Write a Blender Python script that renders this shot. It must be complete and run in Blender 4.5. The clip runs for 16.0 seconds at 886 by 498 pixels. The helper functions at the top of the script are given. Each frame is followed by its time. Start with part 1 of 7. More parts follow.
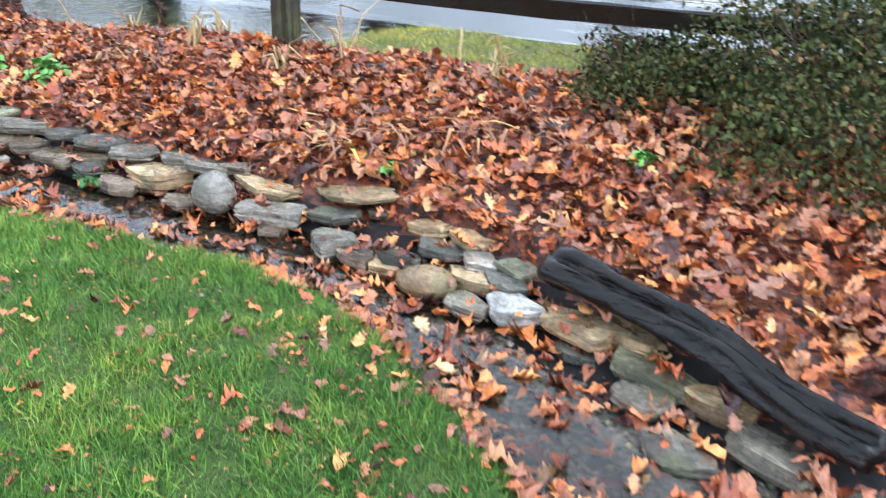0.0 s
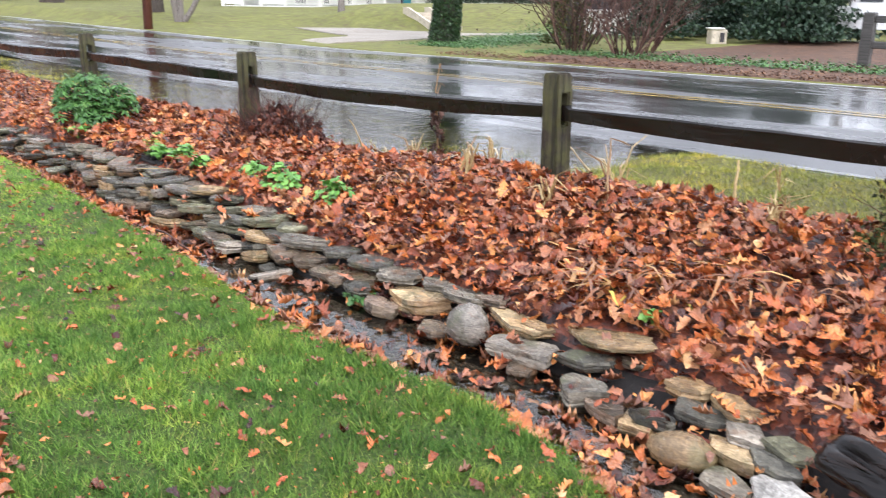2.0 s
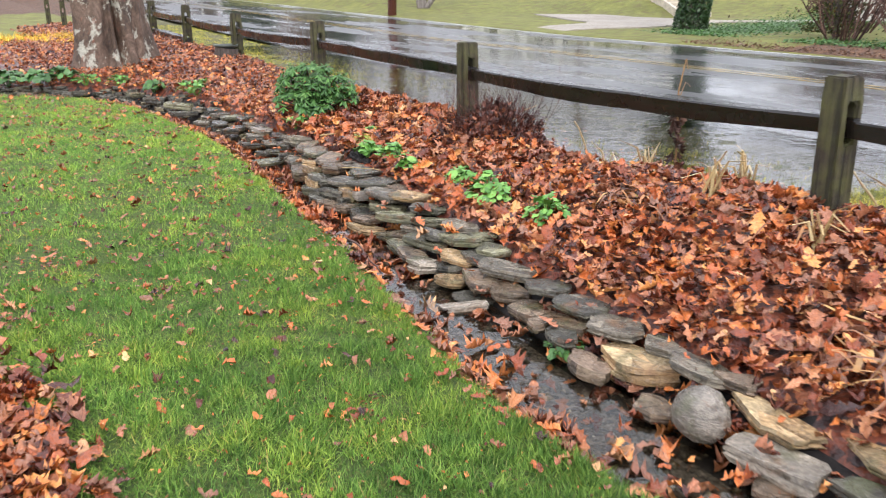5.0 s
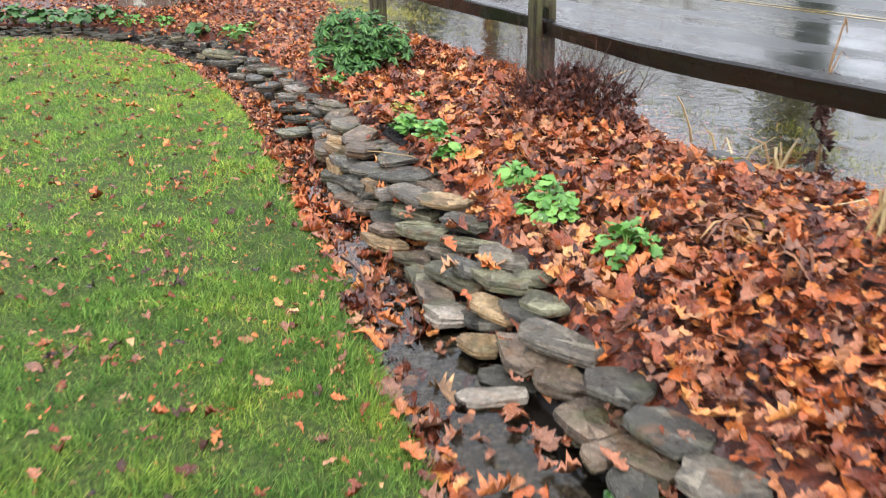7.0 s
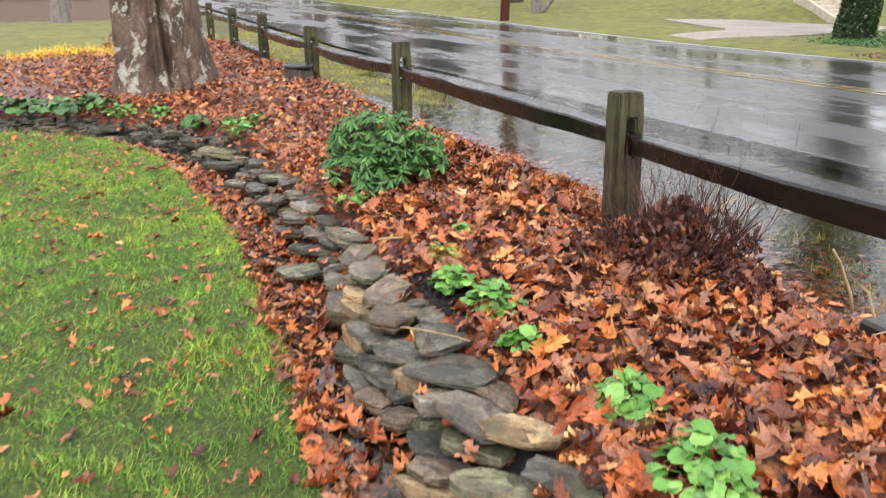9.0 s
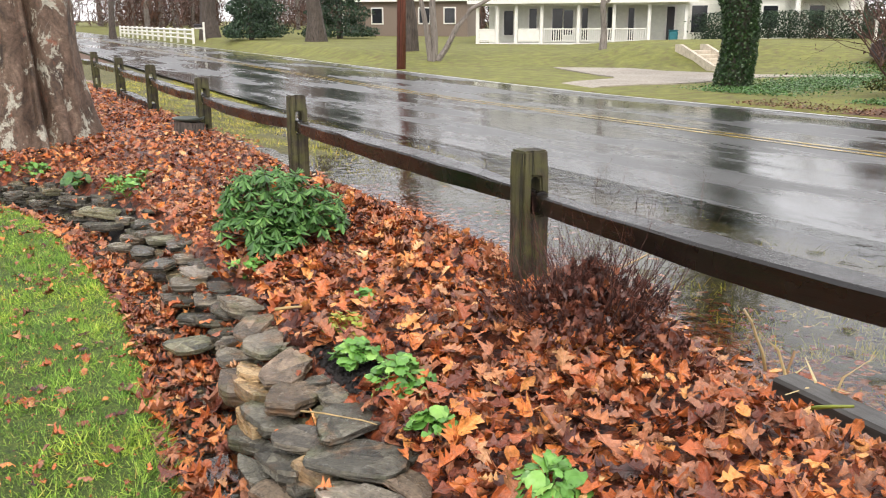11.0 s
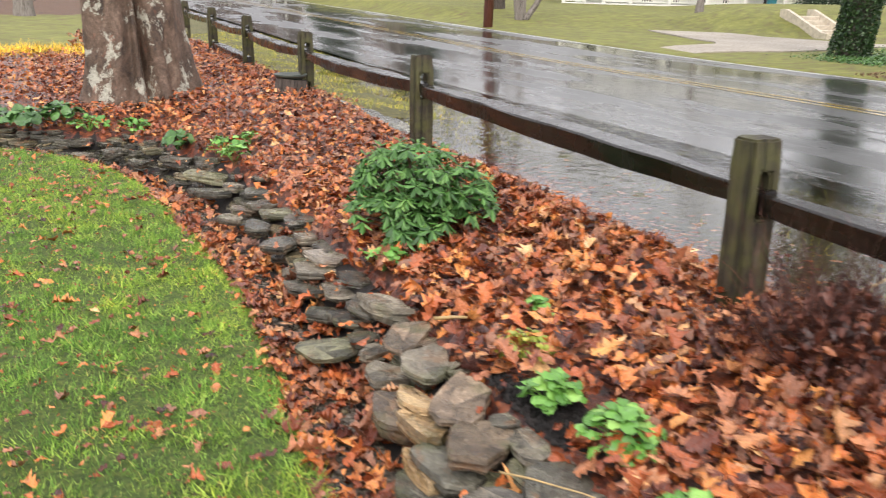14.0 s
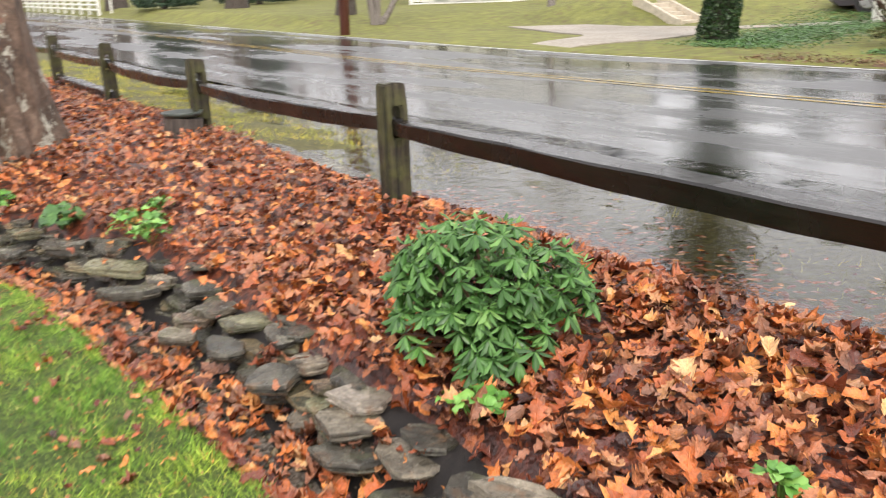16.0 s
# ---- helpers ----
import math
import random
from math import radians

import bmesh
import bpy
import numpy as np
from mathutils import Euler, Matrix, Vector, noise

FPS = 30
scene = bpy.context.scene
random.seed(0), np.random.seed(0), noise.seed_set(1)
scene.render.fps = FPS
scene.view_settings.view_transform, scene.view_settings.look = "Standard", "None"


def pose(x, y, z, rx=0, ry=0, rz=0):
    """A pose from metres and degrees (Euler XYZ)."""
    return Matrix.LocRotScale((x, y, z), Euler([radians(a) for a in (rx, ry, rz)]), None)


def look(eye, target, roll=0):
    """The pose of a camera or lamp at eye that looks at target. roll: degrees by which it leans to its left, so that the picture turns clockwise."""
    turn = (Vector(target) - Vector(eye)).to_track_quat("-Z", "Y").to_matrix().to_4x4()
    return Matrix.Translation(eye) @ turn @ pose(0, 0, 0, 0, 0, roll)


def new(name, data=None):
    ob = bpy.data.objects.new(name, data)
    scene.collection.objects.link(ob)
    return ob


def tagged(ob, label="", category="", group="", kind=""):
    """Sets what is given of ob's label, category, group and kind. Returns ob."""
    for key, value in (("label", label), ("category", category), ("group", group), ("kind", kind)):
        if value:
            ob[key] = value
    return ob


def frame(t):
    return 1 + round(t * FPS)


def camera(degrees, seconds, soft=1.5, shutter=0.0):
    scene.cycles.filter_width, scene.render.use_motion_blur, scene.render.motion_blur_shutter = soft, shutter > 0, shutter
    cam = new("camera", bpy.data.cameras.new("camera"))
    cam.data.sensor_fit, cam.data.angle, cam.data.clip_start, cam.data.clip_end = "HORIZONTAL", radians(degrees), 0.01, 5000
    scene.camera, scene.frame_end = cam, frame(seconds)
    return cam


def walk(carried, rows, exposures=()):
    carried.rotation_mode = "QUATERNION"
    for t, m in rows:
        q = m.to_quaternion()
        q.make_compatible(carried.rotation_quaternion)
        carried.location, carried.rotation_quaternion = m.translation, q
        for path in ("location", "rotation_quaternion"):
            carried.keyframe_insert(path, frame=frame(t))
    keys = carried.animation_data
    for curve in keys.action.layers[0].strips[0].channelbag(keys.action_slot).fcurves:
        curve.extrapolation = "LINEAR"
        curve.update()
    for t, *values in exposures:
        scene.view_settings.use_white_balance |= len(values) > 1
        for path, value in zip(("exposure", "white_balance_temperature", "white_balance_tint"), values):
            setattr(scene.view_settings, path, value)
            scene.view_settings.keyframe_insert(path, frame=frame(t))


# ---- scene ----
cam = camera(56.2, 16.0, soft=1.0, shutter=0.5)
PATH = [
    (0, (-3.768, -5.932, 1.239), (-2.119, -5.138, 0.432), 2.2),
    (0.5, (-3.65, -5.891, 1.265), (-2.054, -4.956, 0.504), 2.0),
    (1, (-3.676, -5.902, 1.301), (-2.157, -4.793, 0.62), 1.4),
    (1.5, (-3.673, -5.893, 1.326), (-2.241, -4.642, 0.706), 0.7),
    (2, (-3.646, -5.859, 1.326), (-2.284, -4.513, 0.748), 0.4),
    (2.5, (-3.637, -5.854, 1.326), (-2.348, -4.424, 0.783), 0.1),
    (3, (-3.628, -5.848, 1.329), (-2.408, -4.354, 0.801), -0.1),
    (3.5, (-3.6, -5.85, 1.326), (-2.459, -4.296, 0.793), -0.3),
    (4, (-3.509, -5.769, 1.31), (-2.435, -4.174, 0.759), -0.3),
    (4.5, (-3.34, -5.56, 1.319), (-2.339, -3.926, 0.746), -0.2),
    (7, (-2.369, -4.336, 1.293), (-1.66, -2.622, 0.545), -0.2),
    (7.5, (-2.212, -4.013, 1.304), (-1.546, -2.279, 0.561), 0.1),
    (8, (-2.169, -3.634, 1.304), (-1.526, -1.872, 0.608), 0.0),
    (8.5, (-2.135, -3.347, 1.343), (-1.476, -1.576, 0.687), -0.2),
    (9, (-2.051, -3.101, 1.354), (-1.347, -1.329, 0.75), -0.5),
    (9.5, (-2.012, -2.984, 1.38), (-1.246, -1.221, 0.829), -0.6),
    (10, (-1.993, -2.911, 1.384), (-1.154, -1.171, 0.864), -0.6),
    (12.5, (-1.962, -2.924, 1.394), (-0.999, -1.245, 0.891), 0.2),
    (13, (-1.967, -2.783, 1.377), (-1.052, -1.086, 0.845), 0.7),
    (13.5, (-2.014, -2.424, 1.38), (-1.16, -0.705, 0.818), 1.2),
    (14, (-2.08, -2.147, 1.367), (-1.301, -0.404, 0.771), 1.2),
    (14.5, (-2.105, -1.762, 1.384), (-1.361, -0.008, 0.776), 0.7),
    (15, (-2.169, -1.399, 1.379), (-1.388, 0.338, 0.77), 0.1),
    (15.5, (-2.222, -0.989, 1.408), (-1.314, 0.686, 0.801), -0.7),
    (16, (-2.189, -0.67, 1.391), (-1.113, 0.909, 0.8), -2.2),
]
EXPOSURES = [(0.0, 1.7, 5350, 5), (0.5, 1.65, 5650, 8), (1.5, 1.58, 5900, 12), (3.0, 1.35, 6300, 14), (4.7, 1.37, 6250, 13), (7.5, 1.37, 6200, 11), (8.5, 1.25, 6400, 11), (9.5, 1.31, 6550, 11),
             (12.5, 1.2, 6900, 12), (14.5, 1.32, 6700, 12), (15.5, 1.31, 6800, 12), (16.0, 1.38, 6850, 12)]
walk(cam, [(t, look(e, a, r)) for t, e, a, r in PATH], EXPOSURES)

# ---- light ----
SUN_EL, SUN_AZ = radians(48), radians(200)
world = bpy.data.worlds.new("world")
scene.world = world
world.use_nodes = True
wn, wl = world.node_tree.nodes, world.node_tree.links
wn.clear()
sky = wn.new("ShaderNodeTexSky")
sky.sky_type, sky.sun_disc, sky.sun_elevation, sky.sun_rotation = "NISHITA", False, SUN_EL, SUN_AZ
sky.air_density, sky.dust_density = 1.0, 4.0
cloud = wn.new("ShaderNodeMix")
cloud.data_type = "RGBA"
cloud.inputs[0].default_value = 0.82
cloud.inputs[7].default_value = (8.4, 8.5, 8.8, 1)
back = wn.new("ShaderNodeBackground")
back.inputs[1].default_value = 0.105
wout = wn.new("ShaderNodeOutputWorld")
wl.new(sky.outputs[0], cloud.inputs[6])
wl.new(cloud.outputs[2], back.inputs[0])
wl.new(back.outputs[0], wout.inputs[0])
sun = new("sun", bpy.data.lights.new("sun", "SUN"))
sun.data.energy, sun.data.angle, sun.data.color = 0.7, radians(30), (1, 0.97, 0.93)
sun.matrix_world = look((0, 0, 30), (0 + 12, 30 * 0.9, 0))

# ---- materials ----
rng = np.random.default_rng(7)


class Mat:
    """A node material under construction."""

    def __init__(self, name, rough=0.6, metal=0.0, spec=0.5):
        self.m = bpy.data.materials.new(name)
        self.m.use_nodes = True
        self.n, self.l = self.m.node_tree.nodes, self.m.node_tree.links
        self.b = self.n["Principled BSDF"]
        self.b.inputs["Roughness"].default_value = rough
        self.b.inputs["Metallic"].default_value = metal
        self.b.inputs["Specular IOR Level"].default_value = spec
        self.co = self.n.new("ShaderNodeTexCoord").outputs["Object"]

    def put(self, value, socket):
        if hasattr(value, "links"):
            self.l.new(value, socket)
        elif isinstance(value, tuple) and len(value) == 3 and socket.type == "RGBA":
            socket.default_value = (*value, 1)
        else:
            socket.default_value = value

    def world_pos(self):
        return self.n.new("ShaderNodeNewGeometry").outputs["Position"]

    def noise(self, scale, detail=4.0, rough=0.55, stretch=None, pos=None, dist=0.0):
        t = self.n.new("ShaderNodeTexNoise")
        t.inputs["Scale"].default_value, t.inputs["Detail"].default_value = scale, detail
        t.inputs["Roughness"].default_value, t.inputs["Distortion"].default_value = rough, dist
        src = pos or self.co
        if stretch:
            v = self.n.new("ShaderNodeVectorMath")
            v.operation = "MULTIPLY"
            v.inputs[1].default_value = stretch
            self.l.new(src, v.inputs[0])
            src = v.outputs[0]
        self.l.new(src, t.inputs["Vector"])
        return t.outputs["Fac"]

    def ramp(self, fac, *stops):
        r = self.n.new("ShaderNodeValToRGB")
        e = r.color_ramp.elements
        while len(e) < len(stops):
            e.new(0.5)
        for el, (p, c) in zip(e, stops):
            el.position = p
            el.color = (*c, 1) if isinstance(c, tuple) else (c, c, c, 1)
        self.l.new(fac, r.inputs[0])
        return r.outputs[0]

    def mix(self, fac, a, b, kind="MIX"):
        x = self.n.new("ShaderNodeMix")
        x.data_type, x.blend_type = "RGBA", kind
        self.put(fac, x.inputs[0])
        self.put(a, x.inputs[6])
        self.put(b, x.inputs[7])
        return x.outputs[2]

    def math(self, op, a, b=0.0):
        x = self.n.new("ShaderNodeMath")
        x.operation = op
        self.put(a, x.inputs[0])
        self.put(b, x.inputs[1])
        return x.outputs[0]

    def rand(self):
        a = self.n.new("ShaderNodeObjectInfo").outputs["Random"]
        b = self.n.new("ShaderNodeNewGeometry").outputs["Random Per Island"]
        return self.math("FRACT", self.math("ADD", self.math("MULTIPLY", a, 7.31), b))

    def colour(self, c):
        self.put(c, self.b.inputs["Base Color"])
        return self

    def rough(self, r):
        self.put(r, self.b.inputs["Roughness"])
        return self

    def bump(self, h, strength=0.4, dist=0.01):
        x = self.n.new("ShaderNodeBump")
        x.inputs["Strength"].default_value, x.inputs["Distance"].default_value = strength, dist
        self.l.new(h, x.inputs["Height"])
        self.l.new(x.outputs[0], self.b.inputs["Normal"])
        return self


def plain(name, c, rough=0.6, metal=0.0, var=0.15, scale=6.0, spec=0.5):
    k = Mat(name, rough, metal, spec)
    lo, hi = tuple(v * (1 - var) for v in c), tuple(min(1, v * (1 + var)) for v in c)
    n = k.noise(scale)
    return k.colour(k.ramp(n, (0.3, lo), (0.7, hi))).bump(k.noise(scale * 9), 0.15, 0.004).m


def leaf_material(name, stops, rough=0.35, spec=0.5):
    k = Mat(name, rough, 0, spec)
    c = k.ramp(k.rand(), *stops)
    n = k.noise(38, 3, pos=k.world_pos())
    k.colour(k.mix(0.5, c, k.ramp(n, (0.3, 0.45), (0.7, 1.0)), "MULTIPLY"))
    k.rough(k.ramp(k.noise(11, 2, pos=k.world_pos()), (0.35, rough * 0.55), (0.65, min(1, rough * 1.5))))
    return k.bump(n, 0.35, 0.004).m


def litter_material():
    """Wet dead leaves: mottled, with midrib and side veins and a broken sheen."""
    k = Mat("fallen_leaf", 0.3, 0, 0.5)
    p = k.world_pos()
    c = k.ramp(k.rand(), (0.0, (0.04, 0.013, 0.01)), (0.15, (0.11, 0.028, 0.017)), (0.38, (0.28, 0.068, 0.026)), (0.62, (0.49, 0.128, 0.038)),
               (0.82, (0.67, 0.215, 0.058)), (0.95, (0.76, 0.33, 0.1)), (1.0, (0.78, 0.47, 0.22)))
    other = k.math("FRACT", k.math("MULTIPLY", k.rand(), 17.3))
    c = k.mix(k.ramp(other, (0.6, 0.0), (0.64, 0.6)), c, (0.38, 0.185, 0.11))
    uv = k.n.new("ShaderNodeSeparateXYZ")
    k.l.new(k.n.new("ShaderNodeTexCoord").outputs["UV"], uv.inputs[0])
    across, down = k.math("ABSOLUTE", uv.outputs[0]), uv.outputs[1]
    rib = k.ramp(across, (0.008, 1.0), (0.022, 0.0))
    side_rib = k.math("FRACT", k.math("MULTIPLY", k.math("SUBTRACT", down, k.math("MULTIPLY", across, 0.9)), 7.0))
    side_rib = k.ramp(k.math("ABSOLUTE", k.math("SUBTRACT", side_rib, 0.5)), (0.03, 1.0), (0.1, 0.0))
    veins = k.math("MAXIMUM", rib, k.math("MULTIPLY", side_rib, 0.4))
    c = k.mix(0.75, c, k.ramp(k.noise(26, 5, 0.65, pos=p), (0.3, 0.38), (0.5, 0.95), (0.7, 1.35)), "MULTIPLY")
    c = k.mix(0.5, c, k.ramp(k.noise(120, 3, 0.6, pos=p), (0.35, 0.55), (0.65, 1.2)), "MULTIPLY")
    c = k.mix(k.math("MULTIPLY", veins, 0.4), c, k.mix(1.0, c, (1.6, 1.5, 1.3), "MULTIPLY"))
    k.rough(k.ramp(k.noise(26, 3, pos=p), (0.36, 0.06), (0.62, 0.36)))
    h = k.math("ADD", k.noise(60, 5, 0.6, pos=p), k.math("ADD", k.math("MULTIPLY", k.noise(160, 2, pos=p), 0.3), k.math("MULTIPLY", veins, -0.25)))
    return k.colour(c).bump(h, 0.65, 0.009).m


M_LEAF = litter_material()


def grass_material(name, lo, mid, hi, dry):
    k = Mat(name, 0.6, 0, 0.2)
    p = k.world_pos()
    c = k.ramp(k.rand(), (0.0, lo), (0.42, mid), (0.76, hi), (0.93, tuple(1.3 * v for v in hi)), (1.0, dry))
    patch = k.ramp(k.noise(2.6, 5, 0.65, pos=p), (0.34, (0.6, 0.7, 0.75)), (0.48, (0.98, 0.99, 1.0)), (0.64, (1.5, 1.22, 1.0)))
    tuft = k.ramp(k.noise(13, 4, 0.6, pos=p), (0.34, (0.55, 0.62, 0.6)), (0.5, (1.0, 1.0, 1.0)), (0.66, (1.45, 1.28, 1.2)))
    c = k.mix(0.8, k.mix(0.85, c, patch, "MULTIPLY"), tuft, "MULTIPLY")
    xyz = k.n.new("ShaderNodeSeparateXYZ")
    k.l.new(p, xyz.inputs[0])
    # Darker towards low y, brighter and yellower towards high y, broken by noise
    tone = k.math("ADD", k.math("MULTIPLY", xyz.outputs[1], 0.25), k.math("MULTIPLY", k.noise(0.9, 3, pos=p), 2.0))
    c = k.mix(1.0, c, k.ramp(k.math("ADD", k.math("MULTIPLY", tone, 0.5), 0.5), (0.36, (0.7, 0.7, 0.55)), (0.72, (1.1, 1.05, 0.82)), (1.0, (1.52, 1.42, 1.08))), "MULTIPLY")
    return k.colour(c).m


M_GRASS = grass_material("grass_blade", (0.05, 0.122, 0.026), (0.115, 0.235, 0.05), (0.19, 0.32, 0.075), (0.33, 0.3, 0.14))
M_VERGE = grass_material("verge_grass", (0.1, 0.125, 0.028), (0.22, 0.25, 0.055), (0.33, 0.34, 0.09), (0.45, 0.38, 0.17))
M_DRYGRASS = grass_material("yellow_grass", (0.25, 0.18, 0.03), (0.45, 0.33, 0.05), (0.58, 0.45, 0.09), (0.5, 0.38, 0.16))
M_WEED = leaf_material("light_green_leaf", ((0.0, (0.07, 0.2, 0.03)), (0.6, (0.15, 0.36, 0.06)), (1.0, (0.28, 0.5, 0.11))), 0.4)
M_DARKWEED = leaf_material("dark_green_leaf", ((0.0, (0.03, 0.09, 0.02)), (0.6, (0.07, 0.17, 0.04)), (1.0, (0.12, 0.26, 0.06))), 0.4)
M_RHODO = leaf_material("rhododendron_leaf", ((0.0, (0.025, 0.08, 0.016)), (0.5, (0.065, 0.17, 0.035)), (0.85, (0.11, 0.25, 0.06)), (1.0, (0.18, 0.34, 0.09))), 0.42, 0.4)
M_REDTWIG = leaf_material("red_twig", ((0.0, (0.028, 0.012, 0.01)), (0.6, (0.07, 0.024, 0.017)), (1.0, (0.15, 0.05, 0.03))), 0.6)
M_DEADFERN = leaf_material("dead_fern_leaf", ((0.0, (0.03, 0.011, 0.009)), (0.5, (0.1, 0.03, 0.02)), (0.85, (0.2, 0.06, 0.032)), (1.0, (0.34, 0.12, 0.05))), 0.5)
M_IVY = leaf_material("ivy_leaf", ((0.0, (0.012, 0.035, 0.012)), (0.6, (0.03, 0.075, 0.02)), (1.0, (0.06, 0.12, 0.03))), 0.4)
M_CONIFER = leaf_material("conifer_foliage", ((0.0, (0.012, 0.03, 0.016)), (0.6, (0.025, 0.06, 0.03)), (1.0, (0.05, 0.09, 0.04))), 0.6)
M_HEDGE = leaf_material("hedge_foliage", ((0.0, (0.02, 0.024, 0.008)), (0.5, (0.055, 0.065, 0.018)), (0.85, (0.11, 0.125, 0.035)), (1.0, (0.22, 0.11, 0.045))), 0.8, 0.2)
M_YELLOWLEAF = leaf_material("yellow_green_leaf", ((0.0, (0.12, 0.18, 0.02)), (0.6, (0.3, 0.34, 0.04)), (1.0, (0.5, 0.45, 0.07))), 0.4)
M_BRUSH = leaf_material("dry_brush", ((0.0, (0.035, 0.022, 0.018)), (0.6, (0.09, 0.05, 0.04)), (1.0, (0.19, 0.11, 0.085))), 0.8, 0.2)
M_MULCHLEAF = leaf_material("far_leaf_litter", ((0.0, (0.06, 0.03, 0.018)), (0.6, (0.17, 0.08, 0.04)), (1.0, (0.3, 0.17, 0.09))), 0.6)
M_STRAW = leaf_material("straw", ((0.0, (0.3, 0.17, 0.07)), (0.6, (0.5, 0.36, 0.16)), (1.0, (0.62, 0.5, 0.27))), 0.5)
M_DEADSTRAP = leaf_material("dead_strap_leaf", ((0.0, (0.08, 0.028, 0.015)), (0.5, (0.24, 0.09, 0.035)), (0.85, (0.42, 0.19, 0.065)), (1.0, (0.58, 0.36, 0.13))), 0.35)
M_YELLOWSTRAP = leaf_material("yellow_strap_leaf", ((0.0, (0.55, 0.4, 0.04)), (1.0, (0.7, 0.55, 0.1))), 0.4)
M_TWIG = leaf_material("twig_bark", ((0.0, (0.045, 0.022, 0.018)), (0.6, (0.1, 0.045, 0.03)), (1.0, (0.17, 0.085, 0.055))), 0.5)


def soil_material(name, lo, mid, hi, rough=0.7, scale=9):
    k = Mat(name, rough)
    p = k.world_pos()
    c = k.ramp(k.noise(scale, 6, 0.6, pos=p), (0.3, lo), (0.5, mid), (0.72, hi))
    c = k.mix(0.45, c, k.ramp(k.noise(0.7, 3, pos=p), (0.35, 0.55), (0.65, 1.0)), "MULTIPLY")
    return k.colour(c).bump(k.noise(scale * 7, 4, pos=p), 0.6, 0.02).m


def mould_material():
    """Rotting leaf scraps pressed flat between the fresh leaves."""
    k = Mat("leaf_mould", 0.35)
    p = k.world_pos()
    w = k.n.new("ShaderNodeVectorMath")
    w.operation = "MULTIPLY_ADD"
    t = k.n.new("ShaderNodeTexNoise")
    t.inputs["Scale"].default_value = 30
    k.l.new(p, t.inputs["Vector"])
    k.l.new(t.outputs["Color"], w.inputs[0])
    w.inputs[1].default_value = (0.04, 0.04, 0.04)
    k.l.new(p, w.inputs[2])
    v = k.n.new("ShaderNodeTexVoronoi")
    v.inputs["Scale"].default_value = 32
    k.l.new(w.outputs[0], v.inputs["Vector"])
    sep = k.n.new("ShaderNodeSeparateColor")
    k.l.new(v.outputs["Color"], sep.inputs[0])
    c = k.ramp(sep.outputs[0], (0.0, (0.02, 0.008, 0.007)), (0.4, (0.075, 0.02, 0.012)), (0.75, (0.2, 0.05, 0.02)), (1.0, (0.36, 0.11, 0.04)))
    c = k.mix(0.8, c, k.ramp(k.noise(60, 4, pos=p), (0.35, 0.4), (0.65, 1.2)), "MULTIPLY")
    return k.colour(c).bump(k.math("ADD", sep.outputs[1], k.noise(50, 3, pos=p)), 0.8, 0.012).m


M_SOIL = mould_material()
M_TURF = soil_material("turf", (0.02, 0.035, 0.006), (0.06, 0.1, 0.014), (0.14, 0.16, 0.03), 0.95, 60)
M_VERGETURF = soil_material("verge_turf", (0.05, 0.038, 0.02), (0.105, 0.1, 0.034), (0.19, 0.17, 0.06), 0.9, 26)
M_FARGRASS = soil_material("far_lawn", (0.12, 0.085, 0.035), (0.15, 0.16, 0.032), (0.23, 0.22, 0.05), 0.9, 3)
M_GRAVEL = soil_material("channel_gravel", (0.05, 0.042, 0.034), (0.15, 0.125, 0.1), (0.4, 0.34, 0.28), 0.2, 48)
M_DRIVE = soil_material("gravel_drive", (0.24, 0.21, 0.17), (0.36, 0.32, 0.27), (0.48, 0.43, 0.37), 0.8, 14)
M_MULCH = soil_material("leafy_mulch", (0.05, 0.026, 0.014), (0.1, 0.05, 0.026), (0.2, 0.09, 0.045), 0.8, 7)
# Open black soil; also painted as shade in the gaps between edging stones
M_SOIL_GAPSHADE = soil_material("black_soil_gap_shade", (0.006, 0.0045, 0.0045), (0.013, 0.01, 0.009), (0.03, 0.022, 0.02), 0.85, 30)


def rain_rings(k, p, scale):
    """Widening rings where drops fall."""
    v = k.n.new("ShaderNodeTexVoronoi")
    v.inputs["Scale"].default_value = scale
    k.l.new(p, v.inputs["Vector"])
    d = v.outputs["Distance"]
    wave = k.math("SINE", k.math("MULTIPLY", d, 46.0))
    sep = k.n.new("ShaderNodeSeparateColor")
    k.l.new(v.outputs["Color"], sep.inputs[0])
    reach = k.math("MULTIPLY", sep.outputs[0], 0.5)
    return k.math("MULTIPLY", wave, k.math("MAXIMUM", k.math("SUBTRACT", reach, d), 0.0))


def road_material():
    k = Mat("wet_asphalt", 0.2, 0, 0.5)
    p = k.world_pos()
    big = k.noise(0.8, 5, 0.62, (1.0, 0.2, 1.0), p)
    fine = k.noise(160, 2, pos=p)
    c = k.ramp(fine, (0.35, 0.03), (0.65, 0.085))
    k.colour(k.mix(0.4, c, k.ramp(big, (0.4, 0.5), (0.6, 1.0)), "MULTIPLY"))
    k.rough(k.ramp(big, (0.4, 0.06), (0.49, 0.17), (0.56, 0.38)))
    k.b.inputs["IOR"].default_value = 1.65
    rip = k.noise(3.0, 3, 0.5, (1.0, 0.6, 1.0), p)
    h = k.math("ADD", k.math("MULTIPLY", rip, 0.8), k.math("ADD", k.math("MULTIPLY", k.noise(24, 3, 0.6, pos=p), 0.3), k.math("MULTIPLY", fine, 0.05)))
    return k.bump(k.math("ADD", h, k.math("MULTIPLY", rain_rings(k, p, 5.0), 0.6)), 0.16, 0.02).m


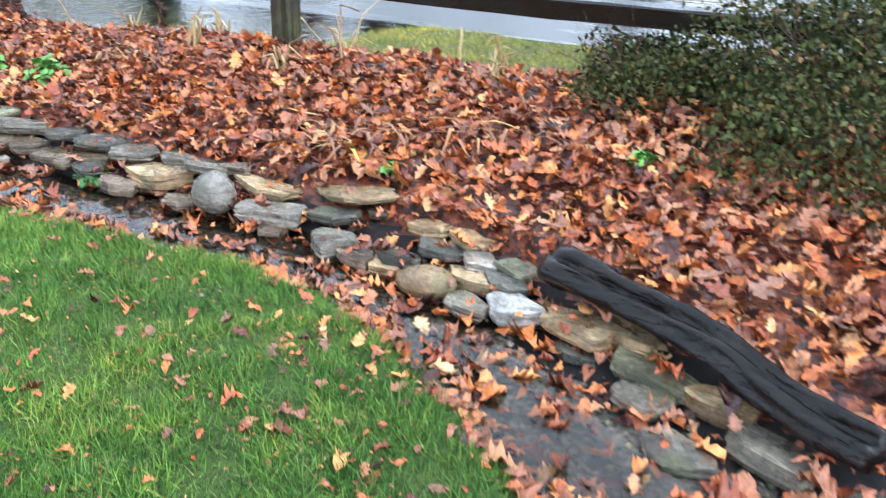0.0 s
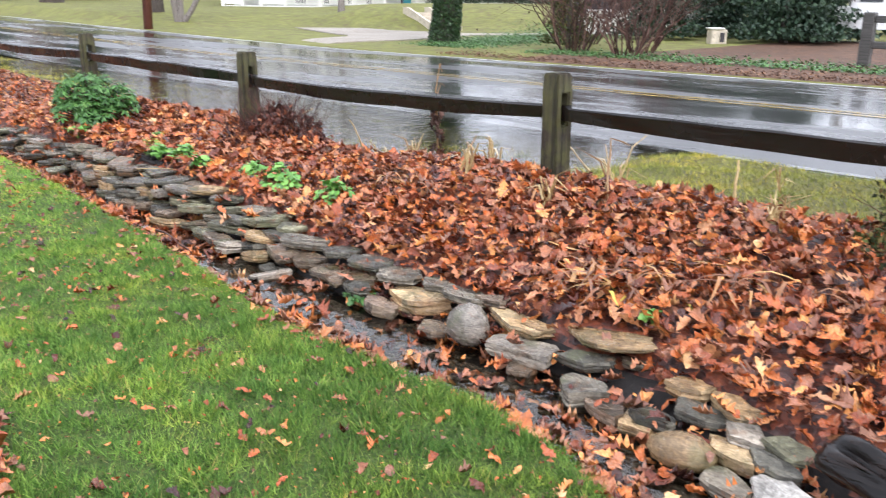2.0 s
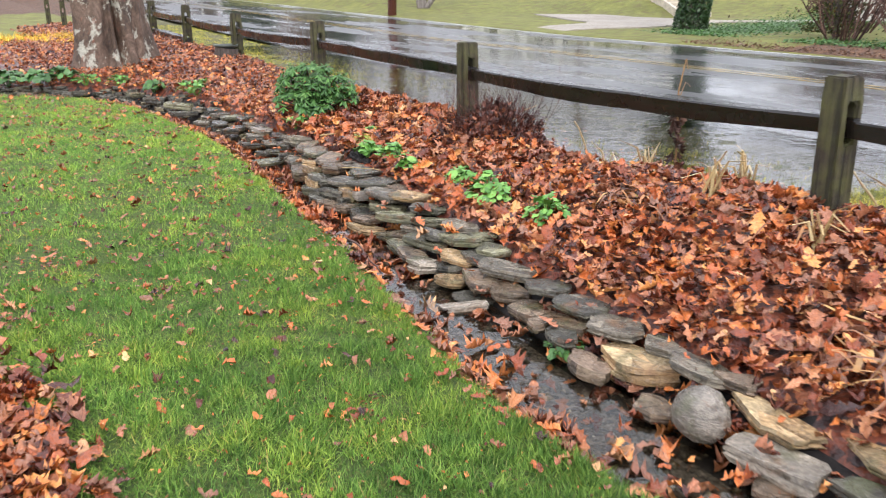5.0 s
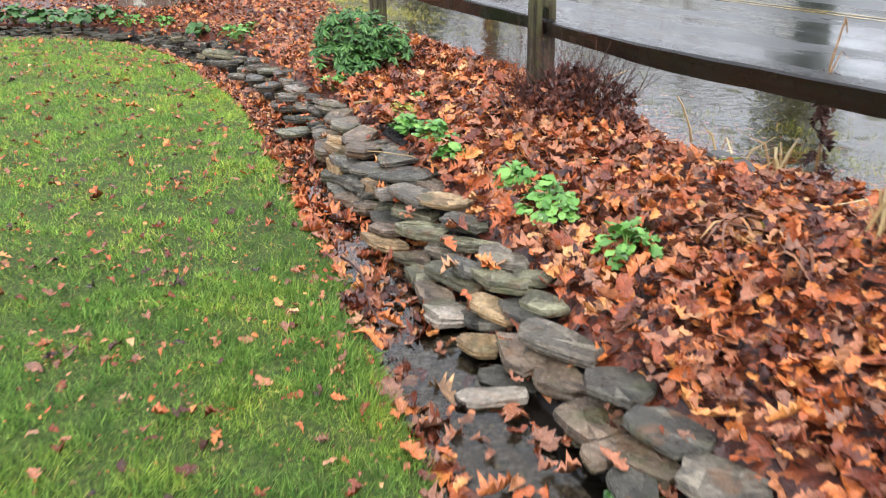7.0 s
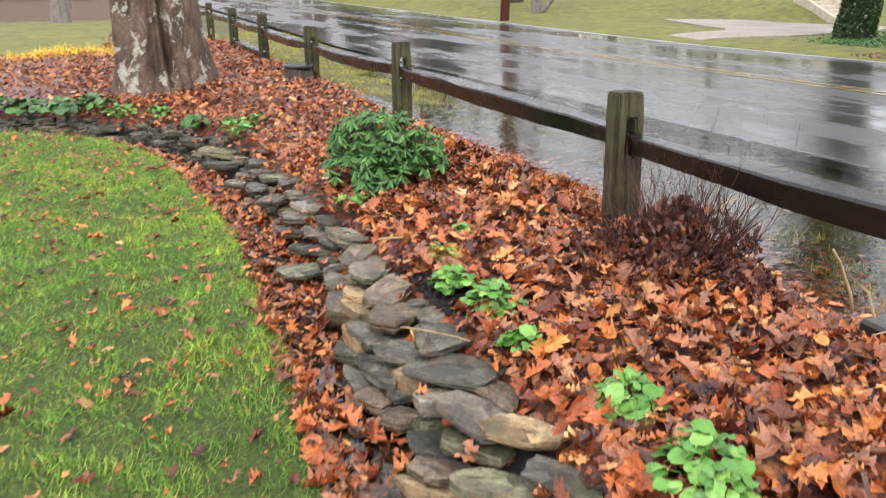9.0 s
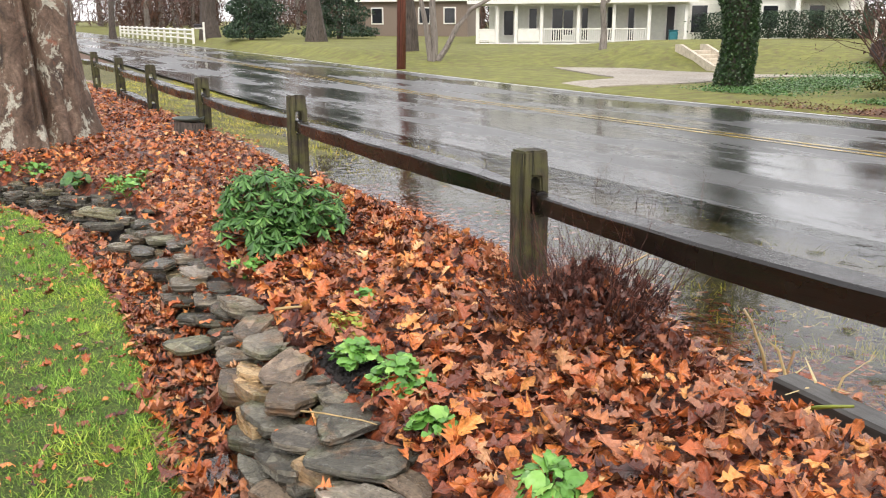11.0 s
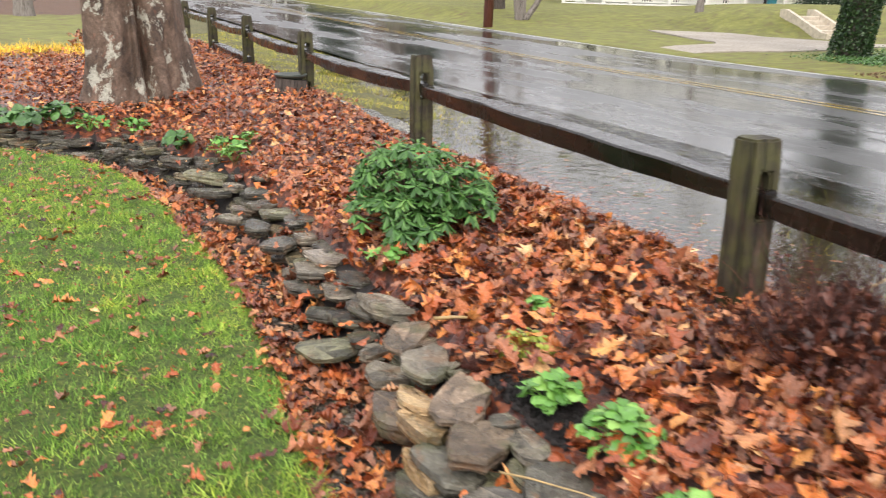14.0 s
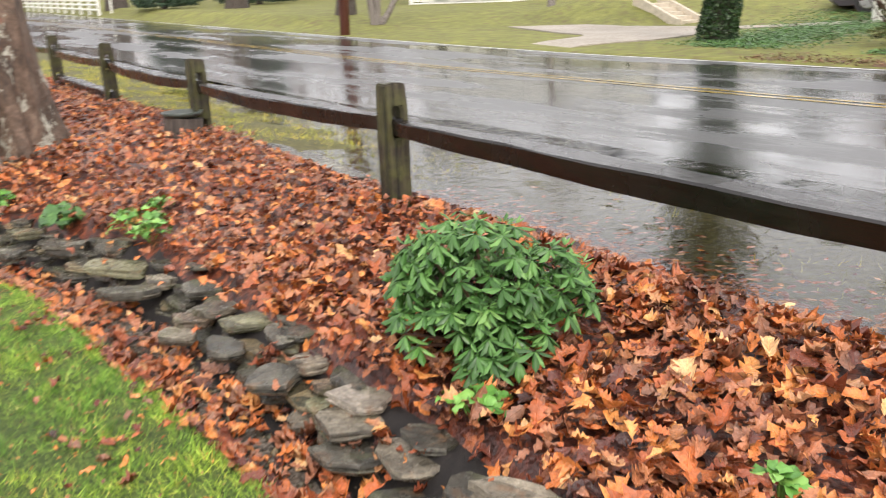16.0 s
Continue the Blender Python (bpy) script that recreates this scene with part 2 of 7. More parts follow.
def water_material():
    """Clear shallow rain water: a mirror at a low angle, the bottom showing through."""
    k = Mat("rain_water", 0.02)
    p = k.world_pos()
    h = k.math("ADD", k.noise(7, 2, 0.5, (1.0, 1.3, 1.0), p, 0.6), k.math("MULTIPLY", k.noise(34, 2, pos=p), 0.12))
    h = k.math("ADD", h, k.math("MULTIPLY", rain_rings(k, p, 4.5), 1.5))
    k.bump(h, 0.3, 0.016)
    normal = k.b.inputs["Normal"].links[0].from_socket
    k.n.remove(k.b)
    fres = k.n.new("ShaderNodeFresnel")
    fres.inputs["IOR"].default_value = 1.45
    clear, gloss, mixed = k.n.new("ShaderNodeBsdfTransparent"), k.n.new("ShaderNodeBsdfGlossy"), k.n.new("ShaderNodeMixShader")
    clear.inputs[0].default_value = (0.75, 0.72, 0.64, 1)
    gloss.inputs["Roughness"].default_value = 0.03
    k.l.new(normal, fres.inputs["Normal"])
    k.l.new(normal, gloss.inputs["Normal"])
    k.l.new(fres.outputs[0], mixed.inputs[0])
    k.l.new(clear.outputs[0], mixed.inputs[1])
    k.l.new(gloss.outputs[0], mixed.inputs[2])
    k.l.new(mixed.outputs[0], k.n["Material Output"].inputs[0])
    return k.m


def stone_material(name, stops):
    """Wet split fieldstone: fine layers, stains, a broken sheen."""
    k = Mat(name, 0.38)
    r = k.rand()
    p = k.world_pos()
    c = k.ramp(r, *stops)
    other = k.math("FRACT", k.math("MULTIPLY", r, 13.7))
    c = k.mix(1.0, c, k.ramp(other, (0.0, 0.42), (0.5, 0.82), (1.0, 1.15)), "MULTIPLY")
    layers = k.noise(1.0, 6, 0.68, (2.5, 9.0, 14.0), k.co, 1.2)
    strata = k.noise(15, 6, 0.7, (1, 1, 4.5), p, 1.0)
    c = k.mix(0.55, c, k.ramp(layers, (0.3, 0.4), (0.44, 0.85), (0.54, 1.15), (0.7, 1.5)), "MULTIPLY")
    c = k.mix(0.6, c, k.ramp(strata, (0.34, 0.12), (0.47, 0.7), (0.68, 1.4)), "MULTIPLY")
    c = k.mix(0.6, c, k.ramp(k.noise(6, 5, 0.65, pos=p), (0.36, 0.4), (0.55, 1.1)), "MULTIPLY")
    c = k.mix(0.7, c, k.ramp(k.noise(55, 6, 0.75, pos=p), (0.34, 0.5), (0.5, 1.0), (0.68, 1.45)), "MULTIPLY")
    c = k.mix(k.ramp(k.noise(9, 4, 0.6, pos=p, dist=0.5), (0.58, 0.0), (0.68, 0.45)), c, (0.22, 0.11, 0.05))
    c = k.mix(k.ramp(k.noise(7, 4, pos=p), (0.57, 0.0), (0.68, 0.5)), c, (0.08, 0.09, 0.035))
    k.rough(k.ramp(k.noise(16, 4, 0.6, pos=p), (0.34, 0.1), (0.62, 0.32)))
    h = k.math("ADD", k.math("MULTIPLY", layers, 0.7), k.math("ADD", k.math("MULTIPLY", strata, 0.6), k.math("MULTIPLY", k.noise(90, 4, 0.65, pos=p), 0.5)))
    return k.colour(c).bump(h, 0.5, 0.02).m


M_STONE = stone_material("schist", ((0.0, (0.07, 0.065, 0.046)), (0.2, (0.11, 0.11, 0.072)), (0.45, (0.19, 0.17, 0.11)),
                                    (0.68, (0.25, 0.21, 0.13)), (0.88, (0.33, 0.25, 0.14)), (1.0, (0.39, 0.35, 0.27))))
M_BROWNSTONE = stone_material("brown_schist", ((0.0, (0.14, 0.1, 0.069)), (0.5, (0.2, 0.15, 0.1)), (1.0, (0.28, 0.2, 0.14))))
M_SLATE = stone_material("dark_slate", ((0.0, (0.074, 0.07, 0.055)), (0.5, (0.12, 0.11, 0.086)), (1.0, (0.18, 0.17, 0.13))))
M_TAN = stone_material("tan_sandstone", ((0.0, (0.42, 0.27, 0.13)), (0.5, (0.5, 0.34, 0.18)), (1.0, (0.54, 0.41, 0.23))))
M_PALE = stone_material("pale_quartz", ((0.0, (0.36, 0.31, 0.25)), (0.5, (0.44, 0.38, 0.3)), (1.0, (0.5, 0.44, 0.37))))
M_QUARTZ = stone_material("white_quartz", ((0.0, (0.52, 0.49, 0.44)), (1.0, (0.58, 0.55, 0.5))))
M_GREYROCK = stone_material("grey_granite", ((0.0, (0.17, 0.15, 0.12)), (0.5, (0.23, 0.2, 0.15)), (1.0, (0.28, 0.24, 0.18))))
M_GREENSTONE = stone_material("green_schist", ((0.0, (0.15, 0.14, 0.086)), (0.5, (0.21, 0.2, 0.12)), (1.0, (0.27, 0.26, 0.16))))


def wood_material(name, lo, mid, hi, axis, rough=0.55, tone=0.0, spec=0.4, cracks=0.7, relief=0.7):
    k = Mat(name, rough, 0, spec)
    st = [34.0, 34.0, 34.0]
    st[axis] = 1.6
    g = k.noise(1.0, 6, 0.65, tuple(st))
    c = k.ramp(g, (0.28, lo), (0.5, mid), (0.74, hi))
    # patches of green moss over the grain
    if tone:
        c = k.mix(k.ramp(k.noise(7, 5, 0.65), (0.42, 0.0), (0.62, tone)), c, (0.08, 0.082, 0.023))
    crack = [60.0, 60.0, 60.0]
    crack[axis] = 0.9
    cr = k.ramp(k.noise(0.7, 3, 0.6, tuple(crack)), (0.36, 0.0), (0.43, 1.0))
    c = k.mix(cracks, c, cr, "MULTIPLY")
    k.rough(k.ramp(k.noise(5, 3), (0.3, rough * 0.6), (0.7, min(1, rough * 1.3))))
    return k.colour(c).bump(k.math("ADD", g, k.math("MULTIPLY", cr, cracks)), relief, 0.012).m


M_POST = wood_material("weathered_post", (0.008, 0.006, 0.004), (0.034, 0.027, 0.016), (0.085, 0.07, 0.042), 2, 0.7, 0.75, cracks=0.6, relief=0.9)
M_RAIL = wood_material("wet_rail", (0.0035, 0.0026, 0.0023), (0.007, 0.005, 0.0044), (0.014, 0.0105, 0.009), 1, 0.27, cracks=0.0, relief=0.3, spec=0.5)
M_LOG = wood_material("wet_log", (0.003, 0.0024, 0.0024), (0.007, 0.005, 0.0045), (0.022, 0.013, 0.01), 1, 0.16, spec=0.25, relief=0.4)


def bark_material():
    k = Mat("lichened_bark", 0.7)
    c = k.ramp(k.noise(6, 7, 0.7, (1, 1, 0.6), dist=0.6), (0.32, (0.02, 0.012, 0.008)), (0.46, (0.085, 0.052, 0.034)), (0.58, (0.15, 0.097, 0.068)), (0.75, (0.23, 0.17, 0.125)))
    c = k.mix(k.ramp(k.noise(4.6, 7, 0.75, (1, 1, 0.7), dist=0.4), (0.55, 0.0), (0.58, 0.85)), c, (0.42, 0.41, 0.34))
    c = k.mix(k.ramp(k.noise(5.1, 4, 0.7, (1, 1, 0.8)), (0.6, 0.0), (0.68, 0.7)), c, (0.26, 0.085, 0.045))
    c = k.mix(0.6, c, k.ramp(k.noise(40, 4, 0.7), (0.35, 0.5), (0.65, 1.25)), "MULTIPLY")
    h = k.math("ADD", k.noise(9, 5, 0.6, (1, 1, 0.35)), k.math("ADD", k.math("MULTIPLY", k.noise(30, 4), 0.4), k.math("MULTIPLY", k.noise(22, 3, 0.5, (0.25, 0.25, 1.6)), 0.12)))
    return k.colour(c).bump(h, 0.9, 0.03).m


M_BARK = bark_material()
M_DARKBARK = wood_material("dark_bark", (0.03, 0.022, 0.018), (0.07, 0.055, 0.045), (0.13, 0.105, 0.09), 2, 0.8)
M_GREYBARK = wood_material("grey_bark", (0.1, 0.085, 0.075), (0.2, 0.175, 0.155), (0.3, 0.27, 0.245), 2, 0.8)
M_POLE = wood_material("creosoted_pole", (0.09, 0.03, 0.022), (0.16, 0.055, 0.038), (0.22, 0.085, 0.06), 2, 0.6)
M_WHITE = plain("white_paint", (0.74, 0.73, 0.68), 0.5, 0, 0.06)
M_SIDING = plain("white_siding", (0.7, 0.7, 0.63), 0.6, 0, 0.07)
M_ROOF = plain("grey_shingle", (0.16, 0.165, 0.18), 0.7, 0, 0.3, 12)
M_GLASS = plain("window_glass", (0.02, 0.022, 0.026), 0.06, 0, 0.2)
M_DARKDOOR = plain("dark_paint", (0.03, 0.025, 0.03), 0.4)
M_TEAL = plain("teal_plastic", (0.03, 0.22, 0.27), 0.45)
M_CONC = plain("pale_concrete", (0.5, 0.44, 0.35), 0.8, 0, 0.2, 8)
M_TIMBER = wood_material("grey_timber", (0.032, 0.03, 0.028), (0.062, 0.058, 0.053), (0.1, 0.094, 0.086), 1, 0.5, cracks=0.2, relief=0.3)
M_YELLOW = plain("yellow_road_paint", (0.33, 0.235, 0.07), 0.18, 0, 0.6, 7)
M_WORNLINE = plain("worn_white_paint", (0.1, 0.1, 0.1), 0.15, 0, 0.5, 5)
M_LINE = plain("white_road_paint", (0.62, 0.62, 0.6), 0.35, 0, 0.25, 3)
M_CARPAINT = plain("silver_paint", (0.5, 0.51, 0.53), 0.25, 0.6, 0.04)
M_WHITECAR = plain("white_car_paint", (0.75, 0.75, 0.75), 0.25, 0, 0.04)
M_TYRE = plain("tyre_rubber", (0.015, 0.015, 0.016), 0.7)
M_RIM = plain("alloy", (0.5, 0.5, 0.52), 0.3, 0.9, 0.05)
M_TAIL = plain("tail_light", (0.6, 0.015, 0.015), 0.2)
M_BROWNSHINGLE = plain("brown_shingle_wall", (0.2, 0.155, 0.125), 0.8, 0, 0.25, 14)
M_DISH = plain("glazed_dish", (0.04, 0.05, 0.04), 0.3, 0, 0.2)


# ---- mesh helpers ----
def mesh_arrays(name, verts, faces, mat, smooth=False, uv=None):
    verts, faces = np.asarray(verts, dtype=np.float32), np.asarray(faces, dtype=np.int32)
    me = bpy.data.meshes.new(name)
    n, k = faces.shape
    me.vertices.add(len(verts))
    me.vertices.foreach_set("co", verts.ravel())
    me.loops.add(n * k)
    me.loops.foreach_set("vertex_index", faces.ravel())
    me.polygons.add(n)
    me.polygons.foreach_set("loop_start", np.arange(0, n * k, k, dtype=np.int32))
    me.polygons.foreach_set("use_smooth", np.full(n, smooth, dtype=bool))
    me.update(calc_edges=True)
    if uv is not None:
        me.uv_layers.new(name="leaf").data.foreach_set("uv", np.asarray(uv, dtype=np.float32)[faces.ravel()].ravel())
    me.validate()
    for m in mat if isinstance(mat, (list, tuple)) else [mat]:
        me.materials.append(m)
    return me


def part(name, bm, material, parent=None, label="", smooth=False):
    """Links a bmesh as one mesh object, under a thing or a part."""
    me = bpy.data.meshes.new(name)
    bmesh.ops.recalc_face_normals(bm, faces=bm.faces[:])
    if smooth:
        for f in bm.faces:
            f.smooth = True
    bm.to_mesh(me)
    bm.free()
    for m in material if isinstance(material, (list, tuple)) else [material]:
        me.materials.append(m)
    ob = new(name, me)
    ob.parent = parent
    if label:
        ob["label"] = label
    return ob


def thing(name, place=(0, 0, 0), turn=0.0, label="", category="", group="", kind=""):
    ob = new(name)
    ob.matrix_world = pose(*place, 0, 0, turn)
    return tagged(ob, label, category, group, kind)


def box(bm, a, b, bevel=0.0):
    """A box from corner a to corner b, with bevelled edges."""
    got = bmesh.ops.create_cube(bm, size=1.0)["verts"]
    for v in got:
        v.co = Vector([(a[i] + b[i]) / 2 + v.co[i] * (b[i] - a[i]) for i in range(3)])
    if bevel:
        edges = list({e for v in got for e in v.link_edges})
        bmesh.ops.bevel(bm, geom=edges, offset=bevel, segments=1, affect="EDGES")
    return bm


def boxed(a, b, bevel=0.0):
    return box(bmesh.new(), a, b, bevel)


def tube(bm, pts, radii, sides=8, squash=1.0, wob=0.0, seed=0, cap=True):
    """A tapered tube along points."""
    r0 = random.Random(seed)
    pts = [Vector(p) for p in pts]
    rings = []
    for i, p in enumerate(pts):
        d = (pts[min(i + 1, len(pts) - 1)] - pts[max(i - 1, 0)]).normalized()
        u = d.cross(Vector((0.31, 0.95, 0.1))).normalized() if abs(d.z) > 0.7 else d.cross(Vector((0, 0, 1))).normalized()
        w = d.cross(u)
        ring = []
        for j in range(sides):
            a = 2 * math.pi * j / sides
            rr = radii[i] * (1 + wob * r0.uniform(-1, 1))
            ring.append(bm.verts.new(p + u * math.cos(a) * rr + w * math.sin(a) * rr * squash))
        rings.append(ring)
    for a, b in zip(rings, rings[1:]):
        for j in range(sides):
            bm.faces.new((a[j], a[(j + 1) % sides], b[(j + 1) % sides], b[j]))
    if cap:
        bm.faces.new(rings[0][::-1])
        bm.faces.new(rings[-1])
    return bm


def turns(yaw, pitch, roll):
    """Rotation matrices, n x 3 x 3: roll, then pitch, then yaw."""
    cy, sy, cp, sp, cr, sr = np.cos(yaw), np.sin(yaw), np.cos(pitch), np.sin(pitch), np.cos(roll), np.sin(roll)
    o, z = np.ones_like(yaw), np.zeros_like(yaw)
    ry = np.stack([np.stack([cy, -sy, z], -1), np.stack([sy, cy, z], -1), np.stack([z, z, o], -1)], -2)
    rp = np.stack([np.stack([o, z, z], -1), np.stack([z, cp, -sp], -1), np.stack([z, sp, cp], -1)], -2)
    rr = np.stack([np.stack([cr, z, sr], -1), np.stack([z, o, z], -1), np.stack([-sr, z, cr], -1)], -2)
    return ry @ rp @ rr


def scatter(protos, which, places, mats, sizes):
    """Joins copies of small triangle meshes: verts and faces."""
    vs, fs, base = [], [], 0
    for k, (pv, pf) in enumerate(protos):
        sel = which == k
        if not sel.any():
            continue
        v = np.einsum("nij,vj->nvi", mats[sel], pv) * sizes[sel][:, None, None] + places[sel][:, None, :]
        n = len(v)
        f = pf[None] + (np.arange(n) * len(pv))[:, None, None] + base
        vs.append(v.reshape(-1, 3))
        fs.append(f.reshape(-1, 3))
        base += n * len(pv)
    return np.concatenate(vs), np.concatenate(fs)


def leaf_uv(protos, which):
    """The flat outline of each leaf that scatter() joined, for its veins."""
    return np.concatenate([np.tile(pv[:, :2], (int((which == k).sum()), 1)) for k, (pv, pf) in enumerate(protos) if (which == k).any()])


def leaf_proto(stations, widths, curl=0.3, bend=0.3, seed=0, cols=3, ripple=0.03, fold=0.0):
    """A lobed leaf with a midrib, one unit long, along y."""
    r0 = random.Random(seed)
    ph = r0.uniform(0, 6.28)
    pv, pf = [], []
    for s, w in zip(stations, widths):
        l, r = w * r0.uniform(0.82, 1.18), w * r0.uniform(0.82, 1.18)
        jog = 0.04 * r0.uniform(-1, 1)
        for c in range(cols):
            k = 2 * c / (cols - 1) - 1
            x = k * (l if k < 0 else r)
            if 0 < abs(k) < 1:
                x = math.copysign(min(abs(x), 0.085), k)
            z = bend * (s - 0.5) ** 2 + curl * x * x * 3 + fold * abs(x) + ripple * math.sin(9 * s + ph + 2.5 * k) * abs(k) + 0.02 * r0.uniform(-1, 1)
            pv.append((x, s - 0.5 + jog * abs(k) + 0.3 * max(0, abs(x) - 0.1), z))
    for i in range(len(stations) - 1):
        for c in range(cols - 1):
            a = cols * i + c
            pf += [(a, a + 1, a + cols + 1), (a, a + cols + 1, a + cols)]
    return np.array(pv), np.array(pf)


OAK_S = [0, 0.12, 0.24, 0.34, 0.46, 0.56, 0.68, 0.78, 0.88, 1.0]
OAK_W = [0.012, 0.06, 0.23, 0.14, 0.33, 0.17, 0.31, 0.17, 0.16, 0.03]
OVAL_S, OVAL_W = [0, 0.15, 0.3, 0.42, 0.56, 0.7, 0.85, 1.0], [0.02, 0.13, 0.27, 0.19, 0.3, 0.21, 0.19, 0.02]
TORN_W = [0.09, 0.24, 0.13, 0.27, 0.22, 0.1, 0.17, 0.04]


def leaf_set(cols):
    slim = [w * 0.75 for w in OAK_W]
    return [leaf_proto(OAK_S, OAK_W, 0.3, 0.4, 1, cols, 0.04, 0.2), leaf_proto(OAK_S, OAK_W, 1.2, -0.5, 2, cols, 0.05), leaf_proto(OAK_S, OAK_W, -0.6, 0.7, 3, cols, 0.06, 0.4),
            leaf_proto(OAK_S, slim, 2.6, 0.5, 7, cols, 0.05), leaf_proto(OAK_S, slim, 0.4, -0.9, 4, cols, 0.06), leaf_proto(OVAL_S, OVAL_W, 2.0, 0.7, 6, cols, 0.05),
            leaf_proto(OVAL_S, OVAL_W, -1.1, -0.8, 8, cols, 0.07, 0.3), leaf_proto(OVAL_S, TORN_W, 0.8, 0.9, 9, cols, 0.08), leaf_proto(OVAL_S, TORN_W, -0.9, -0.6, 10, cols, 0.07, 0.5),
            leaf_proto(OVAL_S, OVAL_W, 0.6, -0.5, 11, cols, 0.07, 0.6)]


LEAVES, FINE_LEAVES, FAR_LEAVES = leaf_set(3), leaf_set(5), leaf_set(2)


def smooth(a, b, x):
    t = np.clip((x - a) / (b - a), 0, 1)
    return t * t * (3 - 2 * t)


# ---- the lie of the land ----
WALL = np.array([(-3.2, -8.6), (-2.5, -7.4), (-2.02, -6.6), (-1.6, -5.7), (-1.32, -5.05), (-1.19, -4.4), (-1.14, -3.7), (-1.13, -3.0), (-1.1, -2.3), (-1.05, -1.6),
                 (-1.0, -0.8), (-0.99, 0), (-0.97, 0.8), (-0.98, 1.5), (-0.99, 2.2), (-1.0, 2.9), (-1.13, 3.6), (-1.28, 4.15),
                 (-1.47, 4.65), (-1.75, 5.05), (-2.2, 5.35), (-2.8, 5.75), (-3.6, 6.15), (-5, 6.6), (-8, 7.0), (-14, 7.2)])
LAWN = np.array([(-4.0, -8.6), (-3.3, -7.2), (-2.75, -6.2), (-2.36, -5.5), (-2.0, -5.02), (-1.8, -4.65), (-1.72, -4.2), (-1.76, -3.6), (-1.79, -3.1), (-1.73, -2.4),
                 (-1.65, -1.7), (-1.61, -1), (-1.57, -0.3), (-1.51, 0.5), (-1.47, 1.2), (-1.54, 2.0), (-1.61, 2.66), (-1.7, 3.4), (-1.83, 3.85),
                 (-2.0, 4.2), (-2.3, 4.66), (-2.8, 5.1), (-3.6, 5.6), (-5, 6.25), (-8, 6.65), (-14, 6.85)])


def side(x, y, line):
    """Signed distance from a line, positive on the side of the road."""
    x, y = np.asarray(x, float), np.asarray(y, float)
    best, sign = np.full(x.shape, 1e9), np.zeros(x.shape)
    for (ax, ay), (bx, by) in zip(line, line[1:]):
        dx, dy = bx - ax, by - ay
        t = np.clip(((x - ax) * dx + (y - ay) * dy) / (dx * dx + dy * dy), 0, 1)
        px, py = x - ax - t * dx, y - ay - t * dy
        d = np.hypot(px, py)
        near = d < best
        best = np.where(near, d, best)
        sign = np.where(near, np.sign(px * dy - py * dx), sign)
    return best * sign


ROAD_NEAR, ROAD_MID, ROAD_FAR = 3.0, 6.8, 10.9


def road_rise(y):
    return 0.0165 * np.maximum(0, np.sqrt((np.asarray(y, float) - 11) ** 2 + 16) - 4) * (np.asarray(y) > 11)


def far_land(x, y):
    """Height of the land across the road, over the road's own rise."""
    u = (x - 24) * 0.6 + (y - 20) * 0.8
    h = 0.42 * smooth(-4.5, 2.5, u) * smooth(10.9, 12.6, x) + 0.05 * smooth(10.9, 13, x)
    h = h + 0.4 * smooth(20.5, 26, x) * smooth(11, 15, y) * smooth(34, 26, y)
    h = h + 0.62 * smooth(17.6, 19.7, y + 0.16 * (x - 19.8)) * smooth(25, 21.5, y) * np.exp(-((x - 19.8) / 1.3) ** 2)
    return h


def wall_top(y):
    """Height of the stone edging's top."""
    return 0.2 - 0.075 * smooth(-1.5, -3.2, np.asarray(y, float))


def bed_edge(y):
    """Where the leaf bed meets the flooded verge."""
    y = np.asarray(y, float)
    return 0.78 + 0.08 * smooth(0.3, 2.0, y) + 0.2 * smooth(-1.7, -2.6, y) + 0.05 * np.sin(y * 2.7)


def bare_soil(x, y):
    """Under one inside the patch of open soil among the leaves."""
    x, y = np.asarray(x, float), np.asarray(y, float)
    return np.hypot((x + 0.94) / 0.12, (y + 0.3) / 0.24) + 0.22 * np.sin(x * 31 + y * 17) * np.sin(y * 23 - x * 11)


def land(x, y):
    x, y = np.asarray(x, float), np.asarray(y, float)
    dw, dl = side(x, y, WALL), side(x, y, LAWN)
    lawn = 0.08 + np.clip(0.022 * (y + 2.4), -0.06, 0.07) + 0.012 * np.sin(x * 2.1 + y * 1.3) - 0.05 * smooth(-0.1, 0.0, dl)
    hw = wall_top(y)
    bed = hw + (0.315 + 0.035 * smooth(-1, -3, y) - hw) * np.clip(dw / 1.05, 0, 1) + 0.02 * np.sin(x * 5 + y * 3.1) * np.sin(y * 4.3 - x)
    bed = bed + 0.06 * smooth(4, 7, y) * smooth(-1.6, -0.4, x) - 0.16 * smooth(13, 16, y) - 0.1 * smooth(-5.5, -7.5, y)
    dip = 0.2 * smooth(-2.2, -1.8, y) * smooth(-0.7, -1.0, y)
    bed = bed + (-0.06 - bed) * smooth(-0.02 - dip, bed_edge(y) + 0.04 - dip, x)
    verge = -0.035 + 0.1 * smooth(-1.7, -2.6, y) + 0.07 * smooth(5.0, 7.0, y) * smooth(2.6, 1.2, x) + 0.012 * np.sin(x * 9 + y * 4)
    near = np.where(x > 0.3, np.maximum(bed, verge), bed)
    chan = -0.045 + 0.012 * np.sin(y * 6.1) + (bed - 0.02) * smooth(-0.26, -0.02, dw)
    z = np.where(dl < 0, lawn, np.where(dw < 0, np.minimum(chan, 0.2), near))
    road = -0.09 + 0 * x
    e = smooth(ROAD_NEAR - 0.15, ROAD_NEAR + 0.1, x)
    z = z * (1 - e) + road * e
    e = smooth(ROAD_FAR - 0.1, ROAD_FAR + 0.12, x)
    z = z * (1 - e) + (0.02 + far_land(x, y)) * e
    return z + road_rise(y) * smooth(0.3, 2.0, x)


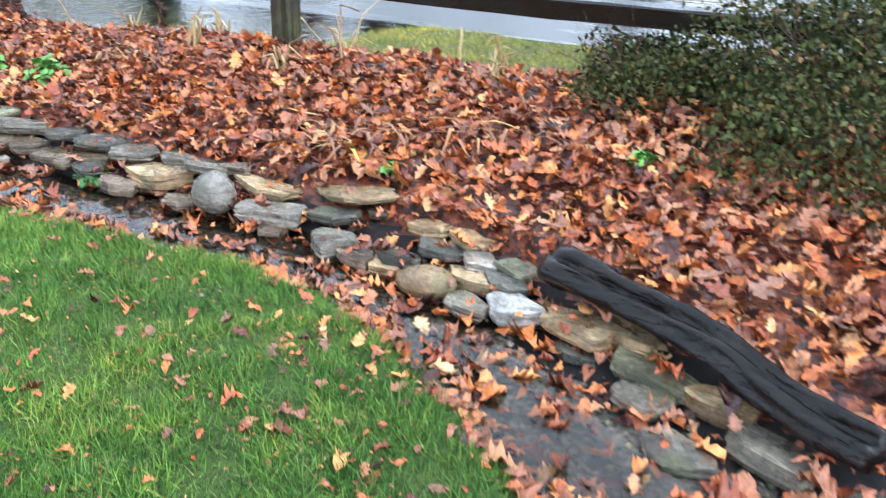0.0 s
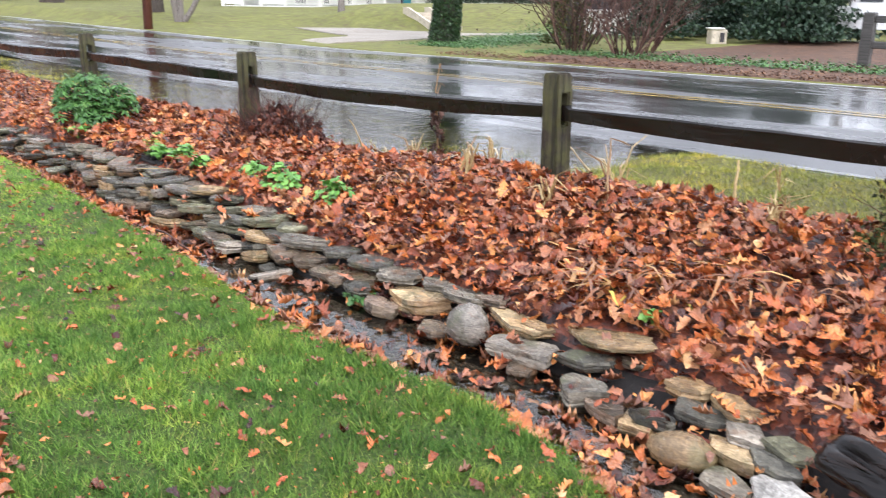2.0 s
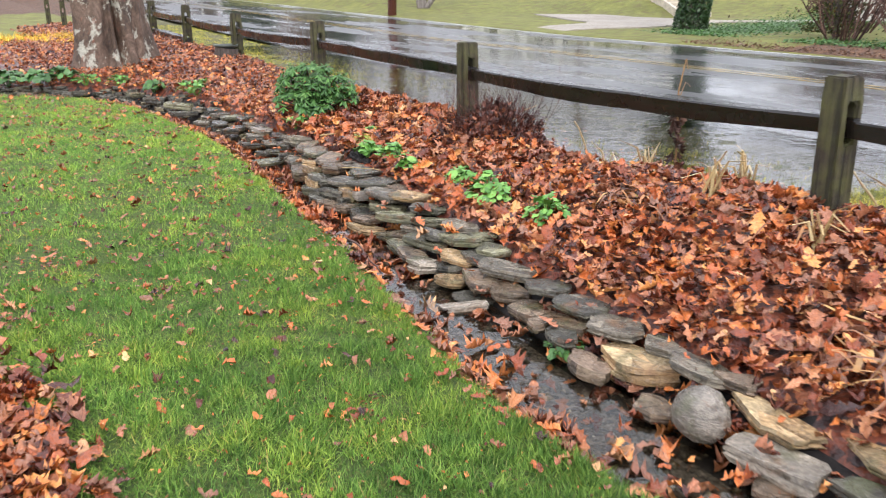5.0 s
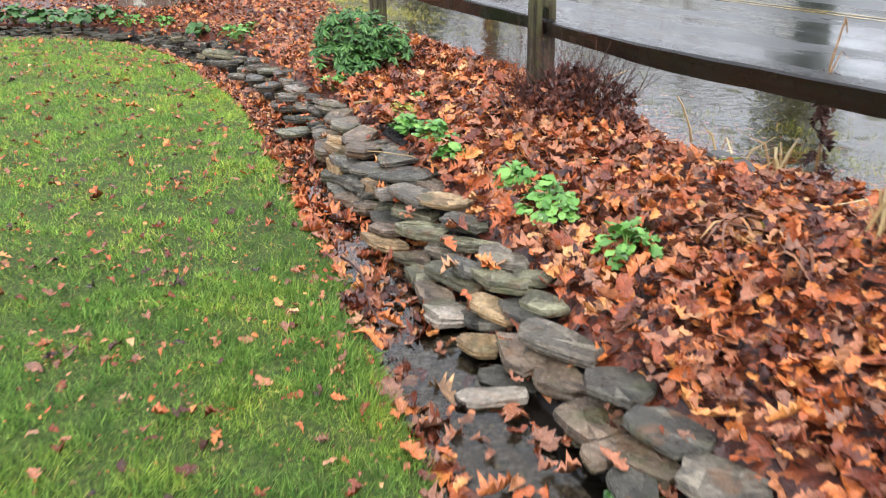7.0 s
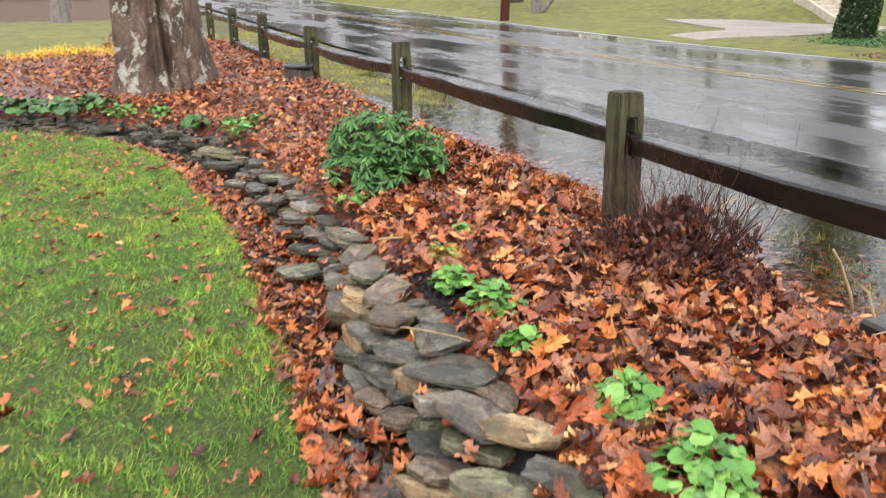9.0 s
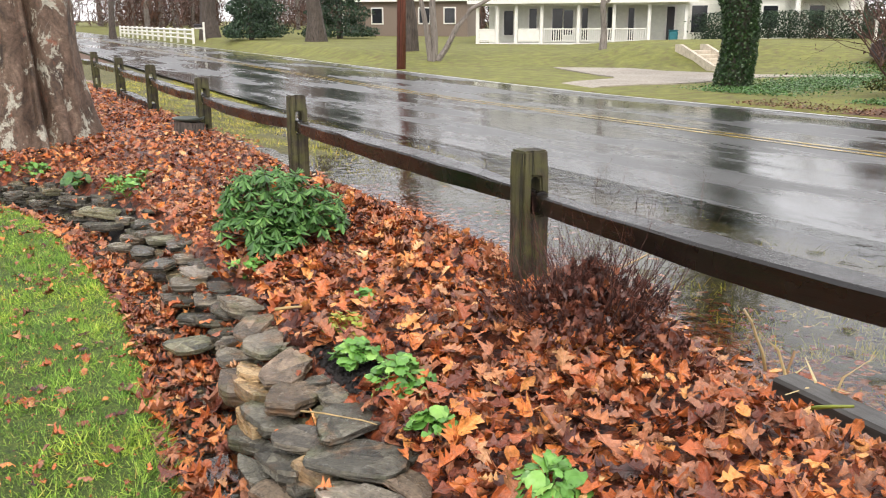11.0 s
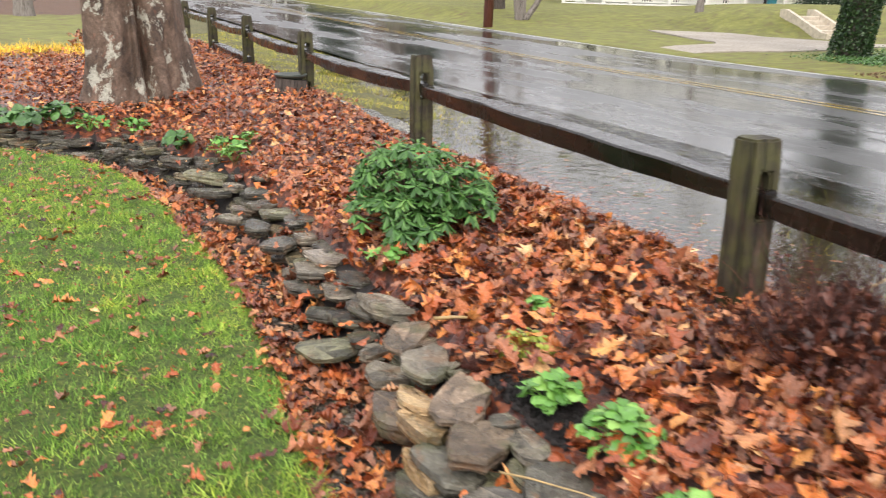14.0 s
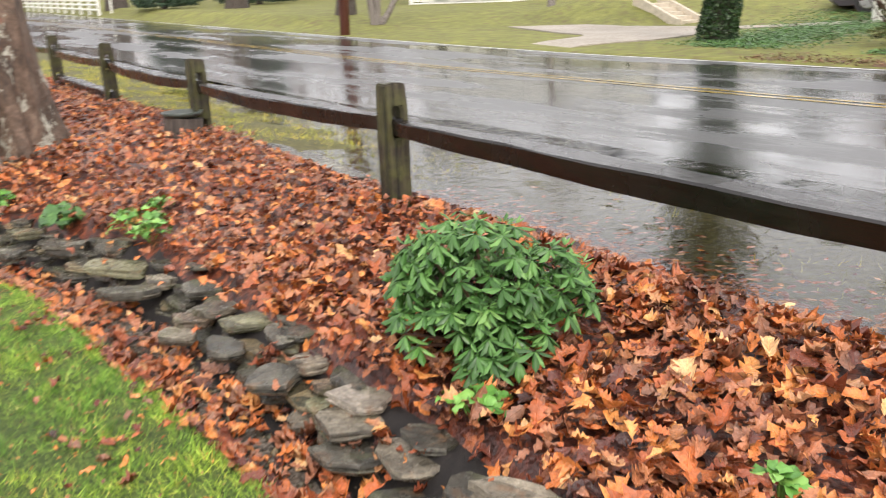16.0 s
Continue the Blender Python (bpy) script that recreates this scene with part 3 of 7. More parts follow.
def ground_sheet():
    xs = np.concatenate([np.linspace(-400, -30, 8), np.linspace(-26, -6, 14), np.arange(-5.6, -2.6, 0.15), np.arange(-2.6, 1.6, 0.06),
                         np.arange(1.65, 3.4, 0.15), np.arange(3.8, 10.6, 0.8), np.arange(10.6, 13, 0.2), np.arange(13.3, 45, 1.1), np.linspace(50, 600, 14)])
    ys = np.concatenate([np.linspace(-300, -20, 8), np.arange(-16, -10, 0.8), np.arange(-9.6, -7.6, 0.2), np.arange(-7.6, 8.5, 0.09), np.arange(8.7, 14, 0.3), np.arange(14.5, 60, 1.1),
                         np.linspace(63, 140, 14), np.linspace(160, 700, 10)])
    gx, gy = np.meshgrid(xs, ys)
    gz = land(gx, gy)
    nx, ny = len(xs), len(ys)
    idx = np.arange(nx * ny).reshape(ny, nx)
    f = np.stack([idx[:-1, :-1], idx[:-1, 1:], idx[1:, 1:], idx[1:, :-1]], -1).reshape(-1, 4)
    me = mesh_arrays("ground", np.stack([gx, gy, gz], -1).reshape(-1, 3), f, [M_TURF, M_SOIL, M_GRAVEL, M_FARGRASS, M_MULCH, M_SOIL_GAPSHADE, M_VERGETURF], True)
    cx, cy = gx[:-1, :-1] + np.diff(gx, axis=1)[:-1] / 2, gy[:-1, :-1] + np.diff(gy, axis=0)[:, :-1] / 2
    dw, dl = side(cx, cy, WALL), side(cx, cy, LAWN)
    # slot 5 under the edging darkens the stone gaps, shade put into the colour
    m = np.where(dl < 0, 0, np.where(dw < -0.28, 2, np.where(dw < -0.03, 5, 1)))
    m = np.where((bare_soil(cx, cy) < 1) & (dw > 0), 5, m)
    m = np.where(cx > bed_edge(cy) + np.where((cy > -1.6) & (cy < 4.5), 0.35, 0.05), 6, m)
    m = np.where((cx < -1.5 + 2.3 * (cy > 22)) & (cy > 12.3), 3, m)
    m = np.where((cy > 34) & (cx < 3), 4, m)
    m = np.where(cx > ROAD_FAR - 0.5, 3, m)
    m = np.where((cx > ROAD_FAR) & (cx < 13.4 + 12 * (cy < 5.5)) & (cy < 6.5), 4, m)
    me.polygons.foreach_set("material_index", m.ravel().astype(np.int32))
    return tagged(new("ground", me), "wet lawn, planting bed soil and far lawns", "ground", kind="structure")


ground_sheet()


def strip(name, x0, x1, y0, y1, lift, mat, label):
    """A long strip on the road, following its crown and rise."""
    ys = np.concatenate([np.arange(y0, min(y1, 14), 0.5), np.arange(14, y1 + 1, 2.0)]) if y1 > 14 else np.arange(y0, y1 + 0.01, 0.25)
    xs = np.linspace(x0, x1, 3 if x1 - x0 < 0.5 else 17)
    gx, gy = np.meshgrid(xs, ys)
    z = 0.05 * (1 - ((gx - ROAD_MID) / 4.1) ** 2) + road_rise(gy) + lift
    idx = np.arange(gx.size).reshape(gx.shape)
    f = np.stack([idx[:-1, :-1], idx[:-1, 1:], idx[1:, 1:], idx[1:, :-1]], -1).reshape(-1, 4)
    me = mesh_arrays(name, np.stack([gx, gy, z], -1).reshape(-1, 3), f, mat, True)
    return tagged(new(name, me), label, name.split("_")[0], kind="structure")


strip("road", ROAD_NEAR, ROAD_FAR, -120, 150, 0.0, road_material(), "rain-wet dark asphalt road with glossy reflections")
for k in (-0.11, 0.11):
    strip("road_marking", ROAD_MID + k - 0.05, ROAD_MID + k + 0.05, -120, 150, 0.005, M_YELLOW, "worn yellow centre line on the wet road")
strip("road_marking", ROAD_FAR - 0.28, ROAD_FAR - 0.17, -120, 150, 0.005, M_LINE, "white edge line on the wet road")
strip("road_marking", ROAD_NEAR + 0.1, ROAD_NEAR + 0.2, 7.0, 150, 0.005, M_WORNLINE, "white edge line on the wet road")
strip("road_marking", ROAD_NEAR + 0.15, ROAD_NEAR + 0.25, -60, -2.4, 0.005, M_WORNLINE, "white edge line on the wet road")

M_WATER = water_material()
bank = [(4.3 + 0.5 * math.sin(0.7 * y) + 0.25 * math.sin(2.3 * y + 1), y, 0.012) for y in np.arange(-3.0, 13.6, 0.4)]
me = mesh_arrays("water", [(0.3, y, z) for _, y, z in bank] + bank, [(i, len(bank) + i, len(bank) + i + 1, i + 1) for i in range(len(bank) - 1)], M_WATER)
tagged(new("water", me), "shallow flood of rain water over verge and road edge", "water", kind="structure")


def channel_water():
    bm = bmesh.new()
    left, right = [], []
    for (lx, ly) in LAWN[1:13]:
        left.append(bm.verts.new((lx - 0.02, ly, -0.012)))
        right.append(bm.verts.new((lx + 0.42, ly + 0.05, -0.012)))
    for i in range(len(left) - 1):
        bm.faces.new((left[i], right[i], right[i + 1], left[i + 1]))
    me = bpy.data.meshes.new("water")
    bm.to_mesh(me)
    bm.free()
    me.materials.append(M_WATER)
    return tagged(new("water", me), "thin run of rain water in the stone channel", "water", kind="structure")


channel_water()

# ---- split-rail fence ----
POSTS = [(0.06, -6.15, 0.96), (0.06, -3.08, 0.965), (0.045, -0.025, 0.935), (0.06, 3.055, 0.97), (0.08, 6.13, 0.97), (0.035, 8.83, 1.025), (0.03, 11.6, 1.06), (0.0, 14.5, 1.1), (-0.35, 17.35, 1.16), (-0.68, 20.2, 1.22), (-0.82, 23.1, 1.27)]


def post_bm(top, foot, seed, low_hole):
    """A square post with slots through it along the fence, standing from foot to top."""
    r0 = random.Random(seed)
    w, d = 0.066, 0.058
    xs = [-w, -0.024, 0.024, w]
    zs = [foot, top - 0.62, top - 0.5, top - 0.30, top - 0.13, top - 0.02]
    bm = bmesh.new()

    def solid(i, j):
        if not (0 <= i < 3 and 0 <= j < 5):
            return False
        return not (i == 1 and (j == 3 or (j == 1 and low_hole)))
    vs = {}

    def vert(i, j, s):
        if (i, j, s) not in vs:
            taper = 0.9 if zs[j] == zs[-1] else 1.0
            vs[(i, j, s)] = bm.verts.new((xs[i] * taper + r0.uniform(-0.003, 0.003), s * d * taper + r0.uniform(-0.003, 0.003), zs[j] + (r0.uniform(-0.006, 0.006) if j else 0)))
        return vs[(i, j, s)]
    for i in range(3):
        for j in range(5):
            if not solid(i, j):
                continue
            for s in (-1, 1):
                bm.faces.new((vert(i, j, s), vert(i + 1, j, s), vert(i + 1, j + 1, s), vert(i, j + 1, s)))
            for (di, dj, a, b) in ((-1, 0, (i, j), (i, j + 1)), (1, 0, (i + 1, j), (i + 1, j + 1)), (0, -1, (i, j), (i + 1, j)), (0, 1, (i, j + 1), (i + 1, j + 1))):
                if not solid(i + di, j + dj):
                    bm.faces.new((vert(*a, -1), vert(*b, -1), vert(*b, 1), vert(*a, 1)))
    bmesh.ops.recalc_face_normals(bm, faces=bm.faces[:])
    outer = [e for e in bm.edges if len(e.link_faces) == 2 and e.calc_face_angle(0) > 0.8]
    bmesh.ops.bevel(bm, geom=outer, offset=0.008, segments=2, affect="EDGES")
    return bm


def rail_bm(a, b, seed, thick=0.058, tall=0.062):
    """A split rail: wedge-shaped in section, thinned at its ends, slightly bowed."""
    r0 = random.Random(seed)
    a, b = Vector(a), Vector(b)
    bm = bmesh.new()
    n = 13
    prof = [(-1.0, 0.55), (-0.9, 0.72), (0.9, 0.8), (1.0, 0.6), (0.85, -0.7), (0.3, -0.85), (-0.85, -0.8)]
    rings = []
    sag = r0.uniform(-0.03, 0.0)
    for i in range(n):
        t = i / (n - 1)
        p = a.lerp(b, t) + Vector((r0.uniform(-0.004, 0.004), 0, sag * 4 * t * (1 - t) + r0.uniform(-0.004, 0.004)))
        k = min(1.0, 0.36 + 2.3 * min(t, 1 - t))
        rings.append([bm.verts.new((p.x + px * thick * k * 1.1 + r0.uniform(-0.003, 0.003), p.y, p.z + pz * tall * (0.55 + 0.45 * k) + r0.uniform(-0.003, 0.003))) for px, pz in prof])
    m = len(prof)
    for u, v in zip(rings, rings[1:]):
        for j in range(m):
            bm.faces.new((u[j], u[(j + 1) % m], v[(j + 1) % m], v[j]))
    bm.faces.new(rings[0][::-1])
    bm.faces.new(rings[-1])
    return bm


fence = thing("fence", (0, 0, 0), 0, "weathered split-rail fence with mossy posts and dark wet rails", "fence")
for k, (px, py, top) in enumerate(POSTS):
    ob = part("post", post_bm(top, -0.1 + float(land(px, py)), k, py > 5), M_POST, fence)
    lean = random.Random(k + 40)
    ob.matrix_world = pose(px, py, 0, lean.uniform(-1, 1), lean.uniform(-1.2, 1.2), lean.uniform(-5, 5))
for k, (p, q) in enumerate(zip(POSTS, POSTS[1:])):
    part("rail", rail_bm((p[0], p[1] - 0.07, p[2] - 0.225), (q[0], q[1] + 0.07, q[2] - 0.235), k), M_RAIL, fence)
    if 8 < p[1] < 9:
        part("rail", rail_bm((p[0], p[1] - 0.07, p[2] - 0.56), (q[0], q[1] + 0.07, q[2] - 0.56), k + 30), M_RAIL, fence)

# ---- big tree by the bend of the bed ----


def big_trunk():
    """Fluted trunk of two fused stems with root flare."""
    bm = bmesh.new()
    nseg, rings = 120, []
    zs = [0.15 + 0.07 * k for k in range(30)] + [2.4, 2.8, 3.4, 4.2, 5.0]
    for z in zs:
        ring = []
        for j in range(nseg):
            a = 2 * math.pi * j / nseg
            h = max(0, z - 0.3)
            flare = 0.12 * math.exp(-h * 5.0) * (0.55 + 0.45 * math.cos(5 * a + 0.8)) + 0.05 * math.exp(-h * 2)
            flute = 0.05 * math.cos(3 * a + 0.4 + 0.25 * z) + 0.026 * math.cos(7 * a - 0.7 * z) - 0.2 * math.exp(-((math.degrees(a) - 284 + 4 * z) / 7) ** 2) - 0.12 * math.exp(-((math.degrees(a) - 258 - 3 * z) / 8) ** 2) - 0.06 * math.exp(-((math.degrees(a) - 312) / 8) ** 2)
            r = 0.4 + flare + flute - 0.012 * z
            r += 0.03 * noise.noise(Vector((math.cos(a) * 2, math.sin(a) * 2, z * 1.2))) + 0.014 * noise.noise(Vector((math.cos(a) * 7, math.sin(a) * 7, z * 5)))
            ring.append(bm.verts.new((r * 1.06 * math.cos(a) - 0.03 * z, r * math.sin(a), z)))
        rings.append(ring)
    for a, b in zip(rings, rings[1:]):
        for j in range(nseg):
            bm.faces.new((a[j], a[(j + 1) % nseg], b[(j + 1) % nseg], b[j]))
    bm.faces.new(rings[-1])
    return bm


def branchy(bm, start, heading, length, radius, depth, r0, sides=5, spread=0.55, up=0.15):
    """Bare limbs, each forking into thinner ones."""
    p, d = Vector(start), Vector(heading).normalized()
    pts, rad = [p.copy()], [radius]
    n = 4
    for i in range(n):
        d = (d + Vector((r0.uniform(-1, 1), r0.uniform(-1, 1), r0.uniform(-1, 1) + up)) * 0.22).normalized()
        p = p + d * length / n
        pts.append(p.copy())
        rad.append(radius * (1 - 0.16 * (i + 1)))
    tube(bm, pts, rad, sides, cap=False)
    if depth > 0:
        for k in range(r0.choice((2, 3, 3))):
            i = r0.randint(2, n)
            nd = (d + Vector((r0.uniform(-1, 1), r0.uniform(-1, 1), r0.uniform(-0.5, 1))) * spread).normalized()
            branchy(bm, pts[i], nd, length * r0.uniform(0.55, 0.8), rad[i] * 0.68, depth - 1, r0, max(3, sides - 1), spread, up)
    return bm


tree = thing("tree", (-1.48, 6.4, 0), 0, "large fluted tree trunk with lichen patches in fallen leaves", "tree")
part("trunk", big_trunk(), M_BARK, tree, smooth=True)
r0 = random.Random(5)
bm = bmesh.new()
for a in range(6):
    branchy(bm, (-0.15 + 0.1 * math.cos(a), 0.1 * math.sin(a), 4.6), (math.cos(a * 1.05), math.sin(a * 1.05), 1.3), 3.2, 0.16, 3, r0)
part("limbs", bm, M_GREYBARK, tree)

# ---- log ----


def log_bm():
    """A split, weathered log: a fat rounded head, a deep crack along its top, a second thin rib behind."""
    bm = bmesh.new()
    r0 = random.Random(9)
    line = [Vector(c) for c in ((-1.47, -5.2, 0.15), (-1.56, -5.38, 0.165), (-1.64, -5.56, 0.16), (-1.75, -5.76, 0.145), (-1.86, -5.95, 0.14), (-2.0, -6.16, 0.13))]
    n, m, rings = 44, 36, []
    for i in range(n):
        t = i / (n - 1)
        g = t * (len(line) - 1)
        j = min(int(g), len(line) - 2)
        p, d = line[j].lerp(line[j + 1], g - j), (line[j + 1] - line[j]).normalized()
        u = d.cross(Vector((0, 0, 1))).normalized()
        w = u.cross(d)
        p = p + w * 0.01 * math.sin(t * 13) + u * 0.012 * math.sin(t * 8 + 1)
        head = 0.9 * (1 - math.exp(-t * 46)) + 0.1
        ring = []
        for q in range(m):
            an = 2 * math.pi * q / m
            deg = math.degrees(an)
            r = 0.05 + 0.024 * math.exp(-t * 7) + 0.009 * math.cos(3 * an + t * 2) + 0.005 * math.cos(7 * an + t * 3)
            r -= 0.034 * math.exp(-((deg - 66 + 12 * math.sin(t * 7)) / 10) ** 2) * min(1, t * 7)
            r -= 0.014 * math.exp(-((deg - 128 + 8 * math.sin(t * 11)) / 8) ** 2) + 0.011 * math.exp(-((deg - 165 - 9 * math.sin(t * 9)) / 7) ** 2)
            r += 0.012 * noise.noise(Vector((math.cos(an) * 2.5, math.sin(an) * 2.5, t * 7))) + 0.006 * noise.noise(Vector((math.cos(an) * 9, math.sin(an) * 9, t * 16)))
            r *= head * r0.uniform(0.985, 1.015)
            ring.append(bm.verts.new(p + u * math.cos(an) * r * 1.12 + w * math.sin(an) * r))
        rings.append(ring)
    for p, q in zip(rings, rings[1:]):
        for j in range(m):
            bm.faces.new((p[j], p[(j + 1) % m], q[(j + 1) % m], q[j]))
    bm.faces.new(rings[0][::-1])
    bm.faces.new(rings[-1])
    return bm


tagged(part("log", log_bm(), M_LOG, smooth=True), "black wet split log lying on the stone edging", "log")

# ---- house across the road ----
HOUSE = Matrix.Translation((25.45, 33.75, 0)) @ Matrix.Rotation(math.atan2(-5.5, 7.3), 4, "Z")


def house_things():
    """White house with a long porch; x runs along its front, y goes in."""
    h = thing("house", (0, 0, 0), 0, "white clapboard house with long railed porch and grey roof", "house")
    h.matrix_world = HOUSE
    fl, eave = 0.88, 2.95
    cols = [-4.6, -3.55, -2.55, -1.2, 0.72, 2.55, 4.35, 6.2]
    part("porch_floor", boxed((-4.7, -0.1, fl - 0.16), (6.3, 2.4, fl), 0.01), M_WHITE, h)
    part("porch_skirt", boxed((-4.6, 0.1, 0.3), (6.2, 0.16, fl - 0.16)), M_DARKDOOR, h)
    part("wall", boxed((-4.2, 2.4, 0.3), (8.3, 8.5, 5.4)), M_SIDING, h)
    for k in range(28):
        z = 0.95 + k * 0.12
        if k % 2 == 0 and z < 4.2:
            part("clapboard", boxed((-4.2, 2.36, z), (8.32, 2.4, z + 0.1)), M_SIDING, h)
    bm = bmesh.new()
    v = [bm.verts.new(c) for c in ((-5.1, -0.45, eave), (6.7, -0.45, eave), (6.7, 2.5, eave + 0.9), (-5.1, 2.5, eave + 0.9), (-5.1, -0.45, eave + 0.14), (6.7, -0.45, eave + 0.14), (6.7, 2.5, eave + 1.04), (-5.1, 2.5, eave + 1.04))]
    for f in ((0, 1, 2, 3), (4, 5, 6, 7), (0, 1, 5, 4), (1, 2, 6, 5), (2, 3, 7, 6), (3, 0, 4, 7)):
        bm.faces.new([v[i] for i in f])
    part("porch_roof", bm, [M_ROOF], h)
    part("fascia", boxed((-5.12, -0.52, eave - 0.06), (6.72, -0.46, eave + 0.12)), M_WHITE, h)
    part("porch_beam", boxed((-4.7, -0.08, eave - 0.16), (6.3, 0.08, eave)), M_WHITE, h)
    bm = bmesh.new()
    v = [bm.verts.new(c) for c in ((-4.6, 2.2, 5.3), (8.7, 2.2, 5.3), (8.7, 8.8, 5.3), (-4.6, 8.8, 5.3), (-4.6, 5.5, 8.0), (8.7, 5.5, 8.0))]
    for f in ((0, 1, 5, 4), (2, 3, 4, 5), (0, 4, 3), (1, 2, 5), (0, 3, 2, 1)):
        bm.faces.new([v[i] for i in f])
    part("roof", bm, M_ROOF, h)
    for x in cols:
        part("porch_column", boxed((x - 0.09, -0.09, fl), (x + 0.09, 0.09, eave - 0.12), 0.015), M_WHITE, h)
    for x0, x1, solid in ((-4.6, -3.55, True), (-2.55, -1.2, True), (-1.2, 0.72, False), (0.72, 2.55, False), (2.55, 4.35, False)):
        r = part("railing", boxed((x0 + 0.1, -0.04, fl + 0.68), (x1 - 0.1, 0.04, fl + 0.75), 0.01), M_WHITE, h)
        part("bottom_rail", boxed((x0 + 0.1, -0.03, fl + 0.08), (x1 - 0.1, 0.03, fl + 0.13)), M_WHITE, r)
        if solid:
            part("panel", boxed((x0 + 0.1, -0.015, fl + 0.14), (x1 - 0.1, 0.015, fl + 0.68)), M_WHITE, r)
        else:
            n = 14
            for k in range(n):
                x = x0 + 0.16 + (x1 - x0 - 0.32) * k / (n - 1)
                part("baluster", boxed((x - 0.025, -0.02, fl + 0.13), (x + 0.025, 0.02, fl + 0.68)), M_WHITE, r)
    for x, w, z0, z1, mat in ((-3.1, 0.5, 1.3, 2.6, M_GLASS), (-1.75, 0.4, 1.2, 2.7, M_GLASS), (-0.4, 0.55, 0.95, 2.7, M_GLASS), (0.2, 0.5, 1.3, 2.6, M_GLASS), (1.1, 0.3, 1.0, 2.7, M_GLASS),
                              (2.5, 0.35, 1.0, 2.75, M_GLASS), (3.6, 0.3, 1.0, 2.7, M_GLASS), (5.7, 0.4, 0.95, 2.75, M_DARKDOOR), (7.2, 0.8, 1.4, 2.8, M_GLASS)):
        wd = part("door" if mat == M_DARKDOOR else "window", boxed((x - w / 2 - 0.1, 2.33, z0 - 0.08), (x + w / 2 + 0.1, 2.37, z1 + 0.1), 0.01), M_WHITE, h)
        part("pane", boxed((x - w / 2, 2.31, z0), (x + w / 2, 2.335, z1)), mat, wd)
    part("porch_step", boxed((-3.5, -0.5, 0.5), (-2.6, -0.1, 0.68), 0.01), M_WHITE, h)
    # wing with a gabled entry
    part("wing", boxed((8.3, 1.2, 0.5), (15.2, 6.5, 3.2)), M_SIDING, h)
    bm = bmesh.new()
    v = [bm.verts.new(c) for c in ((8.2, 0.9, 3.2), (15.5, 0.9, 3.2), (15.5, 6.8, 3.2), (8.2, 6.8, 3.2), (8.2, 3.8, 5.2), (15.5, 3.8, 5.2))]
    for f in ((0, 1, 5, 4), (2, 3, 4, 5), (0, 4, 3), (1, 2, 5), (0, 3, 2, 1)):
        bm.faces.new([v[i] for i in f])
    part("wing_roof", bm, M_ROOF, h)
    e = part("entry_gable", bmesh.new(), M_WHITE, h)
    bm = bmesh.new()
    v = [bm.verts.new(c) for c in ((11.4, -0.4, 3.15), (14.4, -0.4, 3.15), (12.9, -0.4, 3.95), (11.4, 1.2, 3.15), (14.4, 1.2, 3.15), (12.9, 1.2, 3.95))]
    for f in ((0, 1, 2), (3, 4, 5), (0, 1, 4, 3), (1, 2, 5, 4), (2, 0, 3, 5)):
        bm.faces.new([v[i] for i in f])
    bm.to_mesh(e.data)
    bm.free()
    for x in (11.6, 14.2):
        part("porch_column", boxed((x - 0.12, -0.3, 1.0), (x + 0.12, -0.06, 3.15), 0.02), M_WHITE, h)
    for x in (9.2, 10.6, 12.9):
        wd = part("window", boxed((x - 0.45, 1.13, 1.5), (x + 0.45, 1.17, 2.8), 0.01), M_WHITE, h)
        part("pane", boxed((x - 0.36, 1.11, 1.58), (x + 0.36, 1.135, 2.72)), M_GLASS, wd)
    b = thing("storage_bin", (0, 0, 0), 0, "teal plastic bin standing on the porch", "bin")
    b.matrix_world = HOUSE @ pose(5.75, 1.2, fl)
    part("tub", boxed((-0.22, -0.22, 0), (0.22, 0.22, 0.6), 0.04), M_TEAL, b)
    part("lid", boxed((-0.24, -0.24, 0.6), (0.24, 0.24, 0.66), 0.02), M_TEAL, b)


house_things()

# ---- stone edging ----


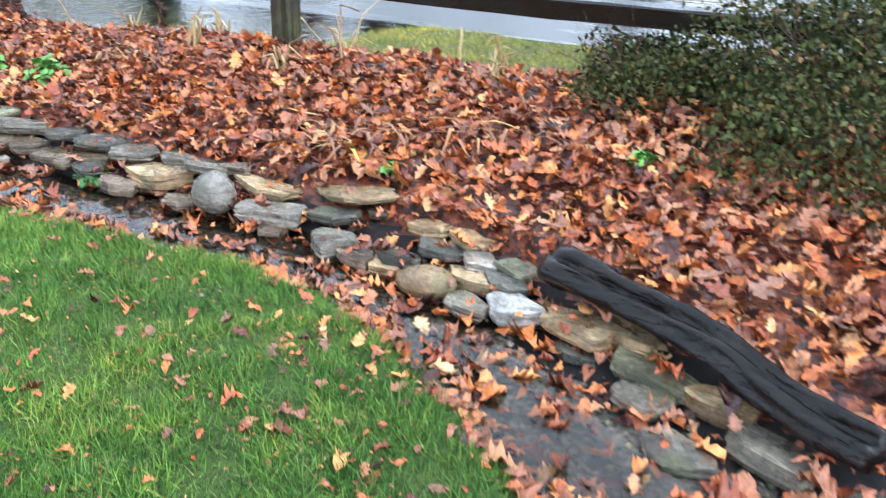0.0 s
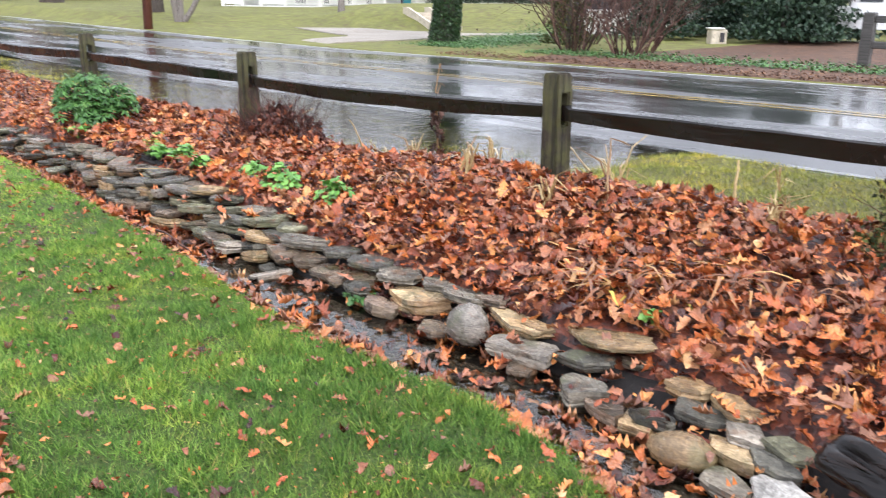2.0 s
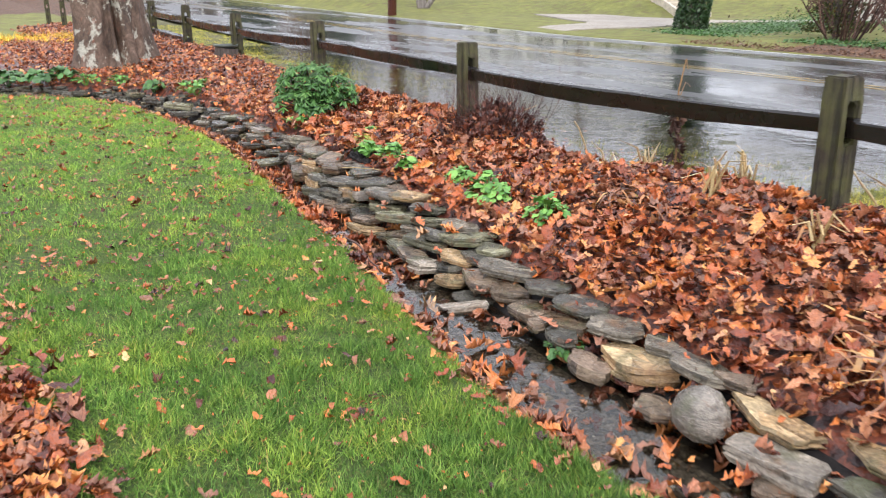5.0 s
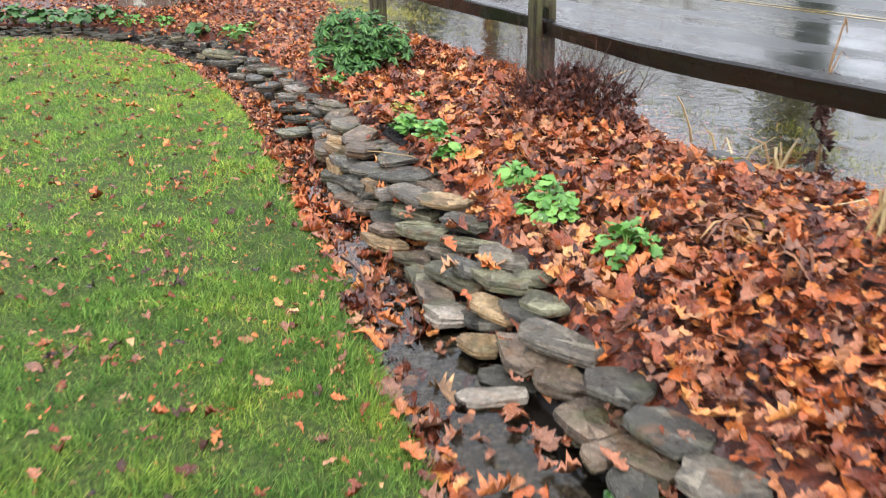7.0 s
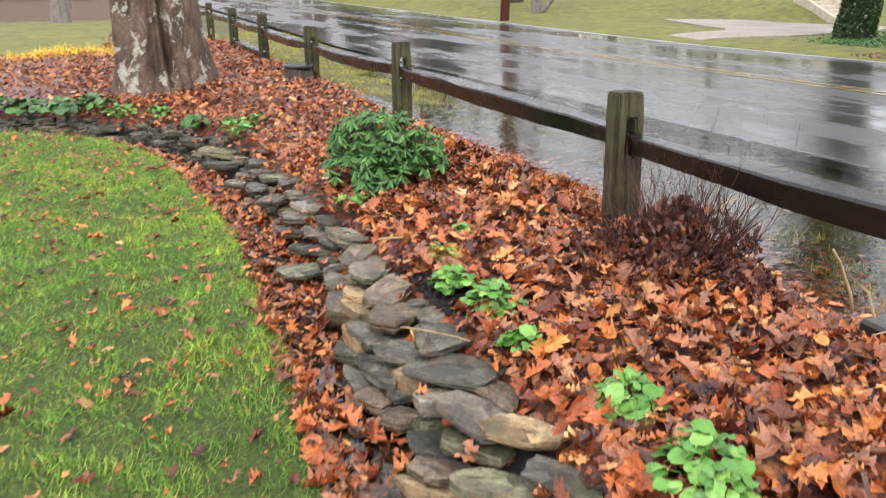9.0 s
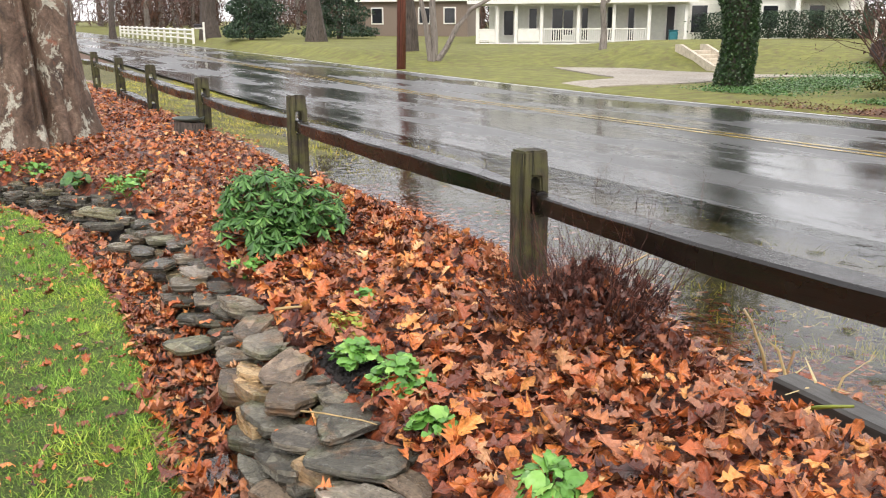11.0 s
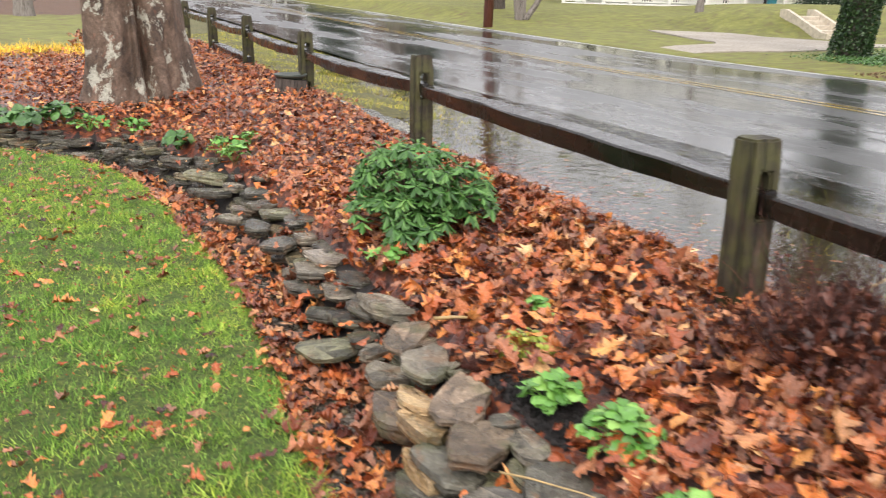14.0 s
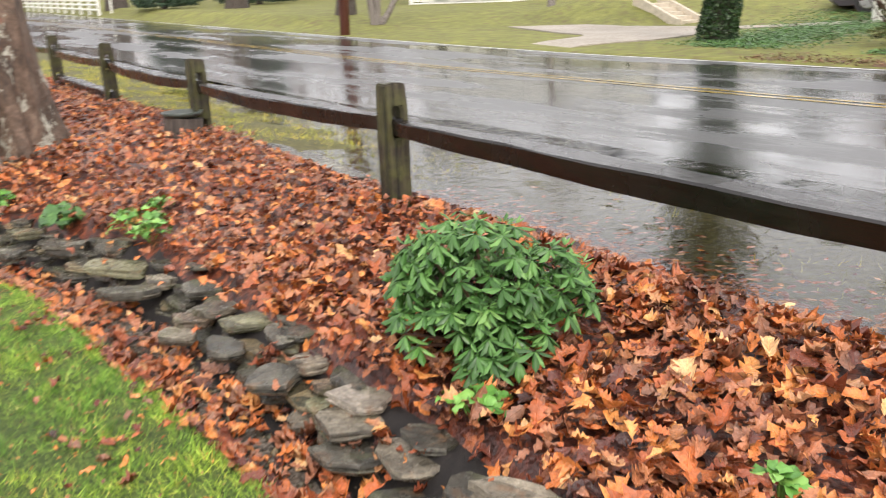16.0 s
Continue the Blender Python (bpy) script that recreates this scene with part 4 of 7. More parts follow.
def slab_mesh(seed):
    """A flat split stone about one unit across: ragged outline, laminated sides, a nearly flat top."""
    r0 = random.Random(seed)
    n, square, off = 14, r0.uniform(2.6, 6.0), r0.uniform(-0.25, 0.25)
    corners = []
    sides = r0.choice((5, 6, 6, 7))
    for j in range(sides):
        a = 6.2832 * (j + r0.uniform(-0.3, 0.3)) / sides + off
        c, q = math.cos(a), math.sin(a)
        k = 0.54 / (abs(c) ** square + abs(q) ** square) ** (1 / square) * r0.uniform(0.86, 1.08)
        corners.append(Vector((k * c, k * q, 0)))
    rim = []
    for j in range(n):
        g = (j + r0.uniform(-0.15, 0.15)) / n * sides
        i = int(math.floor(g)) % sides
        c = corners[i].lerp(corners[(i + 1) % sides], g - math.floor(g))
        rim.append(c * r0.uniform(0.93, 1.06))
    ledge = r0.uniform(0.86, 0.98)
    rings = ((-0.5, 0.85), (-0.12, 0.99), (-0.02, ledge), (0.14, ledge), (0.2, 1.01), (0.5, 0.975))
    slope, verts = (r0.uniform(-0.25, 0.25), r0.uniform(-0.25, 0.25)), []
    for z, k in rings:
        for c in rim:
            kk = k * r0.uniform(0.965, 1.03)
            verts.append((c.x * kk, c.y * kk, z + (slope[0] * c.x + slope[1] * c.y) * (z > 0) + r0.uniform(-0.05, 0.05)))
    for j in range(4):
        a = 1.571 * j + r0.uniform(-0.4, 0.4)
        verts.append((0.22 * math.cos(a), 0.22 * math.sin(a), 0.5 + 0.22 * (slope[0] * math.cos(a) + slope[1] * math.sin(a)) + r0.uniform(-0.08, 0.08)))
    faces, m = [], len(rings) - 1
    for r in range(m):
        for j in range(n):
            a, b = r * n + j, r * n + (j + 1) % n
            faces += [(a, b, b + n), (a, b + n, a + n)]
    t, quarter = (m + 1) * n, [min(3, int(4 * (j + 0.5) / n)) for j in range(n)]
    for j in range(n):
        a, b = m * n + j, m * n + (j + 1) % n
        faces.append((a, b, t + quarter[j]))
        if quarter[j] != quarter[(j + 1) % n]:
            faces.append((b, t + quarter[(j + 1) % n], t + quarter[j]))
    faces += [(t, t + 1, t + 2), (t, t + 2, t + 3)]
    me = mesh_arrays("stone", verts, faces, [M_STONE], True)
    me.set_sharp_from_angle(angle=radians(20))
    return me


SLABS = [slab_mesh(k) for k in range(28)]
stone_wall = thing("stone_edging", (0, 0, 0), 0, "low dry-laid edging of wet flat fieldstones along the bed", "stone wall")


def along(line, s):
    """Point and heading at distance s along a line."""
    seg = np.hypot(*np.diff(line, axis=0).T)
    cum = np.concatenate([[0], np.cumsum(seg)])
    s = min(max(s, 0), cum[-1] - 1e-6)
    i = int(np.searchsorted(cum, s, side="right") - 1)
    t = (s - cum[i]) / seg[i]
    p = line[i] * (1 - t) + line[i + 1] * t
    d = (line[i + 1] - line[i]) / seg[i]
    return p, d, cum[-1]


def place_stone(x, y, z, sx, sy, sz, yaw, tilt=0.0, roll=0.0, mat=None, k=0):
    ob = new("stone", SLABS[k % len(SLABS)])
    ob.parent = stone_wall
    ob.matrix_world = pose(x, y, z, tilt, roll, yaw) @ Matrix.Diagonal((sx, sy, sz, 1))
    if mat:
        ob.material_slots[0].link = "OBJECT"
        ob.material_slots[0].material = mat
    return ob


# Single stones, stretch by stretch: x, y, top, length, width, turn, thickness, stone
BY_SOIL = ((-1.05, 0.69, 0.215, 0.28, 0.11, 112, 0.09, M_GREYROCK), (-1.09, 0.37, 0.205, 0.22, 0.16, 52, 0.05, M_BROWNSTONE), (-1.1, 0.15, 0.205, 0.24, 0.18, 60, 0.05, M_GREYROCK),
           (-1.1, -0.11, 0.205, 0.32, 0.2, 62, 0.05, M_BROWNSTONE), (-1.15, -0.35, 0.195, 0.27, 0.18, 55, 0.06, M_BROWNSTONE), (-1.08, -0.65, 0.21, 0.34, 0.23, 35, 0.035, M_SLATE),
           (-1.13, -0.87, 0.195, 0.36, 0.19, 130, 0.045, M_SLATE), (-1.2, -0.6, 0.155, 0.22, 0.12, 138, 0.045, M_GREYROCK), (-1.22, -0.73, 0.115, 0.2, 0.11, 99, 0.07, M_TAN),
           (-1.23, -0.96, 0.155, 0.16, 0.13, 145, 0.06, M_PALE), (-1.24, -0.34, 0.125, 0.25, 0.13, 105, 0.06, M_SLATE), (-1.29, -0.27, 0.1, 0.22, 0.08, 92, 0.08, M_TAN))
BY_YELLOW = ((-1.23, -0.13, 0.15, 0.23, 0.12, 97, 0.06, M_TAN), (-1.26, 0.05, 0.105, 0.26, 0.12, 90, 0.09, M_BROWNSTONE), (-1.21, 0.0, 0.165, 0.2, 0.1, 94, 0.05, M_TAN),
             (-1.32, -0.3, 0.055, 0.22, 0.13, 105, 0.06, M_SLATE), (-1.28, -0.6, 0.1, 0.25, 0.12, 101, 0.06, M_SLATE), (-1.35, -0.52, 0.04, 0.26, 0.1, 88, 0.06, M_SLATE),
             (-1.27, -0.73, 0.08, 0.15, 0.09, 104, 0.05, M_SLATE), (-1.34, -0.7, 0.05, 0.14, 0.11, 118, 0.05, M_BROWNSTONE), (-1.29, 0.7, 0.05, 0.25, 0.2, 154, 0.035, M_GREENSTONE),
             (-1.15, 0.52, 0.1, 0.17, 0.13, 17, 0.05, M_GREYROCK), (-1.2, 0.26, 0.125, 0.17, 0.14, 145, 0.05, M_GREYROCK), (-1.16, 0.65, 0.1, 0.13, 0.12, 7, 0.05, M_SLATE))
BY_SHRUB = ((-1.08, 0.85, 0.145, 0.24, 0.15, 100, 0.05, M_SLATE), (-1.13, 0.9, 0.085, 0.24, 0.13, 129, 0.05, M_SLATE), (-1.19, 1.07, 0.05, 0.2, 0.16, 121, 0.05, M_SLATE),
            (-1.08, 1.16, 0.11, 0.24, 0.2, 133, 0.05, M_GREYROCK), (-1.19, 1.34, 0.075, 0.25, 0.17, 117, 0.05, M_SLATE), (-1.11, 1.44, 0.12, 0.24, 0.2, 164, 0.05, M_GREYROCK),
            (-1.02, 1.14, 0.16, 0.2, 0.15, 133, 0.045, M_SLATE), (-1.07, 1.5, 0.16, 0.23, 0.18, 132, 0.05, M_PALE), (-1.19, 1.89, 0.125, 0.2, 0.18, 122, 0.05, M_SLATE),
            (-1.05, 1.85, 0.155, 0.2, 0.17, 138, 0.05, M_GREYROCK))
BY_CLUMPS = ((-1.18, -1.15, 0.185, 0.3, 0.15, 110, 0.045, M_GREYROCK), (-1.1, -1.3, 0.195, 0.24, 0.12, 141, 0.04, M_TAN), (-1.21, -1.2, 0.135, 0.24, 0.13, 123, 0.05, M_GREENSTONE),
             (-1.27, -1.09, 0.075, 0.24, 0.12, 135, 0.045, M_SLATE), (-1.31, -0.87, 0.065, 0.12, 0.11, 128, 0.06, M_BROWNSTONE), (-1.25, -1.43, 0.135, 0.26, 0.16, 129, 0.05, M_GREENSTONE),
             (-1.11, -1.54, 0.185, 0.28, 0.14, 108, 0.045, M_SLATE), (-1.32, -1.22, 0.075, 0.19, 0.11, 136, 0.045, M_BROWNSTONE), (-1.36, -1.26, 0.035, 0.24, 0.1, 127, 0.045, M_TAN),
             (-1.18, -1.68, 0.155, 0.28, 0.12, 124, 0.045, M_GREENSTONE), (-1.23, -1.61, 0.105, 0.19, 0.11, 114, 0.045, M_GREYROCK), (-1.32, -1.53, 0.065, 0.18, 0.11, 133, 0.05, M_BROWNSTONE))
BY_WHITE = ((-1.35, -1.7, 0.055, 0.18, 0.15, 136, 0.06, M_GREENSTONE), (-1.28, -1.86, 0.105, 0.28, 0.12, 110, 0.05, M_GREENSTONE), (-1.26, -1.87, 0.145, 0.16, 0.1, 113, 0.045, M_SLATE),
            (-1.22, -2.06, 0.165, 0.26, 0.14, 109, 0.05, M_GREENSTONE), (-1.15, -1.93, 0.18, 0.24, 0.14, 111, 0.045, M_GREYROCK), (-1.11, -2.09, 0.17, 0.17, 0.11, 138, 0.045, M_GREENSTONE),
            (-1.28, -2.12, 0.105, 0.24, 0.1, 111, 0.05, M_TAN), (-1.3, -2.1, 0.055, 0.2, 0.11, 117, 0.045, M_SLATE), (-1.39, -1.99, 0.055, 0.17, 0.15, 160, 0.07, M_PALE),
            (-1.38, -1.86, 0.055, 0.19, 0.11, 125, 0.05, M_BROWNSTONE), (-1.22, -2.22, 0.125, 0.18, 0.11, 101, 0.05, M_SLATE), (-1.16, -2.26, 0.155, 0.17, 0.1, 114, 0.045, M_GREENSTONE))
BY_POOL = ((-1.36, -2.22, 0.035, 0.17, 0.13, 157, 0.05, M_TAN), (-1.32, -2.38, 0.085, 0.23, 0.14, 96, 0.07, M_BROWNSTONE), (-1.22, -2.45, 0.135, 0.3, 0.14, 119, 0.05, M_GREYROCK),
           (-1.27, -2.55, 0.07, 0.23, 0.15, 102, 0.06, M_BROWNSTONE), (-1.29, -2.76, 0.06, 0.22, 0.15, 96, 0.06, M_BROWNSTONE), (-1.35, -2.41, 0.0, 0.2, 0.11, 133, 0.04, M_SLATE),
           (-1.46, -2.47, 0.005, 0.23, 0.1, 157, 0.04, M_PALE), (-1.2, -2.74, 0.135, 0.25, 0.17, 110, 0.04, M_SLATE), (-1.2, -2.97, 0.13, 0.23, 0.14, 108, 0.045, M_SLATE),
           (-1.27, -2.96, 0.07, 0.24, 0.14, 108, 0.05, M_BROWNSTONE), (-1.2, -3.17, 0.12, 0.26, 0.17, 105, 0.05, M_GREYROCK), (-1.27, -3.37, 0.08, 0.36, 0.17, 95, 0.09, M_TAN))
BY_BOULDER = ((-1.3, -3.31, 0.025, 0.2, 0.11, 91, 0.05, M_TAN), (-1.19, -3.39, 0.125, 0.21, 0.15, 87, 0.045, M_GREYROCK), (-1.21, -3.6, 0.13, 0.27, 0.17, 97, 0.045, M_GREYROCK),
              (-1.2, -3.75, 0.145, 0.2, 0.12, 93, 0.04, M_BROWNSTONE), (-1.25, -3.93, 0.11, 0.35, 0.16, 98, 0.05, M_TAN), (-1.35, -4.03, 0.065, 0.31, 0.17, 96, 0.07, M_PALE),
              (-1.19, -4.29, 0.135, 0.4, 0.21, 93, 0.04, M_TAN), (-1.31, -4.29, 0.085, 0.24, 0.15, 110, 0.05, M_SLATE), (-1.44, -4.37, 0.045, 0.21, 0.17, 105, 0.1, M_GREYROCK),
              (-1.41, -4.07, 0.01, 0.15, 0.14, 100, 0.07, M_BROWNSTONE), (-1.18, -4.42, 0.085, 0.18, 0.13, 106, 0.045, M_BROWNSTONE))
BY_LOG = ((-1.5, -4.94, 0.06, 0.26, 0.1, 58, 0.06, M_TAN), (-1.42, -4.94, 0.09, 0.15, 0.12, 91, 0.05, M_PALE), (-1.31, -4.86, 0.11, 0.2, 0.13, 100, 0.06, M_TAN),
          (-1.3, -4.69, 0.12, 0.17, 0.13, 100, 0.06, M_TAN), (-1.39, -4.79, 0.085, 0.22, 0.11, 100, 0.045, M_SLATE), (-1.51, -5.07, 0.075, 0.2, 0.11, 75, 0.05, M_SLATE),
          (-1.43, -5.07, 0.095, 0.18, 0.12, 90, 0.05, M_GREENSTONE), (-1.62, -4.99, 0.03, 0.19, 0.12, 75, 0.05, M_GREYROCK), (-1.61, -5.14, 0.055, 0.24, 0.16, 78, 0.07, M_QUARTZ),
          (-1.63, -5.36, 0.06, 0.31, 0.13, 70, 0.06, M_TAN), (-1.62, -5.5, 0.07, 0.3, 0.11, 63, 0.06, M_TAN), (-1.73, -5.6, 0.04, 0.32, 0.15, 68, 0.06, M_GREENSTONE))
PAST_LOG = ((-1.67, -5.38, -0.01, 0.2, 0.1, 90, 0.04, M_SLATE), (-1.84, -5.62, 0.01, 0.19, 0.14, 68, 0.06, M_GREYROCK), (-1.82, -5.81, 0.05, 0.24, 0.13, 75, 0.07, M_TAN),
            (-1.95, -5.95, 0.04, 0.3, 0.16, 60, 0.07, M_GREYROCK), (-2.02, -5.74, 0.0, 0.24, 0.16, 55, 0.05, M_GREYROCK))
FAR_BEND = ((-2.06, 5.12, 0.16, 0.24, 0.14, 150, 0.07, M_SLATE), (-2.05, 4.76, 0.11, 0.2, 0.14, 145, 0.06, M_GREYROCK), (-1.85, 4.69, 0.14, 0.18, 0.12, 130, 0.07, M_SLATE),
            (-1.68, 4.98, 0.2, 0.17, 0.13, 140, 0.05, M_SLATE), (-1.57, 4.5, 0.17, 0.21, 0.14, 145, 0.06, M_GREENSTONE), (-1.42, 4.16, 0.15, 0.27, 0.17, 130, 0.09, M_SLATE),
            (-1.24, 4.02, 0.17, 0.16, 0.13, 140, 0.07, M_SLATE), (-1.68, 4.32, 0.11, 0.17, 0.12, 150, 0.06, M_SLATE), (-1.29, 3.55, 0.14, 0.32, 0.16, 135, 0.06, M_GREENSTONE),
            (-1.34, 3.26, 0.1, 0.32, 0.14, 140, 0.06, M_SLATE), (-1.2, 3.2, 0.14, 0.18, 0.15, 110, 0.06, M_GREYROCK))
PAST_BEND = ((-1.09, 2.9, 0.15, 0.22, 0.14, 130, 0.05, M_SLATE), (-1.23, 2.64, 0.12, 0.2, 0.12, 140, 0.05, M_BROWNSTONE), (-1.32, 2.59, 0.09, 0.2, 0.13, 130, 0.05, M_GREYROCK),
             (-1.13, 2.62, 0.15, 0.2, 0.12, 150, 0.05, M_GREYROCK), (-1.09, 2.4, 0.15, 0.24, 0.14, 140, 0.05, M_GREENSTONE), (-1.23, 2.27, 0.12, 0.2, 0.14, 120, 0.06, M_SLATE))
SINGLE = FAR_BEND + PAST_BEND + BY_SOIL + BY_YELLOW + BY_SHRUB + BY_CLUMPS + BY_WHITE + BY_POOL + BY_BOULDER + BY_LOG + PAST_LOG


def boulder(x, y, z, size, mat):
    """A rounded boulder in the edging."""
    bm = bmesh.new()
    bmesh.ops.create_icosphere(bm, subdivisions=2, radius=0.5)
    for v in bm.verts:
        v.co *= 1 + 0.12 * noise.noise(v.co * 2.2 + Vector((3, 1, 4)))
    ob = part("stone", bm, mat, stone_wall, smooth=True)
    ob.matrix_world = pose(x, y, z, 10, 5, 95) @ Matrix.Diagonal((*size, 1))


def lay_stones():
    r0 = random.Random(21)
    boulder(-1.4, -3.78, 0.09, (0.19, 0.16, 0.18), M_PALE)
    boulder(-1.57, -4.82, 0.03, (0.22, 0.15, 0.12), M_TAN)
    for i, (x, y, top, sx, sy, yaw, thick, mat) in enumerate(SINGLE):
        thick, small = thick * 0.8, 0.86 if y < -3.2 else 0.96
        place_stone(x, y, top - thick * 0.5, sx * small, sy * small, thick, yaw, r0.uniform(-5, 5), r0.uniform(-5, 5), mat, i * 5 + 3)
    _, _, total = along(WALL, 0)
    k = 0
    for course, (off, z, tall) in enumerate(((-0.23, 0.01, 0.045), (-0.2, 0.045, 0.04), (-0.16, 0.08, 0.04), (-0.12, 0.115, 0.038), (-0.08, 0.145, 0.036), (-0.05, 0.172, 0.034), (-0.02, 0.198, 0.03))):
        s = 1.6 + r0.uniform(0, 0.2)
        while s < total - 6:
            p, d, _ = along(WALL, s)
            length = r0.uniform(0.09, 0.23)
            step, far = length * 0.95, p[1] > 1.9
            nrm = np.array([d[1], -d[0]])
            wide = 0.72 + 0.4 * float(smooth(0.2, -1.2, p[1]))
            q = p + nrm * (off * wide + r0.uniform(-0.025, 0.025))
            taken = any(math.hypot(q[0] - g[0], q[1] - g[1]) < 0.33 * g[3] + (0.12 if z > g[2] - 0.01 else 0.03) and z > g[2] - g[6] - 0.03 for g in SINGLE)
            taken = taken or math.hypot(q[0] + 1.4, q[1] + 3.78) < 0.19 or math.hypot(q[0] + 1.57, q[1] + 4.82) < 0.19
            if z > wall_top(q[1]) + 0.004 or taken or (p[1] < -4.55 and z > 0.05) or (course == 0 and r0.random() < 0.55) or (course == 6 and r0.random() < 0.15):
                k, s = k + 1, s + length * 0.5
                continue
            yaw = math.degrees(math.atan2(d[1], d[0])) + r0.uniform(-16, 16)
            tilt, deep = r0.uniform(-6, 6), r0.uniform(0.085, 0.15)
            if -2.7 < p[1] < 1.2 and r0.random() < 0.6:
                yaw, tilt = yaw + r0.uniform(15, 40), r0.uniform(-6, 10)
            mat = r0.choice((M_SLATE, M_SLATE, M_SLATE, None)) if far else r0.choice((None, M_TAN, M_BROWNSTONE, M_BROWNSTONE, M_SLATE) if p[1] < -2.2 else (None, M_SLATE, M_SLATE, M_GREENSTONE, M_BROWNSTONE, M_GREYROCK))
            place_stone(q[0], q[1], z + r0.uniform(-0.012, 0.01) - (0.02 if far else 0), length * 1.02, deep, tall * r0.uniform(0.8, 1.2), yaw, tilt, r0.uniform(-6, 6), mat, k)
            k += 1
            s += step


lay_stones()

# ---- leaf litter ----


def litter():
    n = 176000
    x, y = rng.uniform(-7, 1.25, n), rng.uniform(-7.6, 12.4, n)
    dw, dl = side(x, y, WALL), side(x, y, LAWN)
    edge = bed_edge(y)
    keep = (dw > -0.02) & (x < edge + rng.normal(0, 0.07, n)) & ~((y > 10) & (rng.random(n) < (y - 10) / 3.5)) & ~((x < -2.5) & (rng.random(n) < 0.55)) & (rng.random(n) > 0.45 * smooth(2.0, 4.5, y))
    keep &= (bare_soil(x, y) > 1) | (rng.random(n) < 0.05)
    along_t = (np.abs(x - 0.5) < 0.085) & (y > -1.9) & (y < -0.98)
    keep &= ~along_t & (np.hypot(x + 1.2, (y + 4.3) * 0.55) > 0.09)
    keep &= np.abs(side(x, y, np.array([(-2.0, -6.16), (-1.64, -5.56), (-1.47, -5.2)]))) > 0.07
    x, y = x[keep], y[keep]
    bx, by = [x], [y]
    # thinner cover beyond the big tree, along the fence
    m = 9000
    cx, cy = rng.uniform(-2.1, 0.7, m), rng.uniform(11.5, 22, m)
    ok = rng.random(m) < smooth(-2.1, -1.3, cx + 0.2 * np.sin(cy * 2.0))
    bx[0], by[0] = np.concatenate([bx[0], cx[ok]]), np.concatenate([by[0], cy[ok]])
    # leaves in the channel
    m = 19000
    cx, cy = rng.uniform(-3.2, -0.9, m), rng.uniform(-6.5, 5.0, m)
    a, b = side(cx, cy, WALL), side(cx, cy, LAWN)
    ok = (a < -0.1) & (b > -0.04) & ((cy < 2.2) | (a < -0.24)) & (rng.random(m) < np.where((cy > -4.5) & (cy < -2.0) & (a < -0.2), np.where(cy < -3.3, 0.42, 0.2), np.where(cy < -4.3, 0.55, 0.85)))
    bx.append(cx[ok]), by.append(cy[ok])
    # drifted against the lawn's edge
    m = 9000
    cx, cy = rng.uniform(-2.6, -1.3, m), rng.uniform(-6.0, 4.5, m)
    b = side(cx, cy, LAWN)
    ok = (b > -0.03) & (b < 0.09) & (np.sin(cy * 5.3) + np.sin(cy * 2.1 + 1) > -0.9)
    bx.append(cx[ok]), by.append(cy[ok])
    # a few on the stones
    m = 6400
    cx, cy = rng.uniform(-3.2, -0.9, m), rng.uniform(-6.5, 5.0, m)
    a = side(cx, cy, WALL)
    ok = (a > -0.3) & (a < 0) & (rng.random(m) < np.where(cy < -4.4, 0.5, np.where(cy < -3.6, 0.15 + 0.25 * (a > -0.07), 0.12)))
    sx, sy = cx[ok], cy[ok]
    # on the lawn, denser in a pile
    m = 26000
    cx, cy = rng.uniform(-7, -1.4, m), rng.uniform(-6.5, 6, m)
    cluster = rng.random(m) < 0.16
    hub = rng.integers(0, 200, m)
    hx, hy = rng.uniform(-4.6, -1.5, 200), rng.uniform(-6, 5.5, 200)
    cx, cy = np.where(cluster, hx[hub] + rng.normal(0, 0.06, m), cx), np.where(cluster, hy[hub] + rng.normal(0, 0.06, m), cy)
    ok = side(cx, cy, LAWN) < 0
    lx, ly = cx[ok], cy[ok]
    px, py = rng.normal(-3.33, 0.2, 1300), rng.normal(-3.15, 0.42, 1300)
    ok = px < -3.0 - 0.25 * (py + 3.1) ** 2
    px, py = px[ok], py[ok]
    lx, ly = np.concatenate([lx, px]), np.concatenate([ly, py])
    x, y = np.concatenate(bx + [sx, lx]), np.concatenate(by + [sy, ly])
    # drowned leaves at the water's edge
    m = 7000
    fy = rng.uniform(-1.6, 4.4, m)
    fx = bed_edge(fy) - 0.15 + rng.exponential(0.2, m)
    n_pile, n_fl = len(px), m
    x, y = np.concatenate([x, fx]), np.concatenate([y, fy])
    n_bed, n_ch, n_st = len(bx[0]), len(bx[1]) + len(bx[2]), len(sx)
    z = land(x, y)
    lift = rng.random(len(x)) ** 1.3 * 0.06 + 0.01
    lift[n_bed:n_bed + n_ch] = rng.random(n_ch) * 0.03 + 0.012
    st = slice(n_bed + n_ch, n_bed + n_ch + n_st)
    z[st], lift[st] = wall_top(y[st]) - 0.02 + 0.3 * np.clip(side(x[st], y[st], WALL), -0.3, 0), 0.04
    lawn_at = n_bed + n_ch + n_st
    lift[lawn_at:] = 0.009 + 0.022 * rng.random(len(x) - lawn_at)
    pile = slice(len(x) - n_fl - n_pile, len(x) - n_fl)
    lift[pile] = 0.025 + 0.045 * rng.random(n_pile)
    z[-n_fl:], lift[-n_fl:] = 0.0, np.where((rng.random(n_fl) < 0.14) & (fx < bed_edge(fy) + 0.12), 0.012, rng.uniform(-0.03, 0.004, n_fl))
    pos = np.stack([x, y, z + lift], -1)
    flat = np.where(np.arange(len(x)) < n_bed, 0.4, 0.22)
    flat[:n_bed:4] = 0.6
